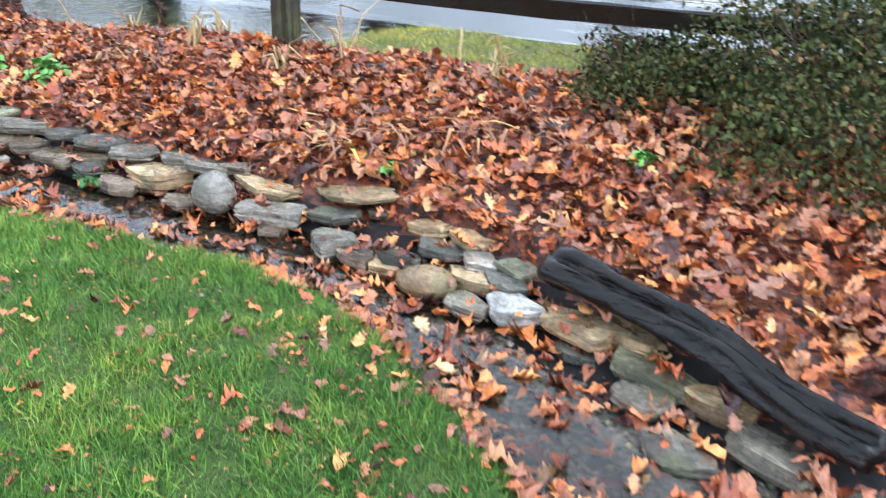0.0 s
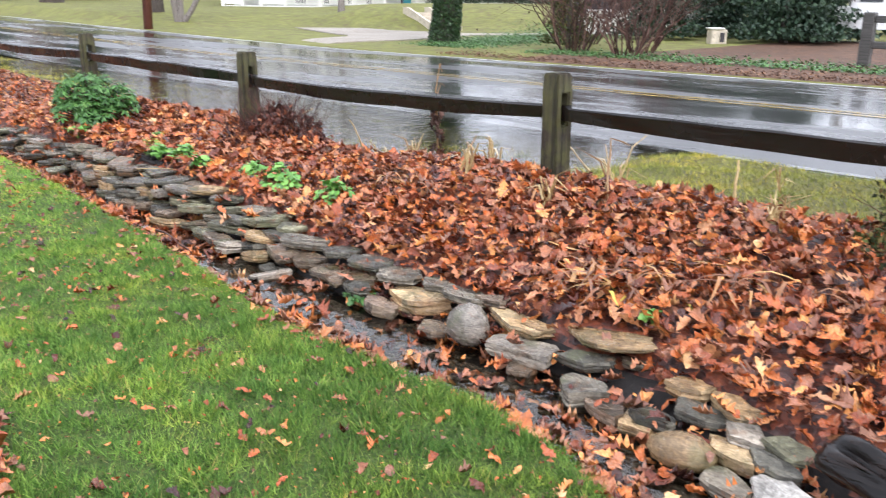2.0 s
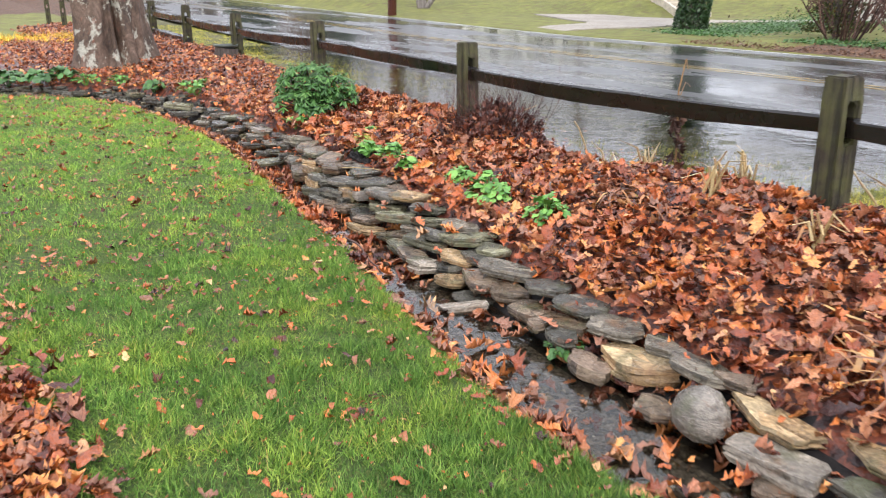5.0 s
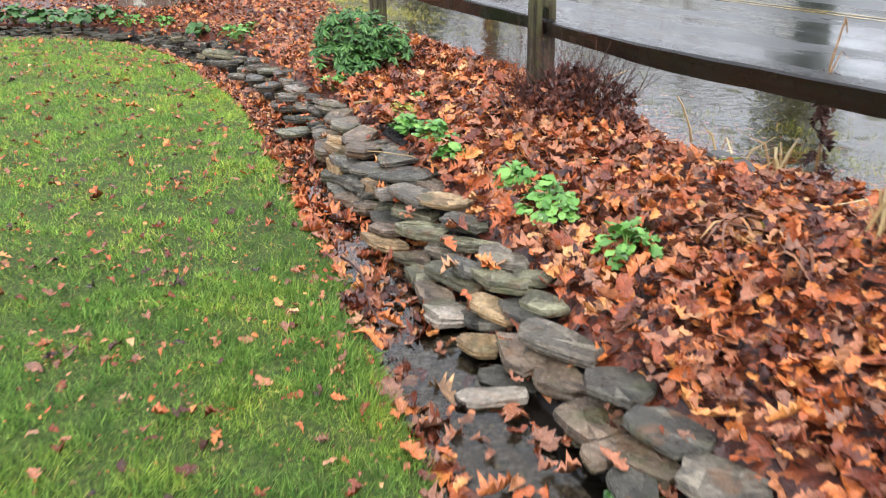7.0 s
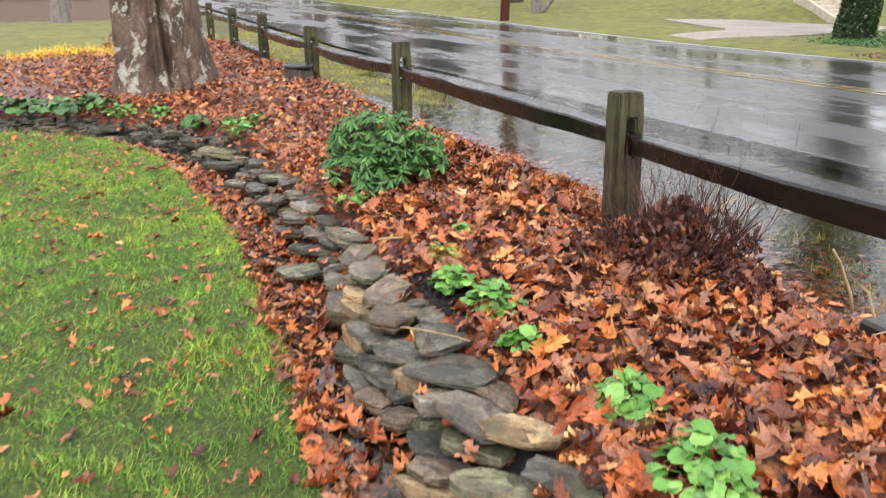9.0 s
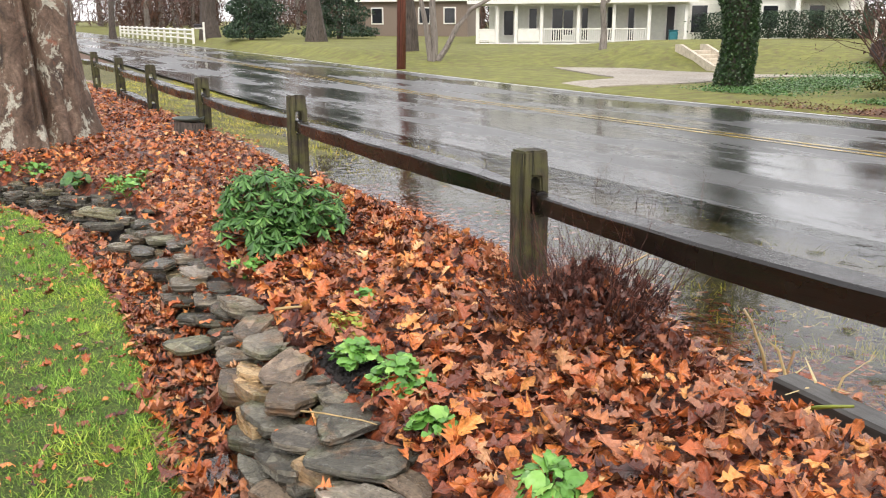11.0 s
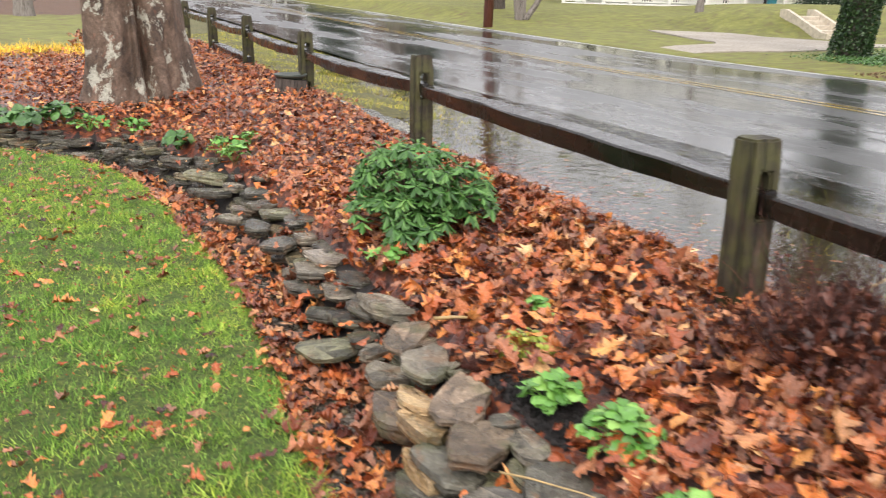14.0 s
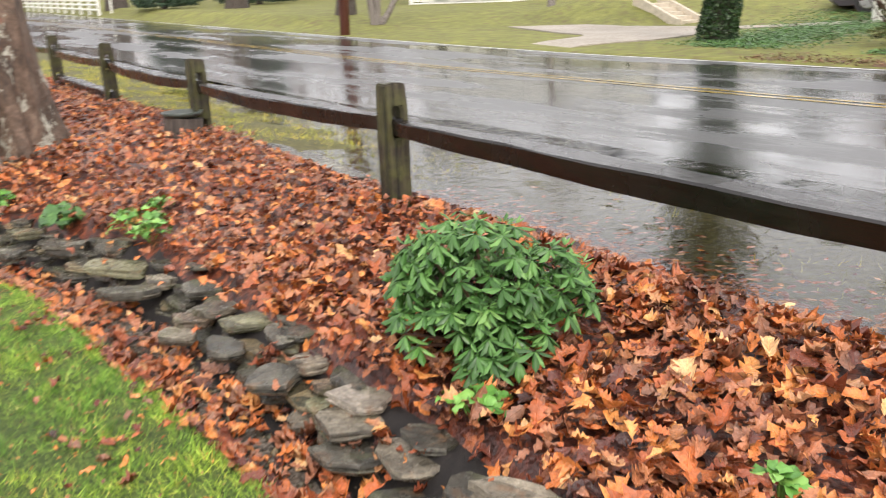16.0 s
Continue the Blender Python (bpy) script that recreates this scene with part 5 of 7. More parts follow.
    flat[pile], flat[-n_fl:] = 0.24, 0.02
    mats = turns(rng.uniform(0, 6.283, len(x)), rng.normal(0, 1, len(x)) * flat, rng.normal(0, 1, len(x)) * flat)
    mats[-n_fl:, :, 2] *= 0.12
    mats[:n_bed, :, 2] *= 0.8
    sizes = (0.03 + 0.056 * rng.random(len(x)) ** 1.3) * (1 - 0.15 * smooth(2.0, 4.5, y) + 0.6 * smooth(10, 14, y))
    whole = rng.random(len(x)) < 0.45
    sizes[whole] = (0.048 + 0.078 * rng.random(int(whole.sum())) ** 1.4) * (1 - 0.22 * smooth(1.5, 4.0, y[whole]))
    sizes[lawn_at:] = 0.01 + 0.056 * rng.random(len(x) - lawn_at) ** 5
    sizes[pile] = rng.uniform(0.045, 0.1, n_pile)
    sizes[-n_fl:] = rng.uniform(0.04, 0.08, n_fl)
    which = np.where(whole, rng.integers(0, 5, len(x)), rng.integers(5, 10, len(x)))
    near = np.flatnonzero((y > -2.6) & (y < 0.9) & (x < -0.3) & (np.arange(len(x)) < n_bed + n_ch))
    single = rng.choice(near, 300, replace=False)
    rest = np.setdiff1d(np.arange(len(x)), single)
    close = (y[rest] > -3.4) & (y[rest] < 0.6) & (x[rest] < 0.1) & (rest < n_bed + n_ch) & (sizes[rest] > 0.08)
    far = ((y[rest] > 2.6) | (x[rest] > 0.75) | (sizes[rest] < 0.045)) & ~close
    v, f, uv = np.zeros((0, 3)), np.zeros((0, 3), int), np.zeros((0, 2))
    for protos, pick in ((FAR_LEAVES, rest[far]), (LEAVES, rest[~far & ~close]), (FINE_LEAVES, rest[close])):
        v2, f2 = scatter(protos, which[pick], pos[pick], mats[pick], sizes[pick])
        v, f, uv = np.concatenate([v, v2]), np.concatenate([f, f2 + len(v)]), np.concatenate([uv, leaf_uv(protos, which[pick])])
    ob = tagged(new("leaf_litter", mesh_arrays("leaf_litter", v, f, M_LEAF, True, uv)), "wet russet oak and maple leaves covering the bed", "leaves", kind="stuff")
    shapes = [mesh_arrays("leaf", p, q, M_LEAF, True, p[:, :2]) for p, q in FINE_LEAVES]
    for i in single:
        o = new("leaf", shapes[which[i]])
        o.parent = ob
        o.matrix_world = Matrix.Translation(pos[i]) @ Matrix(mats[i].tolist()).to_4x4() @ Matrix.Scale(float(sizes[i]), 4)


litter()

# ---- grass ----
BLADE = (np.array([(-0.042, 0, 0), (0.042, 0, 0), (0.06, 0.55, 0.8)]), np.array([(0, 1, 2)]))


def grass(name, x, y, tall, label, mat=None, lean=0.45):
    z = land(x, y)
    n = len(x)
    m = turns(rng.uniform(0, 6.283, n), rng.normal(-0.1, lean, n), rng.normal(0, lean, n))
    v, f = scatter([BLADE], np.zeros(n, int), np.stack([x, y, z - 0.004], -1), m, tall * rng.uniform(0.6, 1.25, n))
    return tagged(new(name, mesh_arrays(name, v, f, mat or M_GRASS)), label, "grass", kind="stuff")


def lawns():
    n = 1120000
    x = -1.4 - 3.6 * rng.random(n) ** 1.25
    y = np.where(rng.random(n) < 0.62, rng.uniform(-6.4, -1.5, n), rng.uniform(-1.5, 6.5, n))
    clump = np.sin(x * 13 + 3 * np.sin(y * 7)) * np.sin(y * 11 + 2 * np.sin(x * 9))
    keep = (side(x, y, LAWN) < 0.03) & (rng.random(n) < (0.78 + 0.22 * clump) * smooth(-6.4, -5.7, y) * smooth(-5.0, -4.4, x)) & ~((x < -3.9) & (y > -2) & (rng.random(n) < 0.4))
    grass("grass", x[keep], y[keep], 0.038 + 0.014 * clump[keep] + 0.008 * smooth(-1.0, -4.5, y[keep]), "short wet green lawn grass with fallen leaves", None, 0.7)
    n = 60000
    x, y = rng.uniform(1.0, 3.05, n), rng.uniform(-8, -1.6, n)
    keep = (x > 1.15 + 0.2 * np.sin(y * 2)) & (rng.random(n) < smooth(-1.5, -2.6, y))
    grass("grass", x[keep], y[keep], 0.052, "yellow-green roadside grass strip beyond the fence", M_VERGE)
    n = 3000
    hub = rng.integers(0, 9, n)
    hx, hy = rng.uniform(-3.6, -1.0, 9), rng.uniform(11.2, 13.4, 9)
    x, y = hx[hub] + rng.normal(0, 0.2, n), hy[hub] + rng.normal(0, 0.22, n)
    grass("grass", x, y, 0.17, "yellowed flopped ornamental grass behind the big tree", M_DRYGRASS, 1.0)
    n = 34000
    x, y = rng.uniform(0.75, 3.0, n), rng.uniform(-1.8, 22, n)
    keep = (rng.random(n) < np.where(y > 4.5, 1.0, 0.3)) & (np.sin(x * 4 + y) * np.sin(y * 2.3 - x) > np.where(y > 4.5, -0.6, 0.35))
    ex, ey = rng.normal(1.45, 0.35, 9000), rng.normal(-1.15, 0.75, 9000)
    ok = (ex > 0.8) & (np.sin(ex * 9 + ey * 3) * np.sin(ey * 7 - ex) > -0.1)
    x, y = np.concatenate([x[keep], ex[ok]]), np.concatenate([y[keep], ey[ok]])
    grass("grass", x, y, 0.07, "half-drowned olive grass on the flooded verge", M_VERGE)


lawns()

# ---- planting ----


def leafy(name, centres, size, count, spread, mat, seed, kind_label, cat, up=0.5, stalks=True, group=""):
    """A low clump of stalked leaves round its own base."""
    r1 = np.random.default_rng(seed)
    out = []
    for (cx, cy, k) in centres:
        n = int(count * k)
        a = r1.uniform(0, 6.283, n)
        r = spread * k * np.sqrt(r1.random(n))
        z = size * 0.5 + up * spread * k * (1 - (r / (spread * k + 1e-6)) ** 2) * r1.uniform(0.6, 1.2, n)
        pos = np.stack([r * np.cos(a), r * np.sin(a), z], -1)
        m = turns(a - 1.5708, r1.normal(0.1, 0.35, n) - 0.5 * r / (spread * k), r1.normal(0, 0.35, n))
        v, f = scatter([leaf_proto([0, 0.15, 0.4, 0.65, 0.85, 1.0], [0.05, 0.26, 0.36, 0.34, 0.24, 0.05], -0.35, -0.6, seed, 5, 0.1, 0.3)], np.zeros(n, int), pos, m, size * r1.uniform(0.7, 1.2, n))
        t = thing(name, (cx, cy, float(land(cx, cy)) + 0.02), 0, kind_label, cat, group)
        o = new("foliage", mesh_arrays("foliage", v, f, mat, True))
        o.parent = t
        if stalks:
            bm = bmesh.new()
            for p in pos[:14]:
                tube(bm, [(0, 0, -0.04), (p[0] * 0.5, p[1] * 0.5, p[2] * 0.75), tuple(p)], [0.004, 0.003, 0.002], 4, cap=False)
            part("stalk_tuft", bm, mat, t)["kind"] = "stuff"
        out.append(t)
    return out


leafy("foxglove", [(-0.9, -0.3, 0.85), (-0.86, -0.58, 1.05), (-0.93, -0.93, 0.7), (-0.82, -1.37, 0.95), (-0.87, -1.76, 1.2), (-0.82, -2.2, 1.1)],
      0.056, 58, 0.1, M_WEED, 3, "fresh light-green leafy perennial clump in the leaf litter", "plant", 0.85, group="green clumps along the wall")
leafy("perennial", [(-3.5, 6.25, 1.3), (-3.1, 6.0, 1.25), (-2.78, 5.75, 1.2), (-2.45, 5.6, 1.1), (-2.18, 5.62, 1.0), (-1.38, 4.4, 0.65)], 0.12, 26, 0.17, M_DARKWEED, 4, "dark-green leafy perennial behind the stone edging", "plant")
leafy("perennial", [(-1.98, 5.27, 1.3), (-1.64, 5.1, 1.2), (-1.1, 3.85, 1.4), (-1.1, 3.62, 0.9), (-0.9, 4.12, 0.6), (-0.62, 0.28, 0.55), (-0.93, 1.05, 0.8)], 0.06, 30, 0.12, M_WEED, 5, "light-green seedling clump in fallen leaves", "plant")
leafy("perennial", [(-0.82, 0.0, 0.9)], 0.035, 50, 0.11, M_YELLOWLEAF, 6, "small yellowing perennial on bare soil", "plant")
leafy("perennial", [(-0.75, -5.3, 0.6), (-1.05, -4.4, 0.35)], 0.07, 18, 0.1, M_WEED, 8, "small green seedling among wet leaves", "plant")


def rhododendron(cx, cy):
    """Three merging mounds of drooping leaf whorls on woody stems."""
    r1 = np.random.default_rng(31)
    base = float(land(cx, cy))
    t = thing("rhododendron", (cx, cy, base), 0, "rounded glossy green rhododendron in fallen leaves", "shrub")
    mounds = ((-0.04, 0.03, 0.23, 0.24, 0.21, 130), (0.18, -0.08, 0.19, 0.15, 0.16, 52), (-0.07, -0.17, 0.1, 0.14, 0.11, 38), (-0.17, 0.03, 0.16, 0.15, 0.15, 38))
    tips = []
    for mx, my, mz, rad, tall, count in mounds:
        for k in range(count):
            a, b = r1.uniform(0, 6.283), math.acos(r1.uniform(-0.35, 1))
            rr = r1.uniform(0.86, 1.12) if k % 4 else r1.uniform(0.45, 0.75)
            tips.append((mx + rad * rr * math.sin(b) * math.cos(a), my + rad * rr * math.sin(b) * math.sin(a), max(0.03, mz + tall * rr * math.cos(b)), a, math.sin(b)))
    pos, yaw, pit, size = [], [], [], []
    for (x, y, z, a, out) in tips:
        n = int(r1.integers(6, 10))
        droop, lead = r1.normal(-0.5, 0.2), r1.uniform(0, 6.283)
        for k in range(n):
            th = lead + 6.283 * k / n + r1.uniform(-0.22, 0.22)
            outward = math.cos(th + 1.571 - a) * out
            pos.append((x, y, z))
            yaw.append(th)
            pit.append(droop - 0.35 * outward + r1.normal(0, 0.14))
            size.append(r1.uniform(0.05, 0.076))
        for k in range(3):
            pos.append((x, y, z + 0.008))
            yaw.append(r1.uniform(0, 6.283))
            pit.append(r1.uniform(0.3, 0.8))
            size.append(r1.uniform(0.028, 0.04))
    pv, pf = leaf_proto([0, 0.18, 0.4, 0.65, 0.86, 1.0], [0.015, 0.09, 0.155, 0.165, 0.1, 0.01], -1.0, -0.3, 2, 5, 0.015, -0.25)
    pv = pv + np.array([0, 0.56, 0])
    n = len(pos)
    v, f = scatter([(pv, pf)], np.zeros(n, int), np.array(pos), turns(np.array(yaw), np.array(pit), r1.normal(0, 0.16, n)), np.array(size))
    o = new("foliage", mesh_arrays("foliage", v, f, M_RHODO, True))
    o.parent = t
    bm = bmesh.new()
    for (x, y, z, a, out) in tips[::2]:
        tube(bm, [(0.03 * math.cos(a), 0.03 * math.sin(a), -0.03), (x * 0.5, y * 0.5, z * 0.6), (x, y, z)], [0.012, 0.008, 0.004], 5, cap=False)
    part("stem_tangle", bm, M_TWIG, t)["kind"] = "stuff"


rhododendron(-0.64, 1.36)


def bare_shrub(cx, cy, count, height, spread, seed, label, mat=M_TWIG, radius=0.0035, droop=0.0):
    r1 = random.Random(seed)
    t = thing("shrub", (cx, cy, float(land(cx, cy))), 0, label, "shrub")
    for _ in range(count):
        bm = bmesh.new()
        a, s = r1.uniform(0, 6.283), r1.random() ** 0.7
        h = height * r1.uniform(0.35, 1.15)
        p = Vector((spread * 0.5 * s * math.cos(a), spread * 0.5 * s * math.sin(a), -0.02))
        d = Vector((math.cos(a) * s * spread, math.sin(a) * s * spread, h)).normalized()
        branchy(bm, p, d, h * 0.62, radius, 2, r1, 4, 0.75, 0.3)
        part("stem", bm, mat, t)
    return t


bare_shrub(-0.06, -0.55, 95, 0.46, 0.34, 3, "bare reddish-brown twiggy shrub by the fence post", M_REDTWIG, 0.004)


def dead_heap(cx, cy):
    """Shrivelled dead foliage clinging to the shrub's stems."""
    r2 = np.random.default_rng(14)
    n = 1500
    hub = np.stack([r2.normal(0, 0.11, 16), r2.normal(0, 0.16, 16), np.abs(r2.normal(0.05, 0.06, 16))], -1)
    x, y, z = (hub[r2.integers(0, 16, n)] + r2.normal(0, 1, (n, 3)) * (0.05, 0.055, 0.035)).T
    a, z = r2.uniform(0, 6.283, n), np.abs(z) + 0.01
    t = thing("dead_fern", (cx, cy, float(land(cx, cy)) + 0.02), 28, "dark red-brown shrivelled foliage at the foot of the twiggy shrub", "plant")
    v, f = scatter(LEAVES[3:6], r2.integers(0, 3, n), np.stack([x, y, z], -1), turns(a, r2.normal(0.9, 0.6, n), r2.normal(0, 0.8, n)), r2.uniform(0.018, 0.055, n))
    o = new("foliage", mesh_arrays("foliage", v, f, M_DEADFERN, True))
    o.parent = t
    r1 = random.Random(15)
    for _ in range(34):
        bm, px, py = bmesh.new(), r1.gauss(0, 0.11), r1.gauss(0, 0.15)
        branchy(bm, (px * 0.7, py * 0.7, -0.02), (px * 2, py * 2, 0.5), r1.uniform(0.14, 0.3), 0.0035, 1, r1, 4, 0.8, 0.3)
        part("stem", bm, M_REDTWIG, t)


dead_heap(-0.1, -0.62)
bare_shrub(0.12, -0.45, 26, 0.68, 0.4, 13, "thin dark upright twigs of a bare shrub", M_TWIG, 0.0028)


def pebbles():
    n = 11000
    x, y = rng.uniform(-3.4, -1.0, n), rng.uniform(-6.6, 5.2, n)
    a, b = side(x, y, WALL), side(x, y, LAWN)
    keep = (a < -0.2) & (b > -0.02)
    x, y = x[keep], y[keep]
    n = len(x)
    pv = np.array([(0.5, 0, 0), (-0.5, 0.05, 0), (0, 0.4, 0), (0.05, -0.42, 0), (0, 0, 0.3), (0, 0, -0.3)])
    pf = np.array([(0, 2, 4), (2, 1, 4), (1, 3, 4), (3, 0, 4), (2, 0, 5), (1, 2, 5), (3, 1, 5), (0, 3, 5)])
    v, f = scatter([(pv, pf)], np.zeros(n, int), np.stack([x, y, land(x, y) + 0.006], -1), turns(rng.uniform(0, 6.283, n), rng.normal(0, 0.2, n), rng.normal(0, 0.2, n)), 0.01 + 0.045 * rng.random(n) ** 2.6)
    return tagged(new("pebbles", mesh_arrays("pebbles", v, f, M_STONE, True)), "small wet pebbles in the drainage channel", "pebbles", kind="stuff")


pebbles()


def soil_clods():
    """Crumbs and lumps of wet black soil in the open patch."""
    r2 = np.random.default_rng(61)
    x, y = r2.uniform(-1.12, -0.76, 2600), r2.uniform(-0.62, 0.02, 2600)
    keep = (bare_soil(x, y) < 1.05) & (side(x, y, WALL) > 0.0)
    x, y = x[keep], y[keep]
    n = len(x)
    pv = np.array([(0.5, 0, 0), (-0.45, 0.1, 0), (0.05, 0.46, 0), (0.0, -0.5, 0), (0.04, 0, 0.42), (0, 0.03, -0.4)])
    pf = np.array([(0, 2, 4), (2, 1, 4), (1, 3, 4), (3, 0, 4), (2, 0, 5), (1, 2, 5), (3, 1, 5), (0, 3, 5)])
    v, f = scatter([(pv, pf)], np.zeros(n, int), np.stack([x, y, land(x, y) + 0.004], -1), turns(r2.uniform(0, 6.283, n), r2.normal(0, 0.4, n), r2.normal(0, 0.4, n)), 0.006 + 0.032 * r2.random(n) ** 3)
    return tagged(new("soil_crumbs", mesh_arrays("soil_crumbs", v, f, M_SOIL_GAPSHADE, True)), "crumbs of wet black soil in an open patch", "soil", kind="stuff")


soil_clods()
leafy("moss_plant", [(-1.35, -3.06, 0.8)], 0.035, 70, 0.11, M_DARKWEED, 17, "mossy green plant growing between the edging stones", "plant")

# ---- across the road and far off ----


def lie(x, y):
    return float(land(x, y))


def bare_tree(x, y, seed, tall, radius, label, mat=M_DARKBARK, depth=4, lean=(0.0, 0.0), first=0.35):
    r1 = random.Random(seed)
    t = thing("tree", (x, y, lie(x, y)), r1.uniform(0, 360), label, "tree")
    bm = bmesh.new()
    n = 7
    pts = [Vector((lean[0] * k / n + r1.uniform(-0.06, 0.06) * k, lean[1] * k / n + r1.uniform(-0.06, 0.06) * k, -0.15 + tall * 0.6 * k / n)) for k in range(n + 1)]
    rad = [radius * (1.35 if k == 0 else 1 - 0.08 * k) for k in range(n + 1)]
    tube(bm, pts, rad, 9, wob=0.06, seed=seed)
    part("trunk", bm, mat, t)
    bm = bmesh.new()
    for k in range(9):
        u = r1.uniform(first, 1.0)
        i = min(n, int(u * n))
        a = r1.uniform(0, 6.283)
        branchy(bm, pts[i], (math.cos(a), math.sin(a), r1.uniform(0.5, 1.5)), tall * r1.uniform(0.16, 0.3), rad[i] * 0.5, depth - 1, r1, 4)
    part("limbs", bm, mat, t)
    return t


def clumps(n, shape, size, r1, flat=0.9):
    """Leaf clumps whose places shape() gives: verts and faces."""
    pos = np.array([shape(r1) for _ in range(n)])
    pv = np.array([(0, -0.5, 0), (0.3, 0.05, 0.08), (-0.28, 0.0, 0.05), (0, 0.5, -0.08)])
    pf = np.array([(0, 1, 2), (2, 1, 3)])
    return scatter([(pv, pf)], np.zeros(n, int), pos, turns(r1.uniform(0, 6.283, n), r1.normal(0, flat, n), r1.normal(0, flat, n)), size * r1.uniform(0.6, 1.3, n))


def conifer(x, y, seed, tall, wide, label, n=2600, mat=M_CONIFER, size=0.5):
    n, size = int(n * 3.2), size * 0.42
    r1 = np.random.default_rng(seed)
    t = thing("evergreen_tree", (x, y, lie(x, y)), 0, label, "tree")

    def shape(r):
        h = r.random() ** 1.4
        a = r.uniform(0, 6.283)
        rad = wide * (1 - h) ** 0.75 * r.uniform(0.3, 1.05) ** 0.6 * (0.85 + 0.2 * math.sin(h * 37) + 0.15 * math.sin(a * 3 + seed))
        return (rad * math.cos(a), rad * math.sin(a), 0.15 + h * tall)
    v, f = clumps(n, shape, size, r1)
    o = new("crown", mesh_arrays("crown", v, f, mat))
    o.parent = t
    bm = bmesh.new()
    tube(bm, [(0, 0, -0.2), (0, 0, tall * 0.85)], [wide * 0.09, 0.03], 7)
    part("trunk", bm, M_DARKBARK, t)
    return t


def ivy_tree(x, y):
    t = thing("tree", (x, y, lie(x, y)), 0, "tall tree trunk clothed in dark ivy at the roadside", "tree")
    bm = bmesh.new()
    r1 = random.Random(4)
    tube(bm, [(0, 0, -0.1), (0.02, 0, 1.2), (-0.05, 0.05, 3.0), (0.05, 0, 6.0), (0.0, 0.1, 9.0)], [0.34, 0.3, 0.28, 0.25, 0.2], 10, wob=0.05)
    for k in range(8):
        a = k * 0.8
        branchy(bm, (0, 0, 4 + 0.6 * k), (math.cos(a), math.sin(a), 0.7), 3.0, 0.12, 3, r1, 4)
    part("trunk", bm, M_DARKBARK, t)
    r2 = np.random.default_rng(12)

    def coat(r):
        h = r.random() * 8.5
        a = r.uniform(0, 6.283)
        rad = (0.37 + 0.05 * math.exp(-h * 2) + 0.06 * math.sin(h * 2.1 + a) + (0.75 * smooth(1.7, 3.4, h) * r.random())) * r.uniform(0.92, 1.18)
        return (rad * math.cos(a), rad * math.sin(a), h)
    v, f = clumps(26000, coat, 0.085, r2)
    o = new("ivy", mesh_arrays("ivy", v, f, M_IVY))
    o.parent = t


ivy_tree(14.55, 12.1)
bm = bmesh.new()
tube(bm, [(11.15, 24.1, lie(11.15, 24.1) - 0.2), (11.25, 24.05, 5), (11.3, 24.0, 10.5)], [0.165, 0.155, 0.12], 14)
tagged(part("utility_pole", bm, M_POLE, smooth=True), "reddish-brown wooden utility pole on the far verge", "pole")


def forked_tree(x, y):
    t = thing("tree", (x, y, lie(x, y)), 0, "small bare tree with forked stems and one bent limb", "tree")
    r1 = random.Random(6)
    for line, r in (([(0, 0, -0.1), (0.03, 0, 0.9), (-0.02, 0.05, 2.0), (0.1, 0.1, 3.4), (0.0, 0.2, 5.2)], 0.13), ([(0.1, -0.1, 0.0), (0.42, -0.2, 0.45), (0.8, -0.4, 1.25), (1.3, -0.6, 1.9), (2.0, -0.9, 2.3), (2.6, -1.1, 2.9)], 0.1),
                    ([(-0.1, 0.05, 0.0), (-0.25, 0.1, 1.2), (-0.5, 0.2, 2.6), (-0.9, 0.3, 4.2)], 0.1)):
        bm = bmesh.new()
        tube(bm, line, [r * (1.25 - 0.75 * i / (len(line) - 1)) for i in range(len(line))], 8, wob=0.06, seed=3)
        for k in range(5):
            branchy(bm, line[-1 - k % 2], (r1.uniform(-1, 1), r1.uniform(-1, 1), 0.9), 1.5, 0.04, 2, r1, 4)
        part("stem", bm, M_GREYBARK, t)


forked_tree(13.26, 25.6)
bare_tree(14.0, 29.2, 4, 15, 0.34, "bare tree with dark furrowed trunk on the lawn")
bare_tree(15.4, 44.0, 5, 17, 0.5, "large bare tree on the far lawn")
bare_tree(12.6, 57.5, 6, 18, 0.6, "large dark-trunked bare tree beyond the road")
bare_tree(8.9, 78.0, 7, 16, 0.3, "bare roadside tree by the white fence")
bare_tree(20.5, 24.5, 8, 11, 0.14, "slim bare tree before the porch", M_GREYBARK)
for k, (x, y, h) in enumerate(((19, 66, 19), (27, 62, 18), (34, 52, 17), (42, 44, 18), (46, 34, 16), (5, 92, 18), (-4, 60, 17), (-8, 44, 15), (-14, 70, 18), (36, 8, 14), (44, -2, 15), (33, -14, 14), (40, 20, 15))):
    bare_tree(x, y, 20 + k, h, 0.3, "bare grey woodland tree behind the houses", M_GREYBARK, 4)
conifer(19.9, 51.5, 1, 7.5, 2.6, "broad dark-green evergreen on the far lawn", 3000)
conifer(13.2, 49.5, 2, 8.5, 1.9, "tall dark evergreen beside the road", 2600)
conifer(17.2, 62, 3, 9, 2.6, "dark evergreen among bare trees")
conifer(38, 38, 4, 10, 3.2, "dark spruce behind the porch", 3000)
conifer(31.5, 46.5, 9, 9, 3.0, "dark spruce behind the house")
conifer(43.5, 27.5, 5, 8.5, 3.6, "dense green evergreen beside the house wing", 4200)
conifer(38.5, 15.5, 6, 9, 3.4, "dense dark-green evergreen at the drive", 3600)
conifer(33, 3.5, 7, 8, 3.0, "dark-green evergreen behind the parked truck", 3200)
conifer(26.5, 10.5, 8, 7, 2.4, "dark-green evergreen behind roadside brush", 3000)


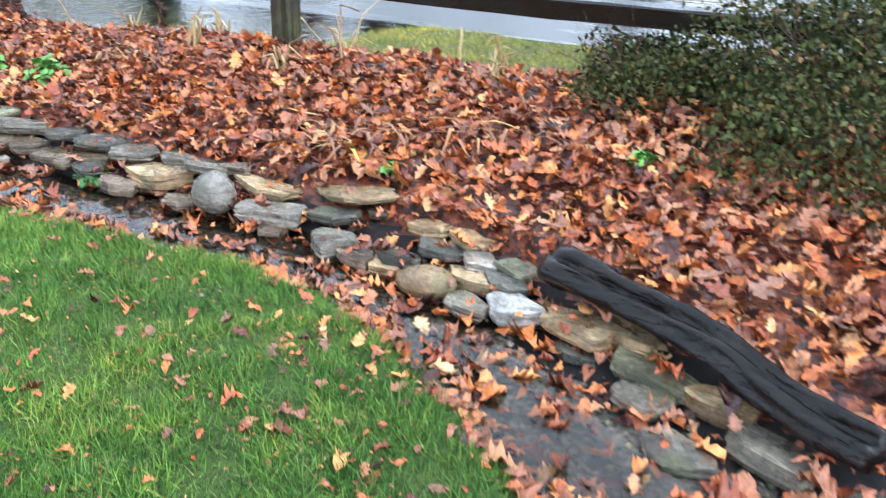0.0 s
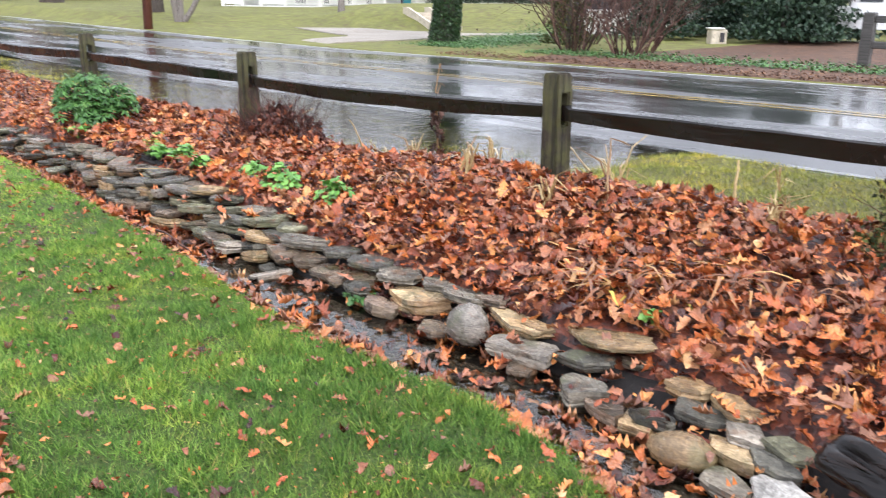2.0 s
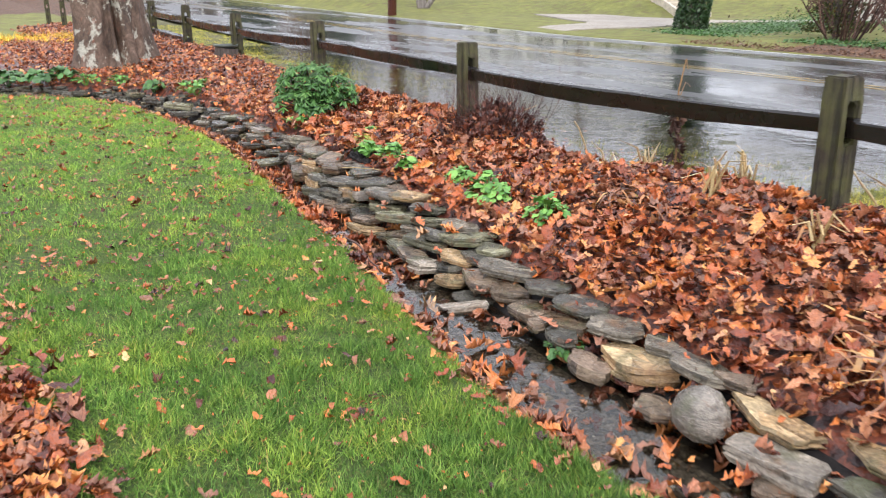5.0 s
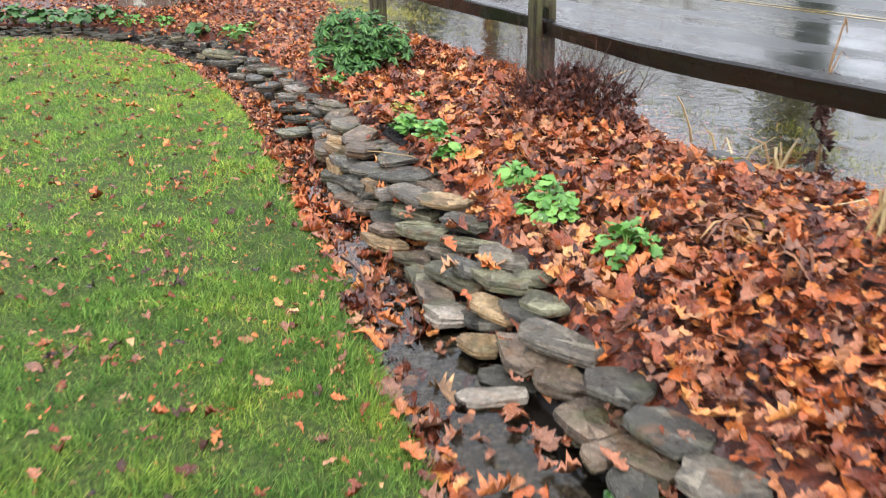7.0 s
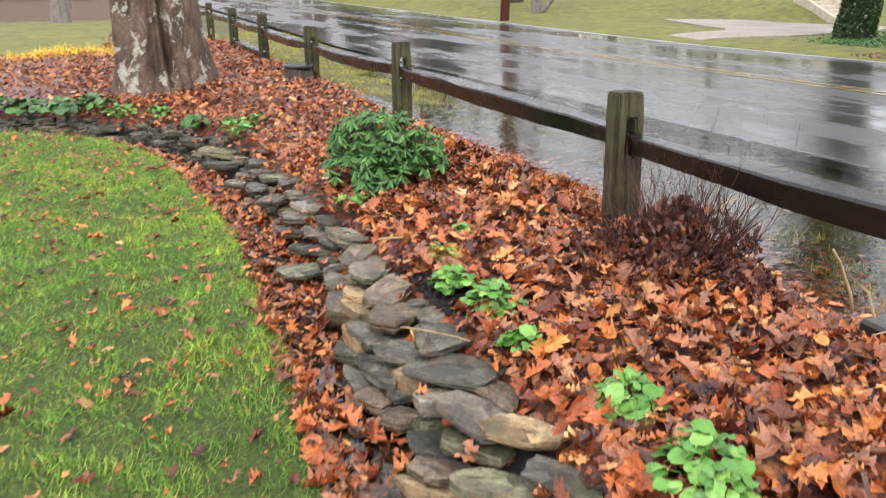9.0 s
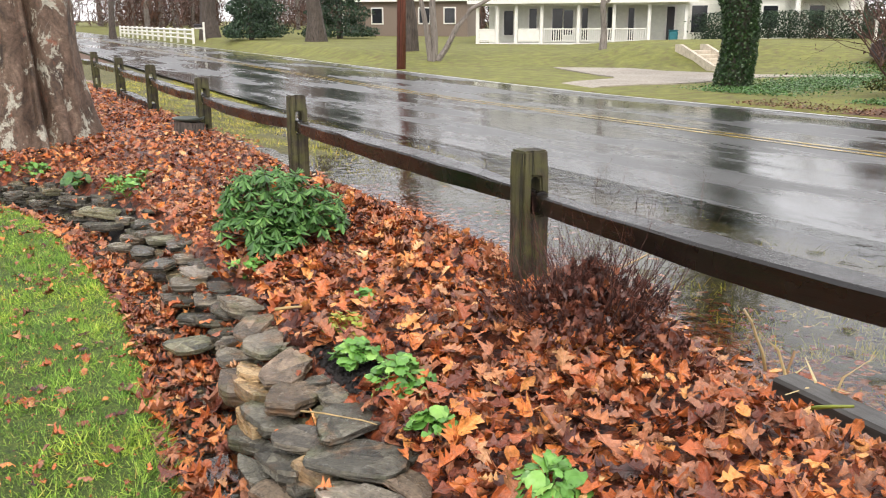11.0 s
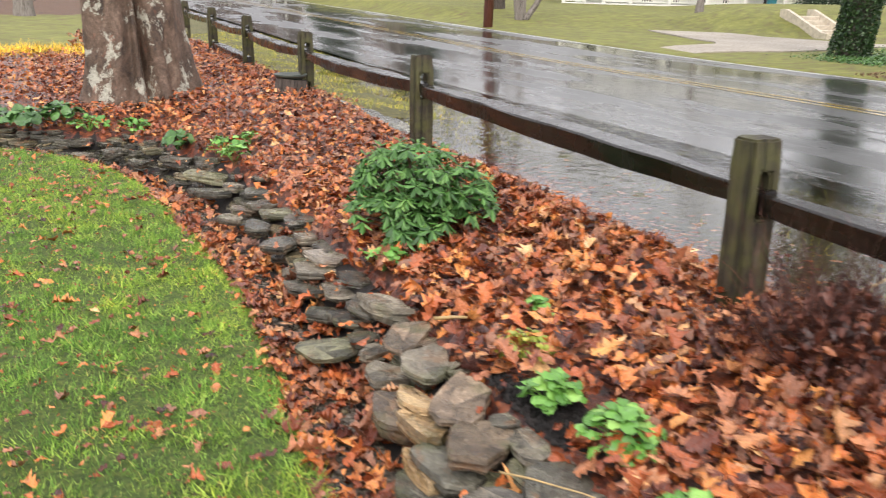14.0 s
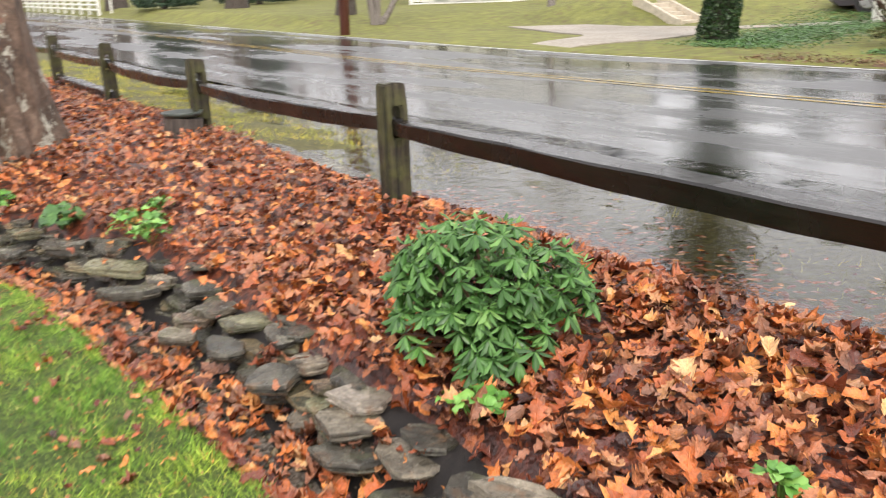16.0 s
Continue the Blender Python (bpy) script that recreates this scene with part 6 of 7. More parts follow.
def woods():
    """A belt of bare far woods closing the view."""
    r1 = random.Random(77)
    r2 = np.random.default_rng(78)
    bm = bmesh.new()
    spots = []
    for k in range(230):
        a = radians(r1.uniform(42, 175))
        d = r1.uniform(95, 150)
        x, y = d * math.cos(a), 10 + d * math.sin(a)
        if k % 3 == 0:
            x, y = r1.uniform(-40, 70), r1.uniform(152, 190)
        elif abs(x - 7) < 8:
            x += 17
        h = r1.uniform(11, 19)
        z = lie(x, y)
        spots.append((x, y, z, h))
        tube(bm, [(x, y, z - 0.5), (x + r1.uniform(-0.6, 0.6), y, z + h)], [r1.uniform(0.2, 0.4), 0.06], 5, cap=False)
    me = bpy.data.meshes.new("far_woods")
    bm.to_mesh(me)
    bm.free()
    me.materials.append(M_GREYBARK)
    ob = tagged(new("far_woods", me), "belt of bare grey-brown woodland far beyond the houses", "woods", kind="stuff")
    n = 120000
    s = np.array(spots)[r2.integers(0, len(spots), n)]
    h = r2.random(n) ** 1.1
    pos = s[:, :3] + np.stack([r2.normal(0, 2.6, n) * (0.4 + h), r2.normal(0, 2.6, n) * (0.4 + h), h * s[:, 3]], -1)
    tw = (np.array([(-0.03, 0, 0), (0.03, 0, 0), (0.0, 0.25, 1.0)]), np.array([(0, 1, 2)]))
    v, f = scatter([tw], np.zeros(n, int), pos, turns(r2.uniform(0, 6.283, n), r2.normal(0, 0.7, n), r2.normal(0, 0.7, n)), r2.uniform(1.0, 2.8, n))
    o = new("twigs", mesh_arrays("twigs", v, f, M_TWIG))
    o.parent = ob
    o["kind"] = "stuff"


woods()


def drive():
    """Pale gravel drive fanning out from the road, with a spur up the lawn."""
    edges = [(10.8, 14.0, 10.8, 15.7), (11.9, 13.9, 12.3, 15.6), (13.0, 13.6, 13.9, 15.9), (13.9, 13.45, 14.4, 16.5), (15.0, 13.6, 14.6, 17.6), (16.1, 13.85, 15.8, 21.4), (16.5, 13.9, 16.5, 20.9),
             (17.2, 14.1, 17.6, 19.6), (17.8, 14.3, 18.2, 17.8), (18.2, 14.4, 18.8, 16.1), (19.0, 14.2, 19.2, 15.3), (19.6, 13.9, 20.3, 14.5), (23.0, 11.6, 23.4, 12.4)]
    bm, rows = bmesh.new(), []
    for ax, ay, bx, by in edges:
        across = [(ax + (bx - ax) * i / 8, ay + (by - ay) * i / 8) for i in range(9)]
        rows.append([bm.verts.new((x, y, lie(x, y) + 0.03)) for x, y in across])
    for p, q in zip(rows, rows[1:]):
        for i in range(8):
            bm.faces.new((p[i], q[i], q[i + 1], p[i + 1]))
    rim = bmesh.ops.extrude_edge_only(bm, edges=[e for e in bm.edges if e.is_boundary])["geom"]
    for v in rim:
        if isinstance(v, bmesh.types.BMVert):
            v.co.z -= 0.25
    return tagged(part("driveway", bm, M_DRIVE), "pale gravel driveway meeting the road", "driveway", kind="structure")


drive()


def garden_steps():
    t = thing("garden_steps", (0, 0, 0), 0, "tan concrete garden steps with sloping cheek walls", "steps")
    t.matrix_world = Matrix.Translation((20.0, 17.45, lie(20.0, 17.45) - 0.02)) @ Matrix.Rotation(radians(-9), 4, "Z")
    for k in range(5):
        part("step", boxed((-0.46, 0.36 * k, 0), (0.46, 0.36 * k + 0.4, 0.135 * (k + 1)), 0.01), M_CONC, t)
    for s in (-1, 1):
        bm = bmesh.new()
        v = [bm.verts.new((s * 0.46 + dx, y, z)) for dx in (0.0, s * 0.12) for (y, z) in ((-0.3, -0.1), (-0.3, 0.2), (-0.05, 0.22), (1.8, 0.88), (2.1, 0.88), (2.1, -0.1))]
        bm.faces.new(v[:6])
        bm.faces.new(v[6:])
        for i in range(6):
            j = (i + 1) % 6
            bm.faces.new((v[i], v[j], v[6 + j], v[6 + i]))
        part("cheek_wall", bm, M_CONC, t)


garden_steps()


def ground_cover(name, n, spot, size, mat, label, seed, kind="stuff"):
    r1 = np.random.default_rng(seed)
    x, y = spot(r1, n)
    z = land(x, y) + r1.random(n) * size * 1.1
    pv = np.array([(0, -0.5, 0), (0.38, -0.1, 0.06), (-0.38, -0.1, 0.06), (0.26, 0.25, 0.05), (-0.28, 0.22, 0.03), (0, 0.5, -0.06)])
    pf = np.array([(0, 1, 2), (2, 1, 3), (2, 3, 4), (4, 3, 5)])
    v, f = scatter([(pv, pf)], np.zeros(n, int), np.stack([x, y, z], -1), turns(r1.uniform(0, 6.283, n), r1.normal(0, 0.5, n), r1.normal(0, 0.5, n)), size * r1.uniform(0.6, 1.3, n))
    return tagged(new(name, mesh_arrays(name, v, f, mat)), label, "ground cover", kind=kind)


def drive_bed(r, n):
    """Places in the ivy bed that runs beside the drive."""
    x = r.uniform(12.7, 24, n)
    return x, 10.6 + 0.28 * (x - 13) + r.normal(0, 0.75 + 0.04 * (x - 13), n)


ground_cover("ivy_bed", 16000, drive_bed,
             0.05, M_DARKWEED, "low bed of green ivy beside the drive", 41)
ground_cover("ivy_bed", 9000, lambda r, n: (12.5 + np.abs(r.normal(0, 1.0, n)), r.uniform(-9, 7.5, n)), 0.055, M_DARKWEED, "low green ground cover along the far verge", 42)
ground_cover("verge_leaves", 6000, lambda r, n: (11.0 + np.abs(r.normal(0, 0.6, n)), r.uniform(-12, 9, n)), 0.045, M_MULCHLEAF, "fallen leaves along the far road edge", 43)


def thicket(x, y, seed, tall, wide, label, leaves=True):
    """A bare, tangled roadside bush with a few dead leaves."""
    r1 = random.Random(seed)
    t = thing("bush", (x, y, lie(x, y)), 0, label, "bush")
    bm = bmesh.new()
    for k in range(20):
        a = r1.uniform(0, 6.283)
        branchy(bm, (0.3 * math.cos(a), 0.3 * math.sin(a), -0.05), (math.cos(a) * wide * 0.5, math.sin(a) * wide * 0.5, tall * 0.55), tall * 0.55, 0.026, 3, r1, 4, 0.8, 0.05)
    part("branch_tangle", bm, M_BRUSH, t)["kind"] = "stuff"
    if leaves:
        r2 = np.random.default_rng(seed)
        v, f = clumps(420, lambda r: (r.normal(0, wide * 0.42), r.normal(0, wide * 0.42), tall * (0.1 + 0.85 * r.random())), 0.07, r2)
        o = new("dead_leaves", mesh_arrays("dead_leaves", v, f, M_BRUSH))
        o.parent, o["kind"] = t, "stuff"


for k, (x, y, h, w) in enumerate(((13.9, 6.9, 3.4, 1.9), (14.9, 5.6, 3.0, 1.5), (13.4, 5.1, 2.2, 1.3), (15.6, 8.0, 3.6, 1.7), (17.2, 8.9, 2.6, 1.6))):
    thicket(x, y, 60 + k, h, w, "tangled brown bush by the far verge")
conifer(14.6, 7.6, 15, 2.6, 0.75, "dense dark bush among the brush", 1500, M_HEDGE, 0.16)


def garden_wall():
    """Low white wall with a coping, behind the brush."""
    t = thing("garden_wall", (22.3, 12.6, lie(22, 12.5)), -40, "low white-painted garden wall behind roadside brush", "wall")
    part("wall", boxed((0, 0, -0.2), (4.4, 0.3, 0.8), 0.01), M_SIDING, t)
    part("coping", boxed((-0.05, -0.05, 0.8), (4.45, 0.35, 0.88), 0.015), M_WHITE, t)


garden_wall()


def gate_pier(x, y):
    t = thing("gate_pier", (x, y, lie(x, y)), -40, "pale stucco gate pier with a dark box", "pier")
    t.matrix_world = t.matrix_world @ Matrix.Scale(0.75, 4)
    part("pier", boxed((-0.34, -0.25, -0.1), (0.32, 0.25, 0.56), 0.03), M_CONC, t)
    part("cap", boxed((-0.38, -0.3, 0.56), (0.2, 0.3, 0.63), 0.02), M_WHITE, t)
    part("box", boxed((0.02, -0.3, 0.08), (0.2, -0.25, 0.44), 0.01), M_DARKDOOR, t)


gate_pier(20.6, 6.5)
conifer(22.6, 5.3, 57, 5.5, 1.7, "tall dark-green evergreen behind the gate pier", 2600, M_CONIFER, 0.4)
conifer(21.8, 9.2, 58, 5.0, 1.5, "dark-green evergreen behind the tangled brush", 2400, M_CONIFER, 0.4)
conifer(24.0, 5.2, 55, 3.4, 1.9, "dense dark-green evergreen behind the gate pier", 2600, M_CONIFER, 0.4)
conifer(25.5, 8.3, 56, 3.2, 1.8, "dense dark-green evergreen behind the brush", 2400, M_CONIFER, 0.4)


def rail_fence_far():
    t = thing("fence", (0, 0, 0), 0, "dark old rail fence before the parked truck", "fence")
    for k in range(5):
        x, y = 14.6 - 0.1 * k, 0.2 - 2.6 * k
        part("post", boxed((x - 0.11, y - 0.11, lie(x, y) - 0.1), (x + 0.11, y + 0.11, lie(x, y) + 1.05), 0.02), M_TIMBER, t)
        for z in (0.42, 0.92):
            part("rail", boxed((x - 0.06, y - 2.5, lie(x, y) + z - 0.07), (x + 0.04, y - 0.11, lie(x, y) + z + 0.07), 0.015), M_TIMBER, t)


rail_fence_far()


def car(name, place, turn, label, paint, side_line, glass_line, length, width, wheels, wheel_r, lights):
    """A vehicle: body lofted from its side line, glass, wheels and lights; nose along +y."""
    t = thing(name, place, turn, label, "car")
    bm = bmesh.new()
    rows = []
    for k, (w, inset) in enumerate(((-1, 0.06), (-0.93, 0.0), (0.93, 0.0), (1, 0.06))):
        row = []
        for (y, z) in side_line:
            tum = 1 - 0.16 * max(0.0, z - 1.0)
            row.append(bm.verts.new((w * width / 2 * tum, y * (1 - inset * 0.2), z - inset * 0.3 * (z > 0.6))))
        rows.append(row)
    m = len(side_line)
    for a, b in zip(rows, rows[1:]):
        for j in range(m):
            bm.faces.new((a[j], a[(j + 1) % m], b[(j + 1) % m], b[j]))
    bm.faces.new(rows[0][::-1])
    bm.faces.new(rows[-1])
    part("body", bm, paint, t)
    for gl in glass_line:
        for s in (-1, 1):
            bm = bmesh.new()
            f = bm.faces.new([bm.verts.new((s * (width / 2 * (1 - 0.16 * max(0, z - 1.0)) + 0.006), y, z)) for y, z in gl])
            g = bmesh.ops.extrude_face_region(bm, geom=[f])
            bmesh.ops.translate(bm, vec=(s * 0.012, 0, 0), verts=[v for v in g["geom"] if isinstance(v, bmesh.types.BMVert)])
            part("side_window", bm, M_GLASS, t)
    for y in wheels:
        for s in (-1, 1):
            wx = s * (width / 2 - 0.09)
            bm = bmesh.new()
            tube(bm, [(wx - 0.12, y, wheel_r), (wx + 0.125 * 1, y, wheel_r)], [wheel_r, wheel_r], 20)
            tyre = part("wheel", bm, M_TYRE, t)
            bm = bmesh.new()
            tube(bm, [(wx + s * 0.125, y, wheel_r), (wx + s * 0.145, y, wheel_r)], [wheel_r * 0.66, wheel_r * 0.58], 14)
            part("rim", bm, M_RIM, tyre)
            bm = bmesh.new()
            tube(bm, [(wx - 0.02 * s, y, wheel_r + 0.02), (wx + s * 0.105, y, wheel_r + 0.02)], [wheel_r * 1.16, wheel_r * 1.16], 18)
            part("wheel_arch", bm, M_DARKDOOR, t)
    for nm, a, b, mat in lights:
        part(nm, boxed(a, b, 0.02), mat, t)
    return t


SUV_LINE = [(-2.3, 0.35), (-2.36, 0.62), (-2.33, 1.0), (-2.18, 1.2), (-1.95, 1.62), (-1.7, 1.68), (0.2, 1.69), (0.7, 1.58), (1.35, 1.1), (2.15, 0.98), (2.36, 0.8), (2.38, 0.4), (2.2, 0.26), (-2.1, 0.28)]
SUV_GLASS = [[(-1.9, 1.12), (-1.75, 1.52), (-0.6, 1.58), (-0.6, 1.1)], [(-0.52, 1.1), (-0.52, 1.58), (0.35, 1.56), (1.05, 1.12)]]
car("suv", (8.7, 118, float(road_rise(118)) + 0.045), 0, "silver SUV driving away on the wet road", M_CARPAINT, SUV_LINE, SUV_GLASS, 4.75, 1.9, (-1.42, 1.4), 0.36,
    [("rear_window", (-0.68, -2.13, 1.2), (0.68, -2.06, 1.52), M_GLASS), ("tail_light", (-0.92, -2.37, 0.98), (-0.5, -2.3, 1.1), M_TAIL), ("tail_light", (0.5, -2.37, 0.98), (0.92, -2.3, 1.1), M_TAIL),
     ("bumper", (-0.85, -2.4, 0.34), (0.85, -2.33, 0.6), M_RIM), ("number_plate", (-0.26, -2.385, 0.8), (0.26, -2.36, 0.92), M_WHITE)])
TRUCK_LINE = [(-2.8, 0.5), (-2.85, 0.95), (-2.8, 1.12), (-0.75, 1.12), (-0.62, 1.75), (-0.4, 1.85), (0.75, 1.85), (1.35, 1.22), (2.6, 1.12), (2.8, 0.9), (2.8, 0.5), (2.5, 0.42), (-2.6, 0.44)]
TRUCK_GLASS = [[(-0.5, 1.25), (-0.42, 1.72), (0.15, 1.74), (0.15, 1.25)], [(0.25, 1.25), (0.25, 1.74), (0.68, 1.74), (1.1, 1.25)]]
car("pickup_truck", (25.5, 3.7, lie(25.5, 3.7)), 200, "white pickup truck parked beyond a rail fence", M_WHITECAR, TRUCK_LINE, TRUCK_GLASS, 5.7, 1.95, (-1.75, 1.85), 0.4,
    [("bumper", (-0.95, -2.92, 0.5), (0.95, -2.84, 0.7), M_RIM), ("headlight", (-0.9, 2.77, 0.8), (-0.6, 2.83, 0.98), M_WHITE), ("headlight", (0.6, 2.77, 0.8), (0.9, 2.83, 0.98), M_WHITE)])
car("sedan", (25.5, 13.2, lie(25.5, 13.2)), 35, "dark sedan parked behind roadside brush", M_DARKDOOR, [(y, z * 0.86) for y, z in SUV_LINE], [[(y, z * 0.86) for y, z in g] for g in SUV_GLASS], 4.5, 1.8, (-1.42, 1.4), 0.32,
    [("rear_window", (-0.62, -2.13, 1.02), (0.62, -2.05, 1.3), M_GLASS), ("tail_light", (-0.88, -2.38, 0.78), (-0.5, -2.3, 0.94), M_TAIL), ("tail_light", (0.5, -2.38, 0.78), (0.88, -2.3, 0.94), M_TAIL)])


def white_fence():
    t = thing("fence", (0, 0, 0), 0, "white-painted three-rail fence by the far road bend", "fence")
    pts = [(11.25 - 0.01 * k, 56.8 + 2.45 * k) for k in range(14)]
    for x, y in pts:
        z = lie(x, y)
        part("post", boxed((x - 0.08, y - 0.08, z - 0.1), (x + 0.08, y + 0.08, z + 1.05), 0.015), M_WHITE, t)
    for (x0, y0), (x1, y1) in zip(pts, pts[1:]):
        for h in (0.35, 0.65, 0.92):
            bm = bmesh.new()
            tube(bm, [(x0, y0, lie(x0, y0) + h), (x1, y1, lie(x1, y1) + h)], [0.065, 0.065], 4)
            part("rail", bm, M_WHITE, t)


white_fence()


def mailbox(x, y):
    t = thing("mailbox", (x, y, lie(x, y)), 0, "black mailbox on a white bracketed post", "mailbox")
    part("post", boxed((-0.06, -0.06, -0.1), (0.06, 0.06, 1.3), 0.01), M_WHITE, t)
    part("arm", boxed((-0.6, -0.05, 0.85), (0.0, 0.05, 0.95), 0.01), M_WHITE, t)
    part("box", boxed((-0.62, -0.1, 0.95), (-0.1, 0.1, 1.18), 0.05), M_DARKDOOR, t)


mailbox(11.7, 55.5)


def shingle_house(x, y):
    t = thing("house", (x, y, lie(x, y) - 0.1), -38, "brown shingled house with white trim among trees", "house")
    part("wall", boxed((-5, 0, 0), (5, 6, 2.9)), M_BROWNSHINGLE, t)
    bm = bmesh.new()
    v = [bm.verts.new(c) for c in ((-5.3, -0.3, 2.85), (5.3, -0.3, 2.85), (5.3, 6.3, 2.85), (-5.3, 6.3, 2.85), (-5.3, 3, 5.2), (5.3, 3, 5.2))]
    for f in ((0, 1, 5, 4), (2, 3, 4, 5), (0, 4, 3), (1, 2, 5), (0, 3, 2, 1)):
        bm.faces.new([v[i] for i in f])
    part("roof", bm, M_ROOF, t)
    part("corner_board", boxed((-5.06, -0.05, 0), (-4.9, 0.1, 2.9)), M_WHITE, t)
    part("fascia", boxed((-5.3, -0.36, 2.72), (5.3, -0.3, 2.88)), M_WHITE, t)
    for wx in (-2.2, 1.6, 3.6):
        w = part("window", boxed((wx - 0.5, -0.06, 1.0), (wx + 0.5, -0.01, 2.3), 0.01), M_WHITE, t)
        part("pane", boxed((wx - 0.4, -0.08, 1.1), (wx + 0.4, -0.055, 2.2)), M_GLASS, w)


shingle_house(28.0, 58.0)


def porch_hedge():
    r1 = np.random.default_rng(8)
    for k in range(9):
        u = k / 8
        x, y = 31.0 + 5.3 * u, 29.0 - 5.6 * u
        t = thing("shrub", (x, y, lie(x, y)), 0, "clipped dark-green foundation shrub below the house wing", "shrub", "foundation shrubs")
        v, f = clumps(1500, lambda r: (r.normal(0, 0.34), r.normal(0, 0.34), 0.05 + 1.3 * r.random() ** 1.2), 0.11, r1)
        o = new("foliage", mesh_arrays("foliage", v, f, M_CONIFER))
        o.parent = t
        bm = bmesh.new()
        tube(bm, [(0, 0, -0.1), (0.03, 0, 0.9)], [0.05, 0.02], 6)
        part("stem", bm, M_DARKBARK, t)


porch_hedge()


def stair_rail():
    t = thing("railing", (0, 0, 0), 0, "white side stair railing going down the bank", "railing")
    for k in range(12):
        x, y = 35.2 + 0.32 * k, 22.6 - 0.45 * k
        z = lie(x, y)
        part("picket", boxed((x - 0.05, y - 0.05, z - 0.1), (x + 0.05, y + 0.05, z + 0.95), 0.01), M_WHITE, t)
    bm = bmesh.new()
    tube(bm, [(35.2, 22.6, lie(35.2, 22.6) + 0.98), (38.7, 17.65, lie(38.7, 17.65) + 0.98)], [0.06, 0.06], 4)
    part("handrail", bm, M_WHITE, t)


stair_rail()

# ---- smaller things near the fence ----


def stump(x, y):
    t = thing("stump", (x, y, lie(x, y)), 0, "low dark tree stump carrying a shallow greenish dish", "stump")
    bm = bmesh.new()
    tube(bm, [(0, 0, -0.05), (0, 0, 0.06), (0.01, 0, 0.15)], [0.19, 0.155, 0.145], 14, wob=0.07, seed=3)
    part("wood", bm, M_DARKBARK, t)
    bm = bmesh.new()
    n = 20
    rings = [[bm.verts.new((r * math.cos(6.2832 * j / n), r * math.sin(6.2832 * j / n), z)) for j in range(n)] for r, z in ((0.1, 0.15), (0.15, 0.17), (0.165, 0.2), (0.15, 0.2), (0.12, 0.175))]
    for a, b in zip(rings, rings[1:]):
        for j in range(n):
            bm.faces.new((a[j], a[(j + 1) % n], b[(j + 1) % n], b[j]))
    bm.faces.new(rings[-1])
    part("dish", bm, M_DISH, t, smooth=True)


stump(-0.1, 6.05)


def timber(a, b, label):
    a, b = Vector(a), Vector(b)
    d = (b - a)
    t = part("edging_timber", boxed((-0.06, 0, -0.08), (0.06, d.length, 0.05), 0.012), M_TIMBER)
    t.matrix_world = Matrix.Translation(a) @ Matrix.Rotation(math.atan2(-d.x, d.y), 4, "Z")
    tagged(t, label, "timber")


timber((0.46, -1.85, 0.105), (0.52, -1.0, 0.105), "dark wet edging timber half under leaves")


def grass_tuft(x, y, seed, n, tall, label, mat=M_STRAW):
    """Bent dead stalks from one base."""
    r1 = random.Random(seed)
    t = thing("dead_grass", (x, y, lie(x, y) + 0.02), 0, label, "dead grass")
    for _ in range(n):
        bm = bmesh.new()
        a, h = r1.uniform(0, 6.283), tall * r1.uniform(0.5, 1.1)
        o = r1.uniform(0.2, 0.9) * h
        kx, ky = math.cos(a), math.sin(a)
        tube(bm, [(r1.uniform(-0.04, 0.04), r1.uniform(-0.04, 0.04), -0.02), (kx * o * 0.4, ky * o * 0.4, h * 0.7), (kx * o, ky * o, h * r1.uniform(0.4, 1.0))], [0.007, 0.006, 0.003], 4, squash=0.5)
        part("stalk", bm, mat, t)


for k, (x, y, n, h) in enumerate(((0.42, -3.25, 10, 0.38), (0.55, -1.15, 6, 0.25), (0.1, -1.9, 9, 0.26), (0.3, -2.4, 9, 0.28), (-0.15, -2.6, 10, 0.25), (-0.3, -3.3, 10, 0.22), (0.3, -4.3, 7, 0.2), (-0.1, -4.4, 12, 0.2), (0.5, -2.0, 6, 0.22), (0.62, -0.95, 5, 0.3), (1.9, -3.6, 6, 0.22))):
    grass_tuft(x, y, 80 + k, n, h, "bent straw-coloured dead stalks among wet leaves")


def strap_clump(x, y, seed, n, long, label, mat):
    """Collapsed strap-shaped leaves arching out of one crown."""
    r1 = random.Random(seed)
    t = thing("dead_daylily", (x, y, lie(x, y) + 0.02), 0, label, "dead plant")
    for _ in range(n):
        a, l, w, up = r1.uniform(0, 6.283), long * r1.uniform(0.45, 1.1), r1.uniform(0.005, 0.01), r1.uniform(0.08, 0.5)
        kx, ky, bm, rows = math.cos(a), math.sin(a), bmesh.new(), []
        bx, by, bend = r1.gauss(0, 0.09), r1.gauss(0, 0.12), r1.uniform(-0.9, 0.9)
        for i in range(7):
            g = i / 6
            d, z = l * g * (0.95 - 0.2 * up), l * up * (1.9 * g - 2.1 * g * g) * 0.9
            ww = w * (1 - g ** 3) + 0.001
            row = []
            for q, dz in ((-1, 0.0), (0, -0.35 * ww), (1, 0.0)):
                sx, sy = kx - ky * bend * g, ky + kx * bend * g
                row.append(bm.verts.new((bx + sx * d - ky * q * ww, by + sy * d + kx * q * ww, max(0.0, z) + 0.01 + dz + 0.012 * math.sin(g * 7 + a))))
            rows.append(row)
        for p, q in zip(rows, rows[1:]):
            for j in range(2):
                bm.faces.new((p[j], p[j + 1], q[j + 1], q[j]))
        part("leaf", bm, mat, t, smooth=True)


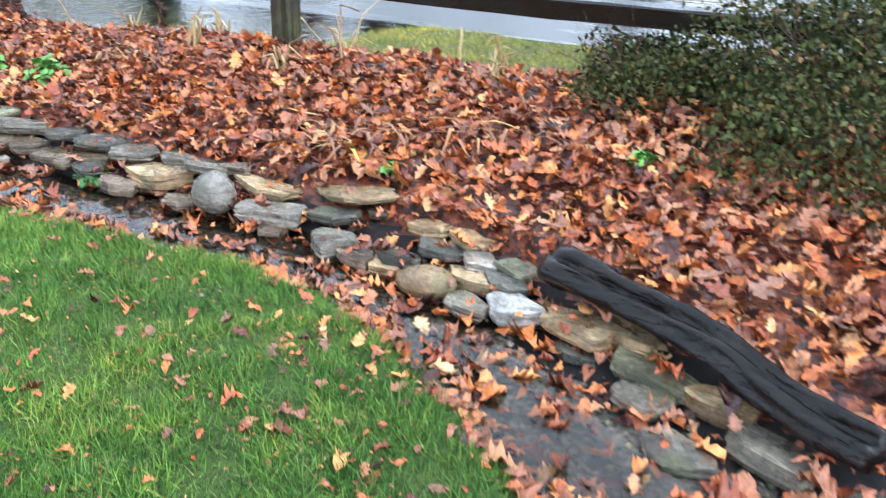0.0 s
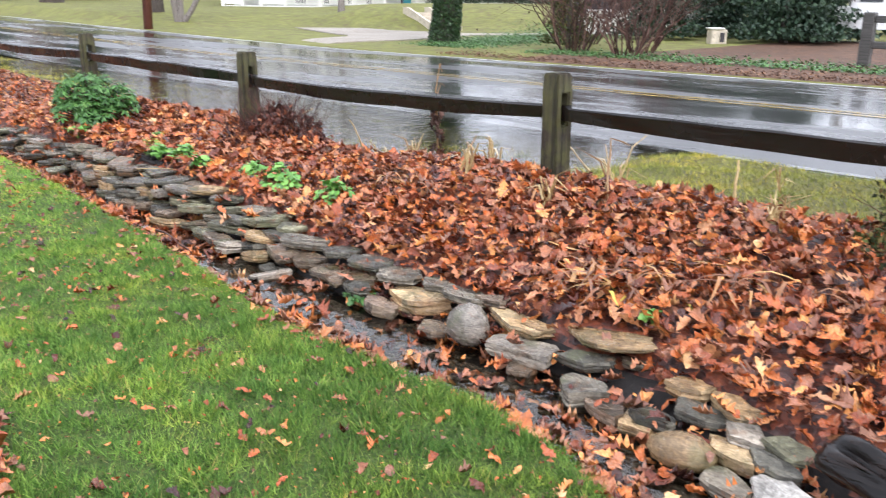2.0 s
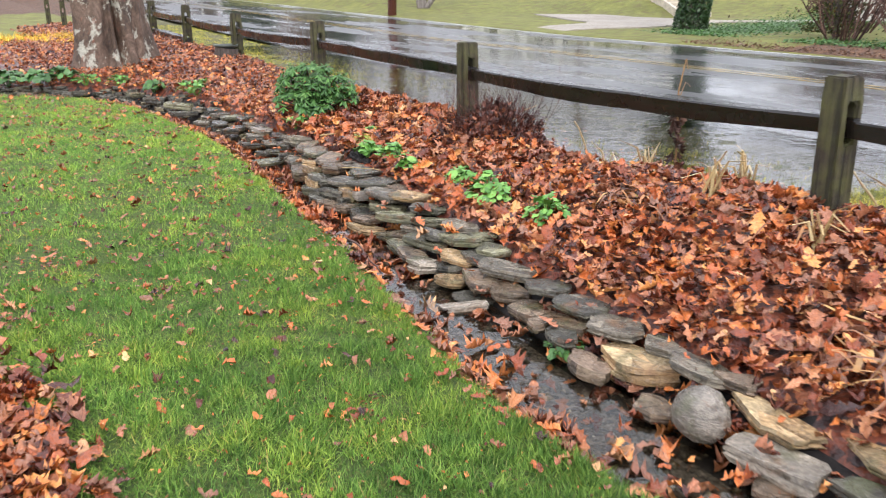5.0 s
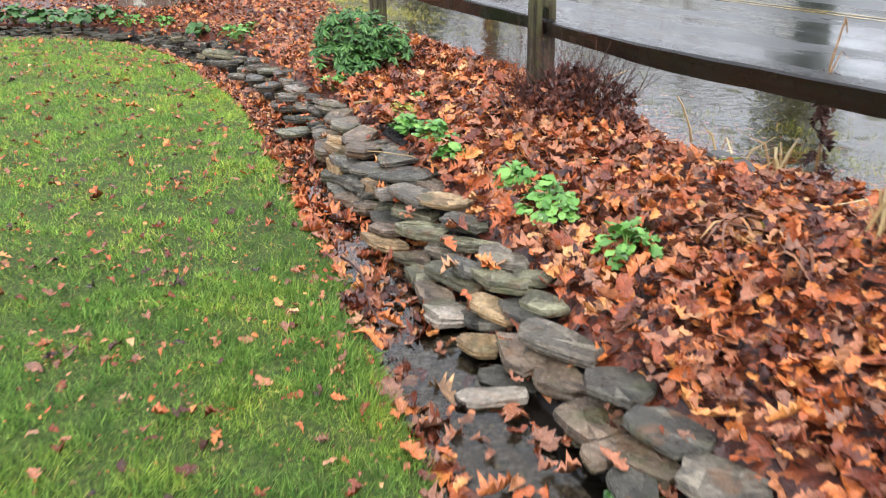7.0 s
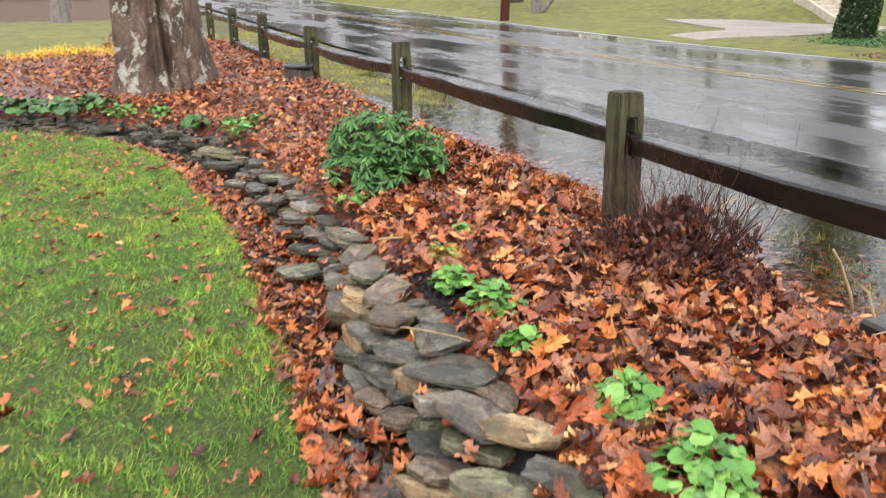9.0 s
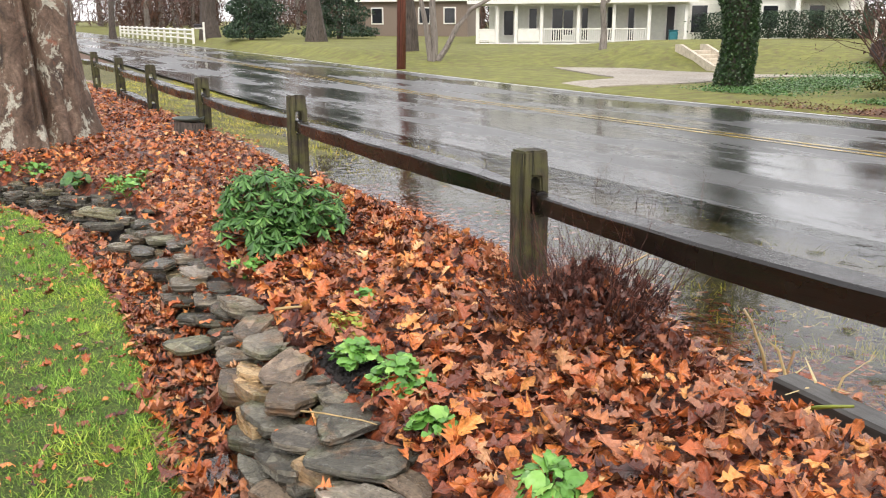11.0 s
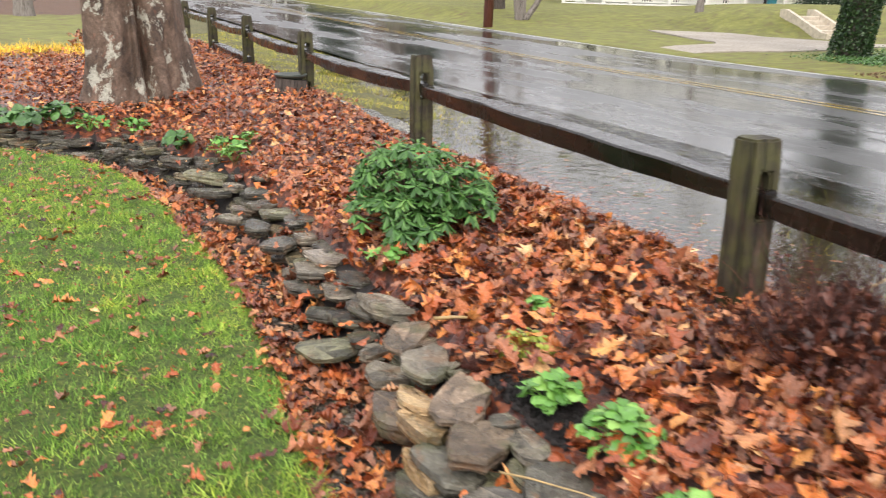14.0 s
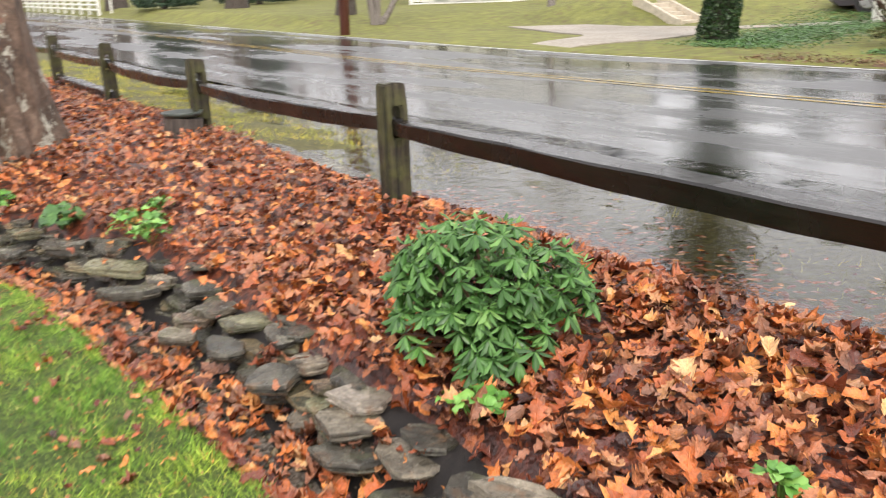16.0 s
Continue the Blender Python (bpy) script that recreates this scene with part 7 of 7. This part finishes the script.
for k, (x, y, n, l) in enumerate(((-0.85, -4.1, 46, 0.34), (-0.62, -4.55, 34, 0.32), (-0.4, -2.15, 20, 0.24), (-0.42, -2.45, 16, 0.22), (-0.2, -3.1, 22, 0.26))):
    strap_clump(x, y, 130 + k, n, l, "collapsed russet strap leaves of a dead daylily", M_DEADSTRAP)
strap_clump(-0.49, -2.4, 140, 3, 0.16, "few yellow strap leaves among wet fallen leaves", M_YELLOWSTRAP)
strap_clump(-0.95, -4.25, 141, 4, 0.18, "few yellow strap leaves among wet fallen leaves", M_YELLOWSTRAP)


def seed_stalk(x, y):
    """A dead flower stem with shrivelled leaves hanging down it."""
    t = thing("dead_plant", (x, y, lie(x, y)), 0, "dry brown seed stalk with shrivelled hanging leaves", "plant")
    bm = bmesh.new()
    tube(bm, [(0, 0, -0.05), (0.01, 0, 0.35), (0.0, 0.01, 0.68), (0.03, 0, 0.86), (0.05, 0, 0.8)], [0.008, 0.007, 0.005, 0.004, 0.003], 5)
    tube(bm, [(0.0, 0.01, 0.62), (0.04, 0, 0.73), (0.09, 0.01, 0.7)], [0.004, 0.003, 0.002], 4)
    part("stem", bm, M_STRAW, t)
    r2 = np.random.default_rng(9)
    n = 46
    z = r2.uniform(0.02, 0.62, n)
    a = r2.uniform(0, 6.283, n)
    v, f = scatter([LEAVES[3]], np.zeros(n, int), np.stack([0.03 * np.cos(a), 0.03 * np.sin(a), z], -1), turns(a, r2.normal(-1.3, 0.3, n), r2.normal(0, 0.5, n)), r2.uniform(0.05, 0.1, n))
    o = new("foliage", mesh_arrays("foliage", v, f, M_BRUSH, True))
    o.parent = t


seed_stalk(0.36, -1.83)


def stick(name, pts, r, label, mat):
    """A thin twig or dead stalk lying or leaning where it fell."""
    bm = bmesh.new()
    pts = [Vector(q) for q in pts]
    fine = []
    for a, b in zip(pts, pts[1:]):
        fine += [a, a.lerp(b, 0.5) + Vector((0.004, -0.004, 0.003))]
    fine.append(pts[-1])
    tube(bm, fine, [r * (1 - 0.5 * i / len(fine)) for i in range(len(fine))], 6, wob=0.12, seed=len(fine))
    tagged(part(name, bm, mat, smooth=True), label, "twig" if name == "twig" else "dead stalk")


stick("twig", ((-1.59, -1.41, 0.05), (-1.582, -1.57, 0.07), (-1.59, -1.71, 0.075), (-1.626, -1.83, 0.075), (-1.635, -1.92, 0.07), (-1.645, -2.06, 0.06)), 0.006, "long curved brown twig along the lawn's edge", M_BRUSH)
stick("straw_stalk", ((-1.2, -0.554, 0.22), (-1.1, -0.674, 0.226), (-1.03, -0.77, 0.225)), 0.003, "pale dry stalk lying across a slate", M_STRAW)
stick("straw_stalk", ((0.24, -0.2, 0.3), (0.32, -0.3, 0.42), (0.46, -0.303, 0.46)), 0.006, "bent pale dry stalk leaning in the twiggy shrub", M_STRAW)
stick("straw_stalk", ((0.317, -1.084, 0.24), (0.3, -1.045, 0.36), (0.25, -1.024, 0.46)), 0.007, "upright pale broken stalk at the bed's edge", M_STRAW)
stick("straw_stalk", ((0.633, -2.963, 0.24), (0.5, -2.92, 0.4), (0.398, -2.895, 0.5)), 0.007, "leaning pale broken stalk beside the fence post", M_STRAW)
stick("straw_stalk", ((-0.246, -3.629, 0.33), (-0.1, -3.53, 0.48), (0.055, -3.434, 0.63), (0.09, -3.53, 0.6)), 0.007, "tall bent pale stalk among wet leaves", M_STRAW)
stick("straw_stalk", ((-0.2, -3.55, 0.33), (-0.05, -3.5, 0.45), (0.03, -3.42, 0.6)), 0.005, "tall pale stalk among wet leaves", M_STRAW)
stick("straw_stalk", ((0.945, -3.719, 0.1), (1.0, -3.7, 0.3), (1.05, -3.68, 0.42)), 0.011, "pale upright stalk in the roadside grass", M_STRAW)
stick("straw_stalk", ((-1.002, 0.326, 0.27), (-0.905, 0.261, 0.285)), 0.007, "short pale stick on the fallen leaves", M_STRAW)
stick("straw_stalk", ((0.26, -1.3, 0.2), (0.33, -1.42, 0.24)), 0.007, "yellow-green fallen stalk over the edging timber", M_YELLOWLEAF)


def hedge_shrub(x, y, wide, tall, n, seed):
    r2 = np.random.default_rng(seed)
    t = thing("shrub", (x, y, lie(x, y)), 0, "dense olive-green shrub spilling over the leafy bed", "shrub")

    def dome(r):
        a, b = r.uniform(0, 6.283), math.acos(r.uniform(-0.1, 1))
        k = (r.uniform(0.55, 1.0) + 0.25 * r.random() ** 6) * (1 + 0.15 * math.sin(3 * a + 4 * b + seed))
        return (wide * k * math.sin(b) * math.cos(a), wide * k * math.sin(b) * math.sin(a), 0.02 + tall * k * math.cos(b))
    v, f = clumps(n, dome, 0.03, r2)
    o = new("foliage", mesh_arrays("foliage", v, f, M_HEDGE))
    o.parent = t
    bm = bmesh.new()
    r1 = random.Random(seed)
    for k in range(20):
        a = r1.uniform(0, 6.283)
        branchy(bm, (0.05 * math.cos(a), 0.05 * math.sin(a), -0.05), (math.cos(a), math.sin(a), 0.8), wide * 0.7, 0.012, 2, r1, 4)
    part("branch", bm, M_TWIG, t)


hedge_shrub(-0.2, -6.1, 0.78, 0.75, 26000, 50)
hedge_shrub(0.08, -5.15, 0.42, 0.28, 9000, 51)
bare_tree(-3.4, 33, 90, 12, 0.3, "tree trunk beyond the back lawn", M_GREYBARK)


def slate_piece(x, y, z, sx, sy, yaw, k, label):
    ob = tagged(new("slate", SLABS[k]), label, "stone")
    ob.matrix_world = pose(x, y, z, 2, -3, yaw) @ Matrix.Diagonal((sx, sy, 0.035, 1))
    ob.material_slots[0].link = "OBJECT"
    ob.material_slots[0].material = M_SLATE


for k, (x, y, l, w, a) in enumerate(((0.68, 6.75, 0.6, 0.2, 92), (0.75, 6.1, 0.62, 0.22, 86), (0.76, 5.5, 0.6, 0.22, 95), (0.7, 4.9, 0.55, 0.2, 98))):
    slate_piece(x, y, 0.11, l, w, a, 3 * k, "flat wet slate edging the leaf bed by the verge")
slate_piece(0.66, 1.52, 0.075, 0.15, 0.09, 40, 2, "broken grey slate lying among wet leaves")
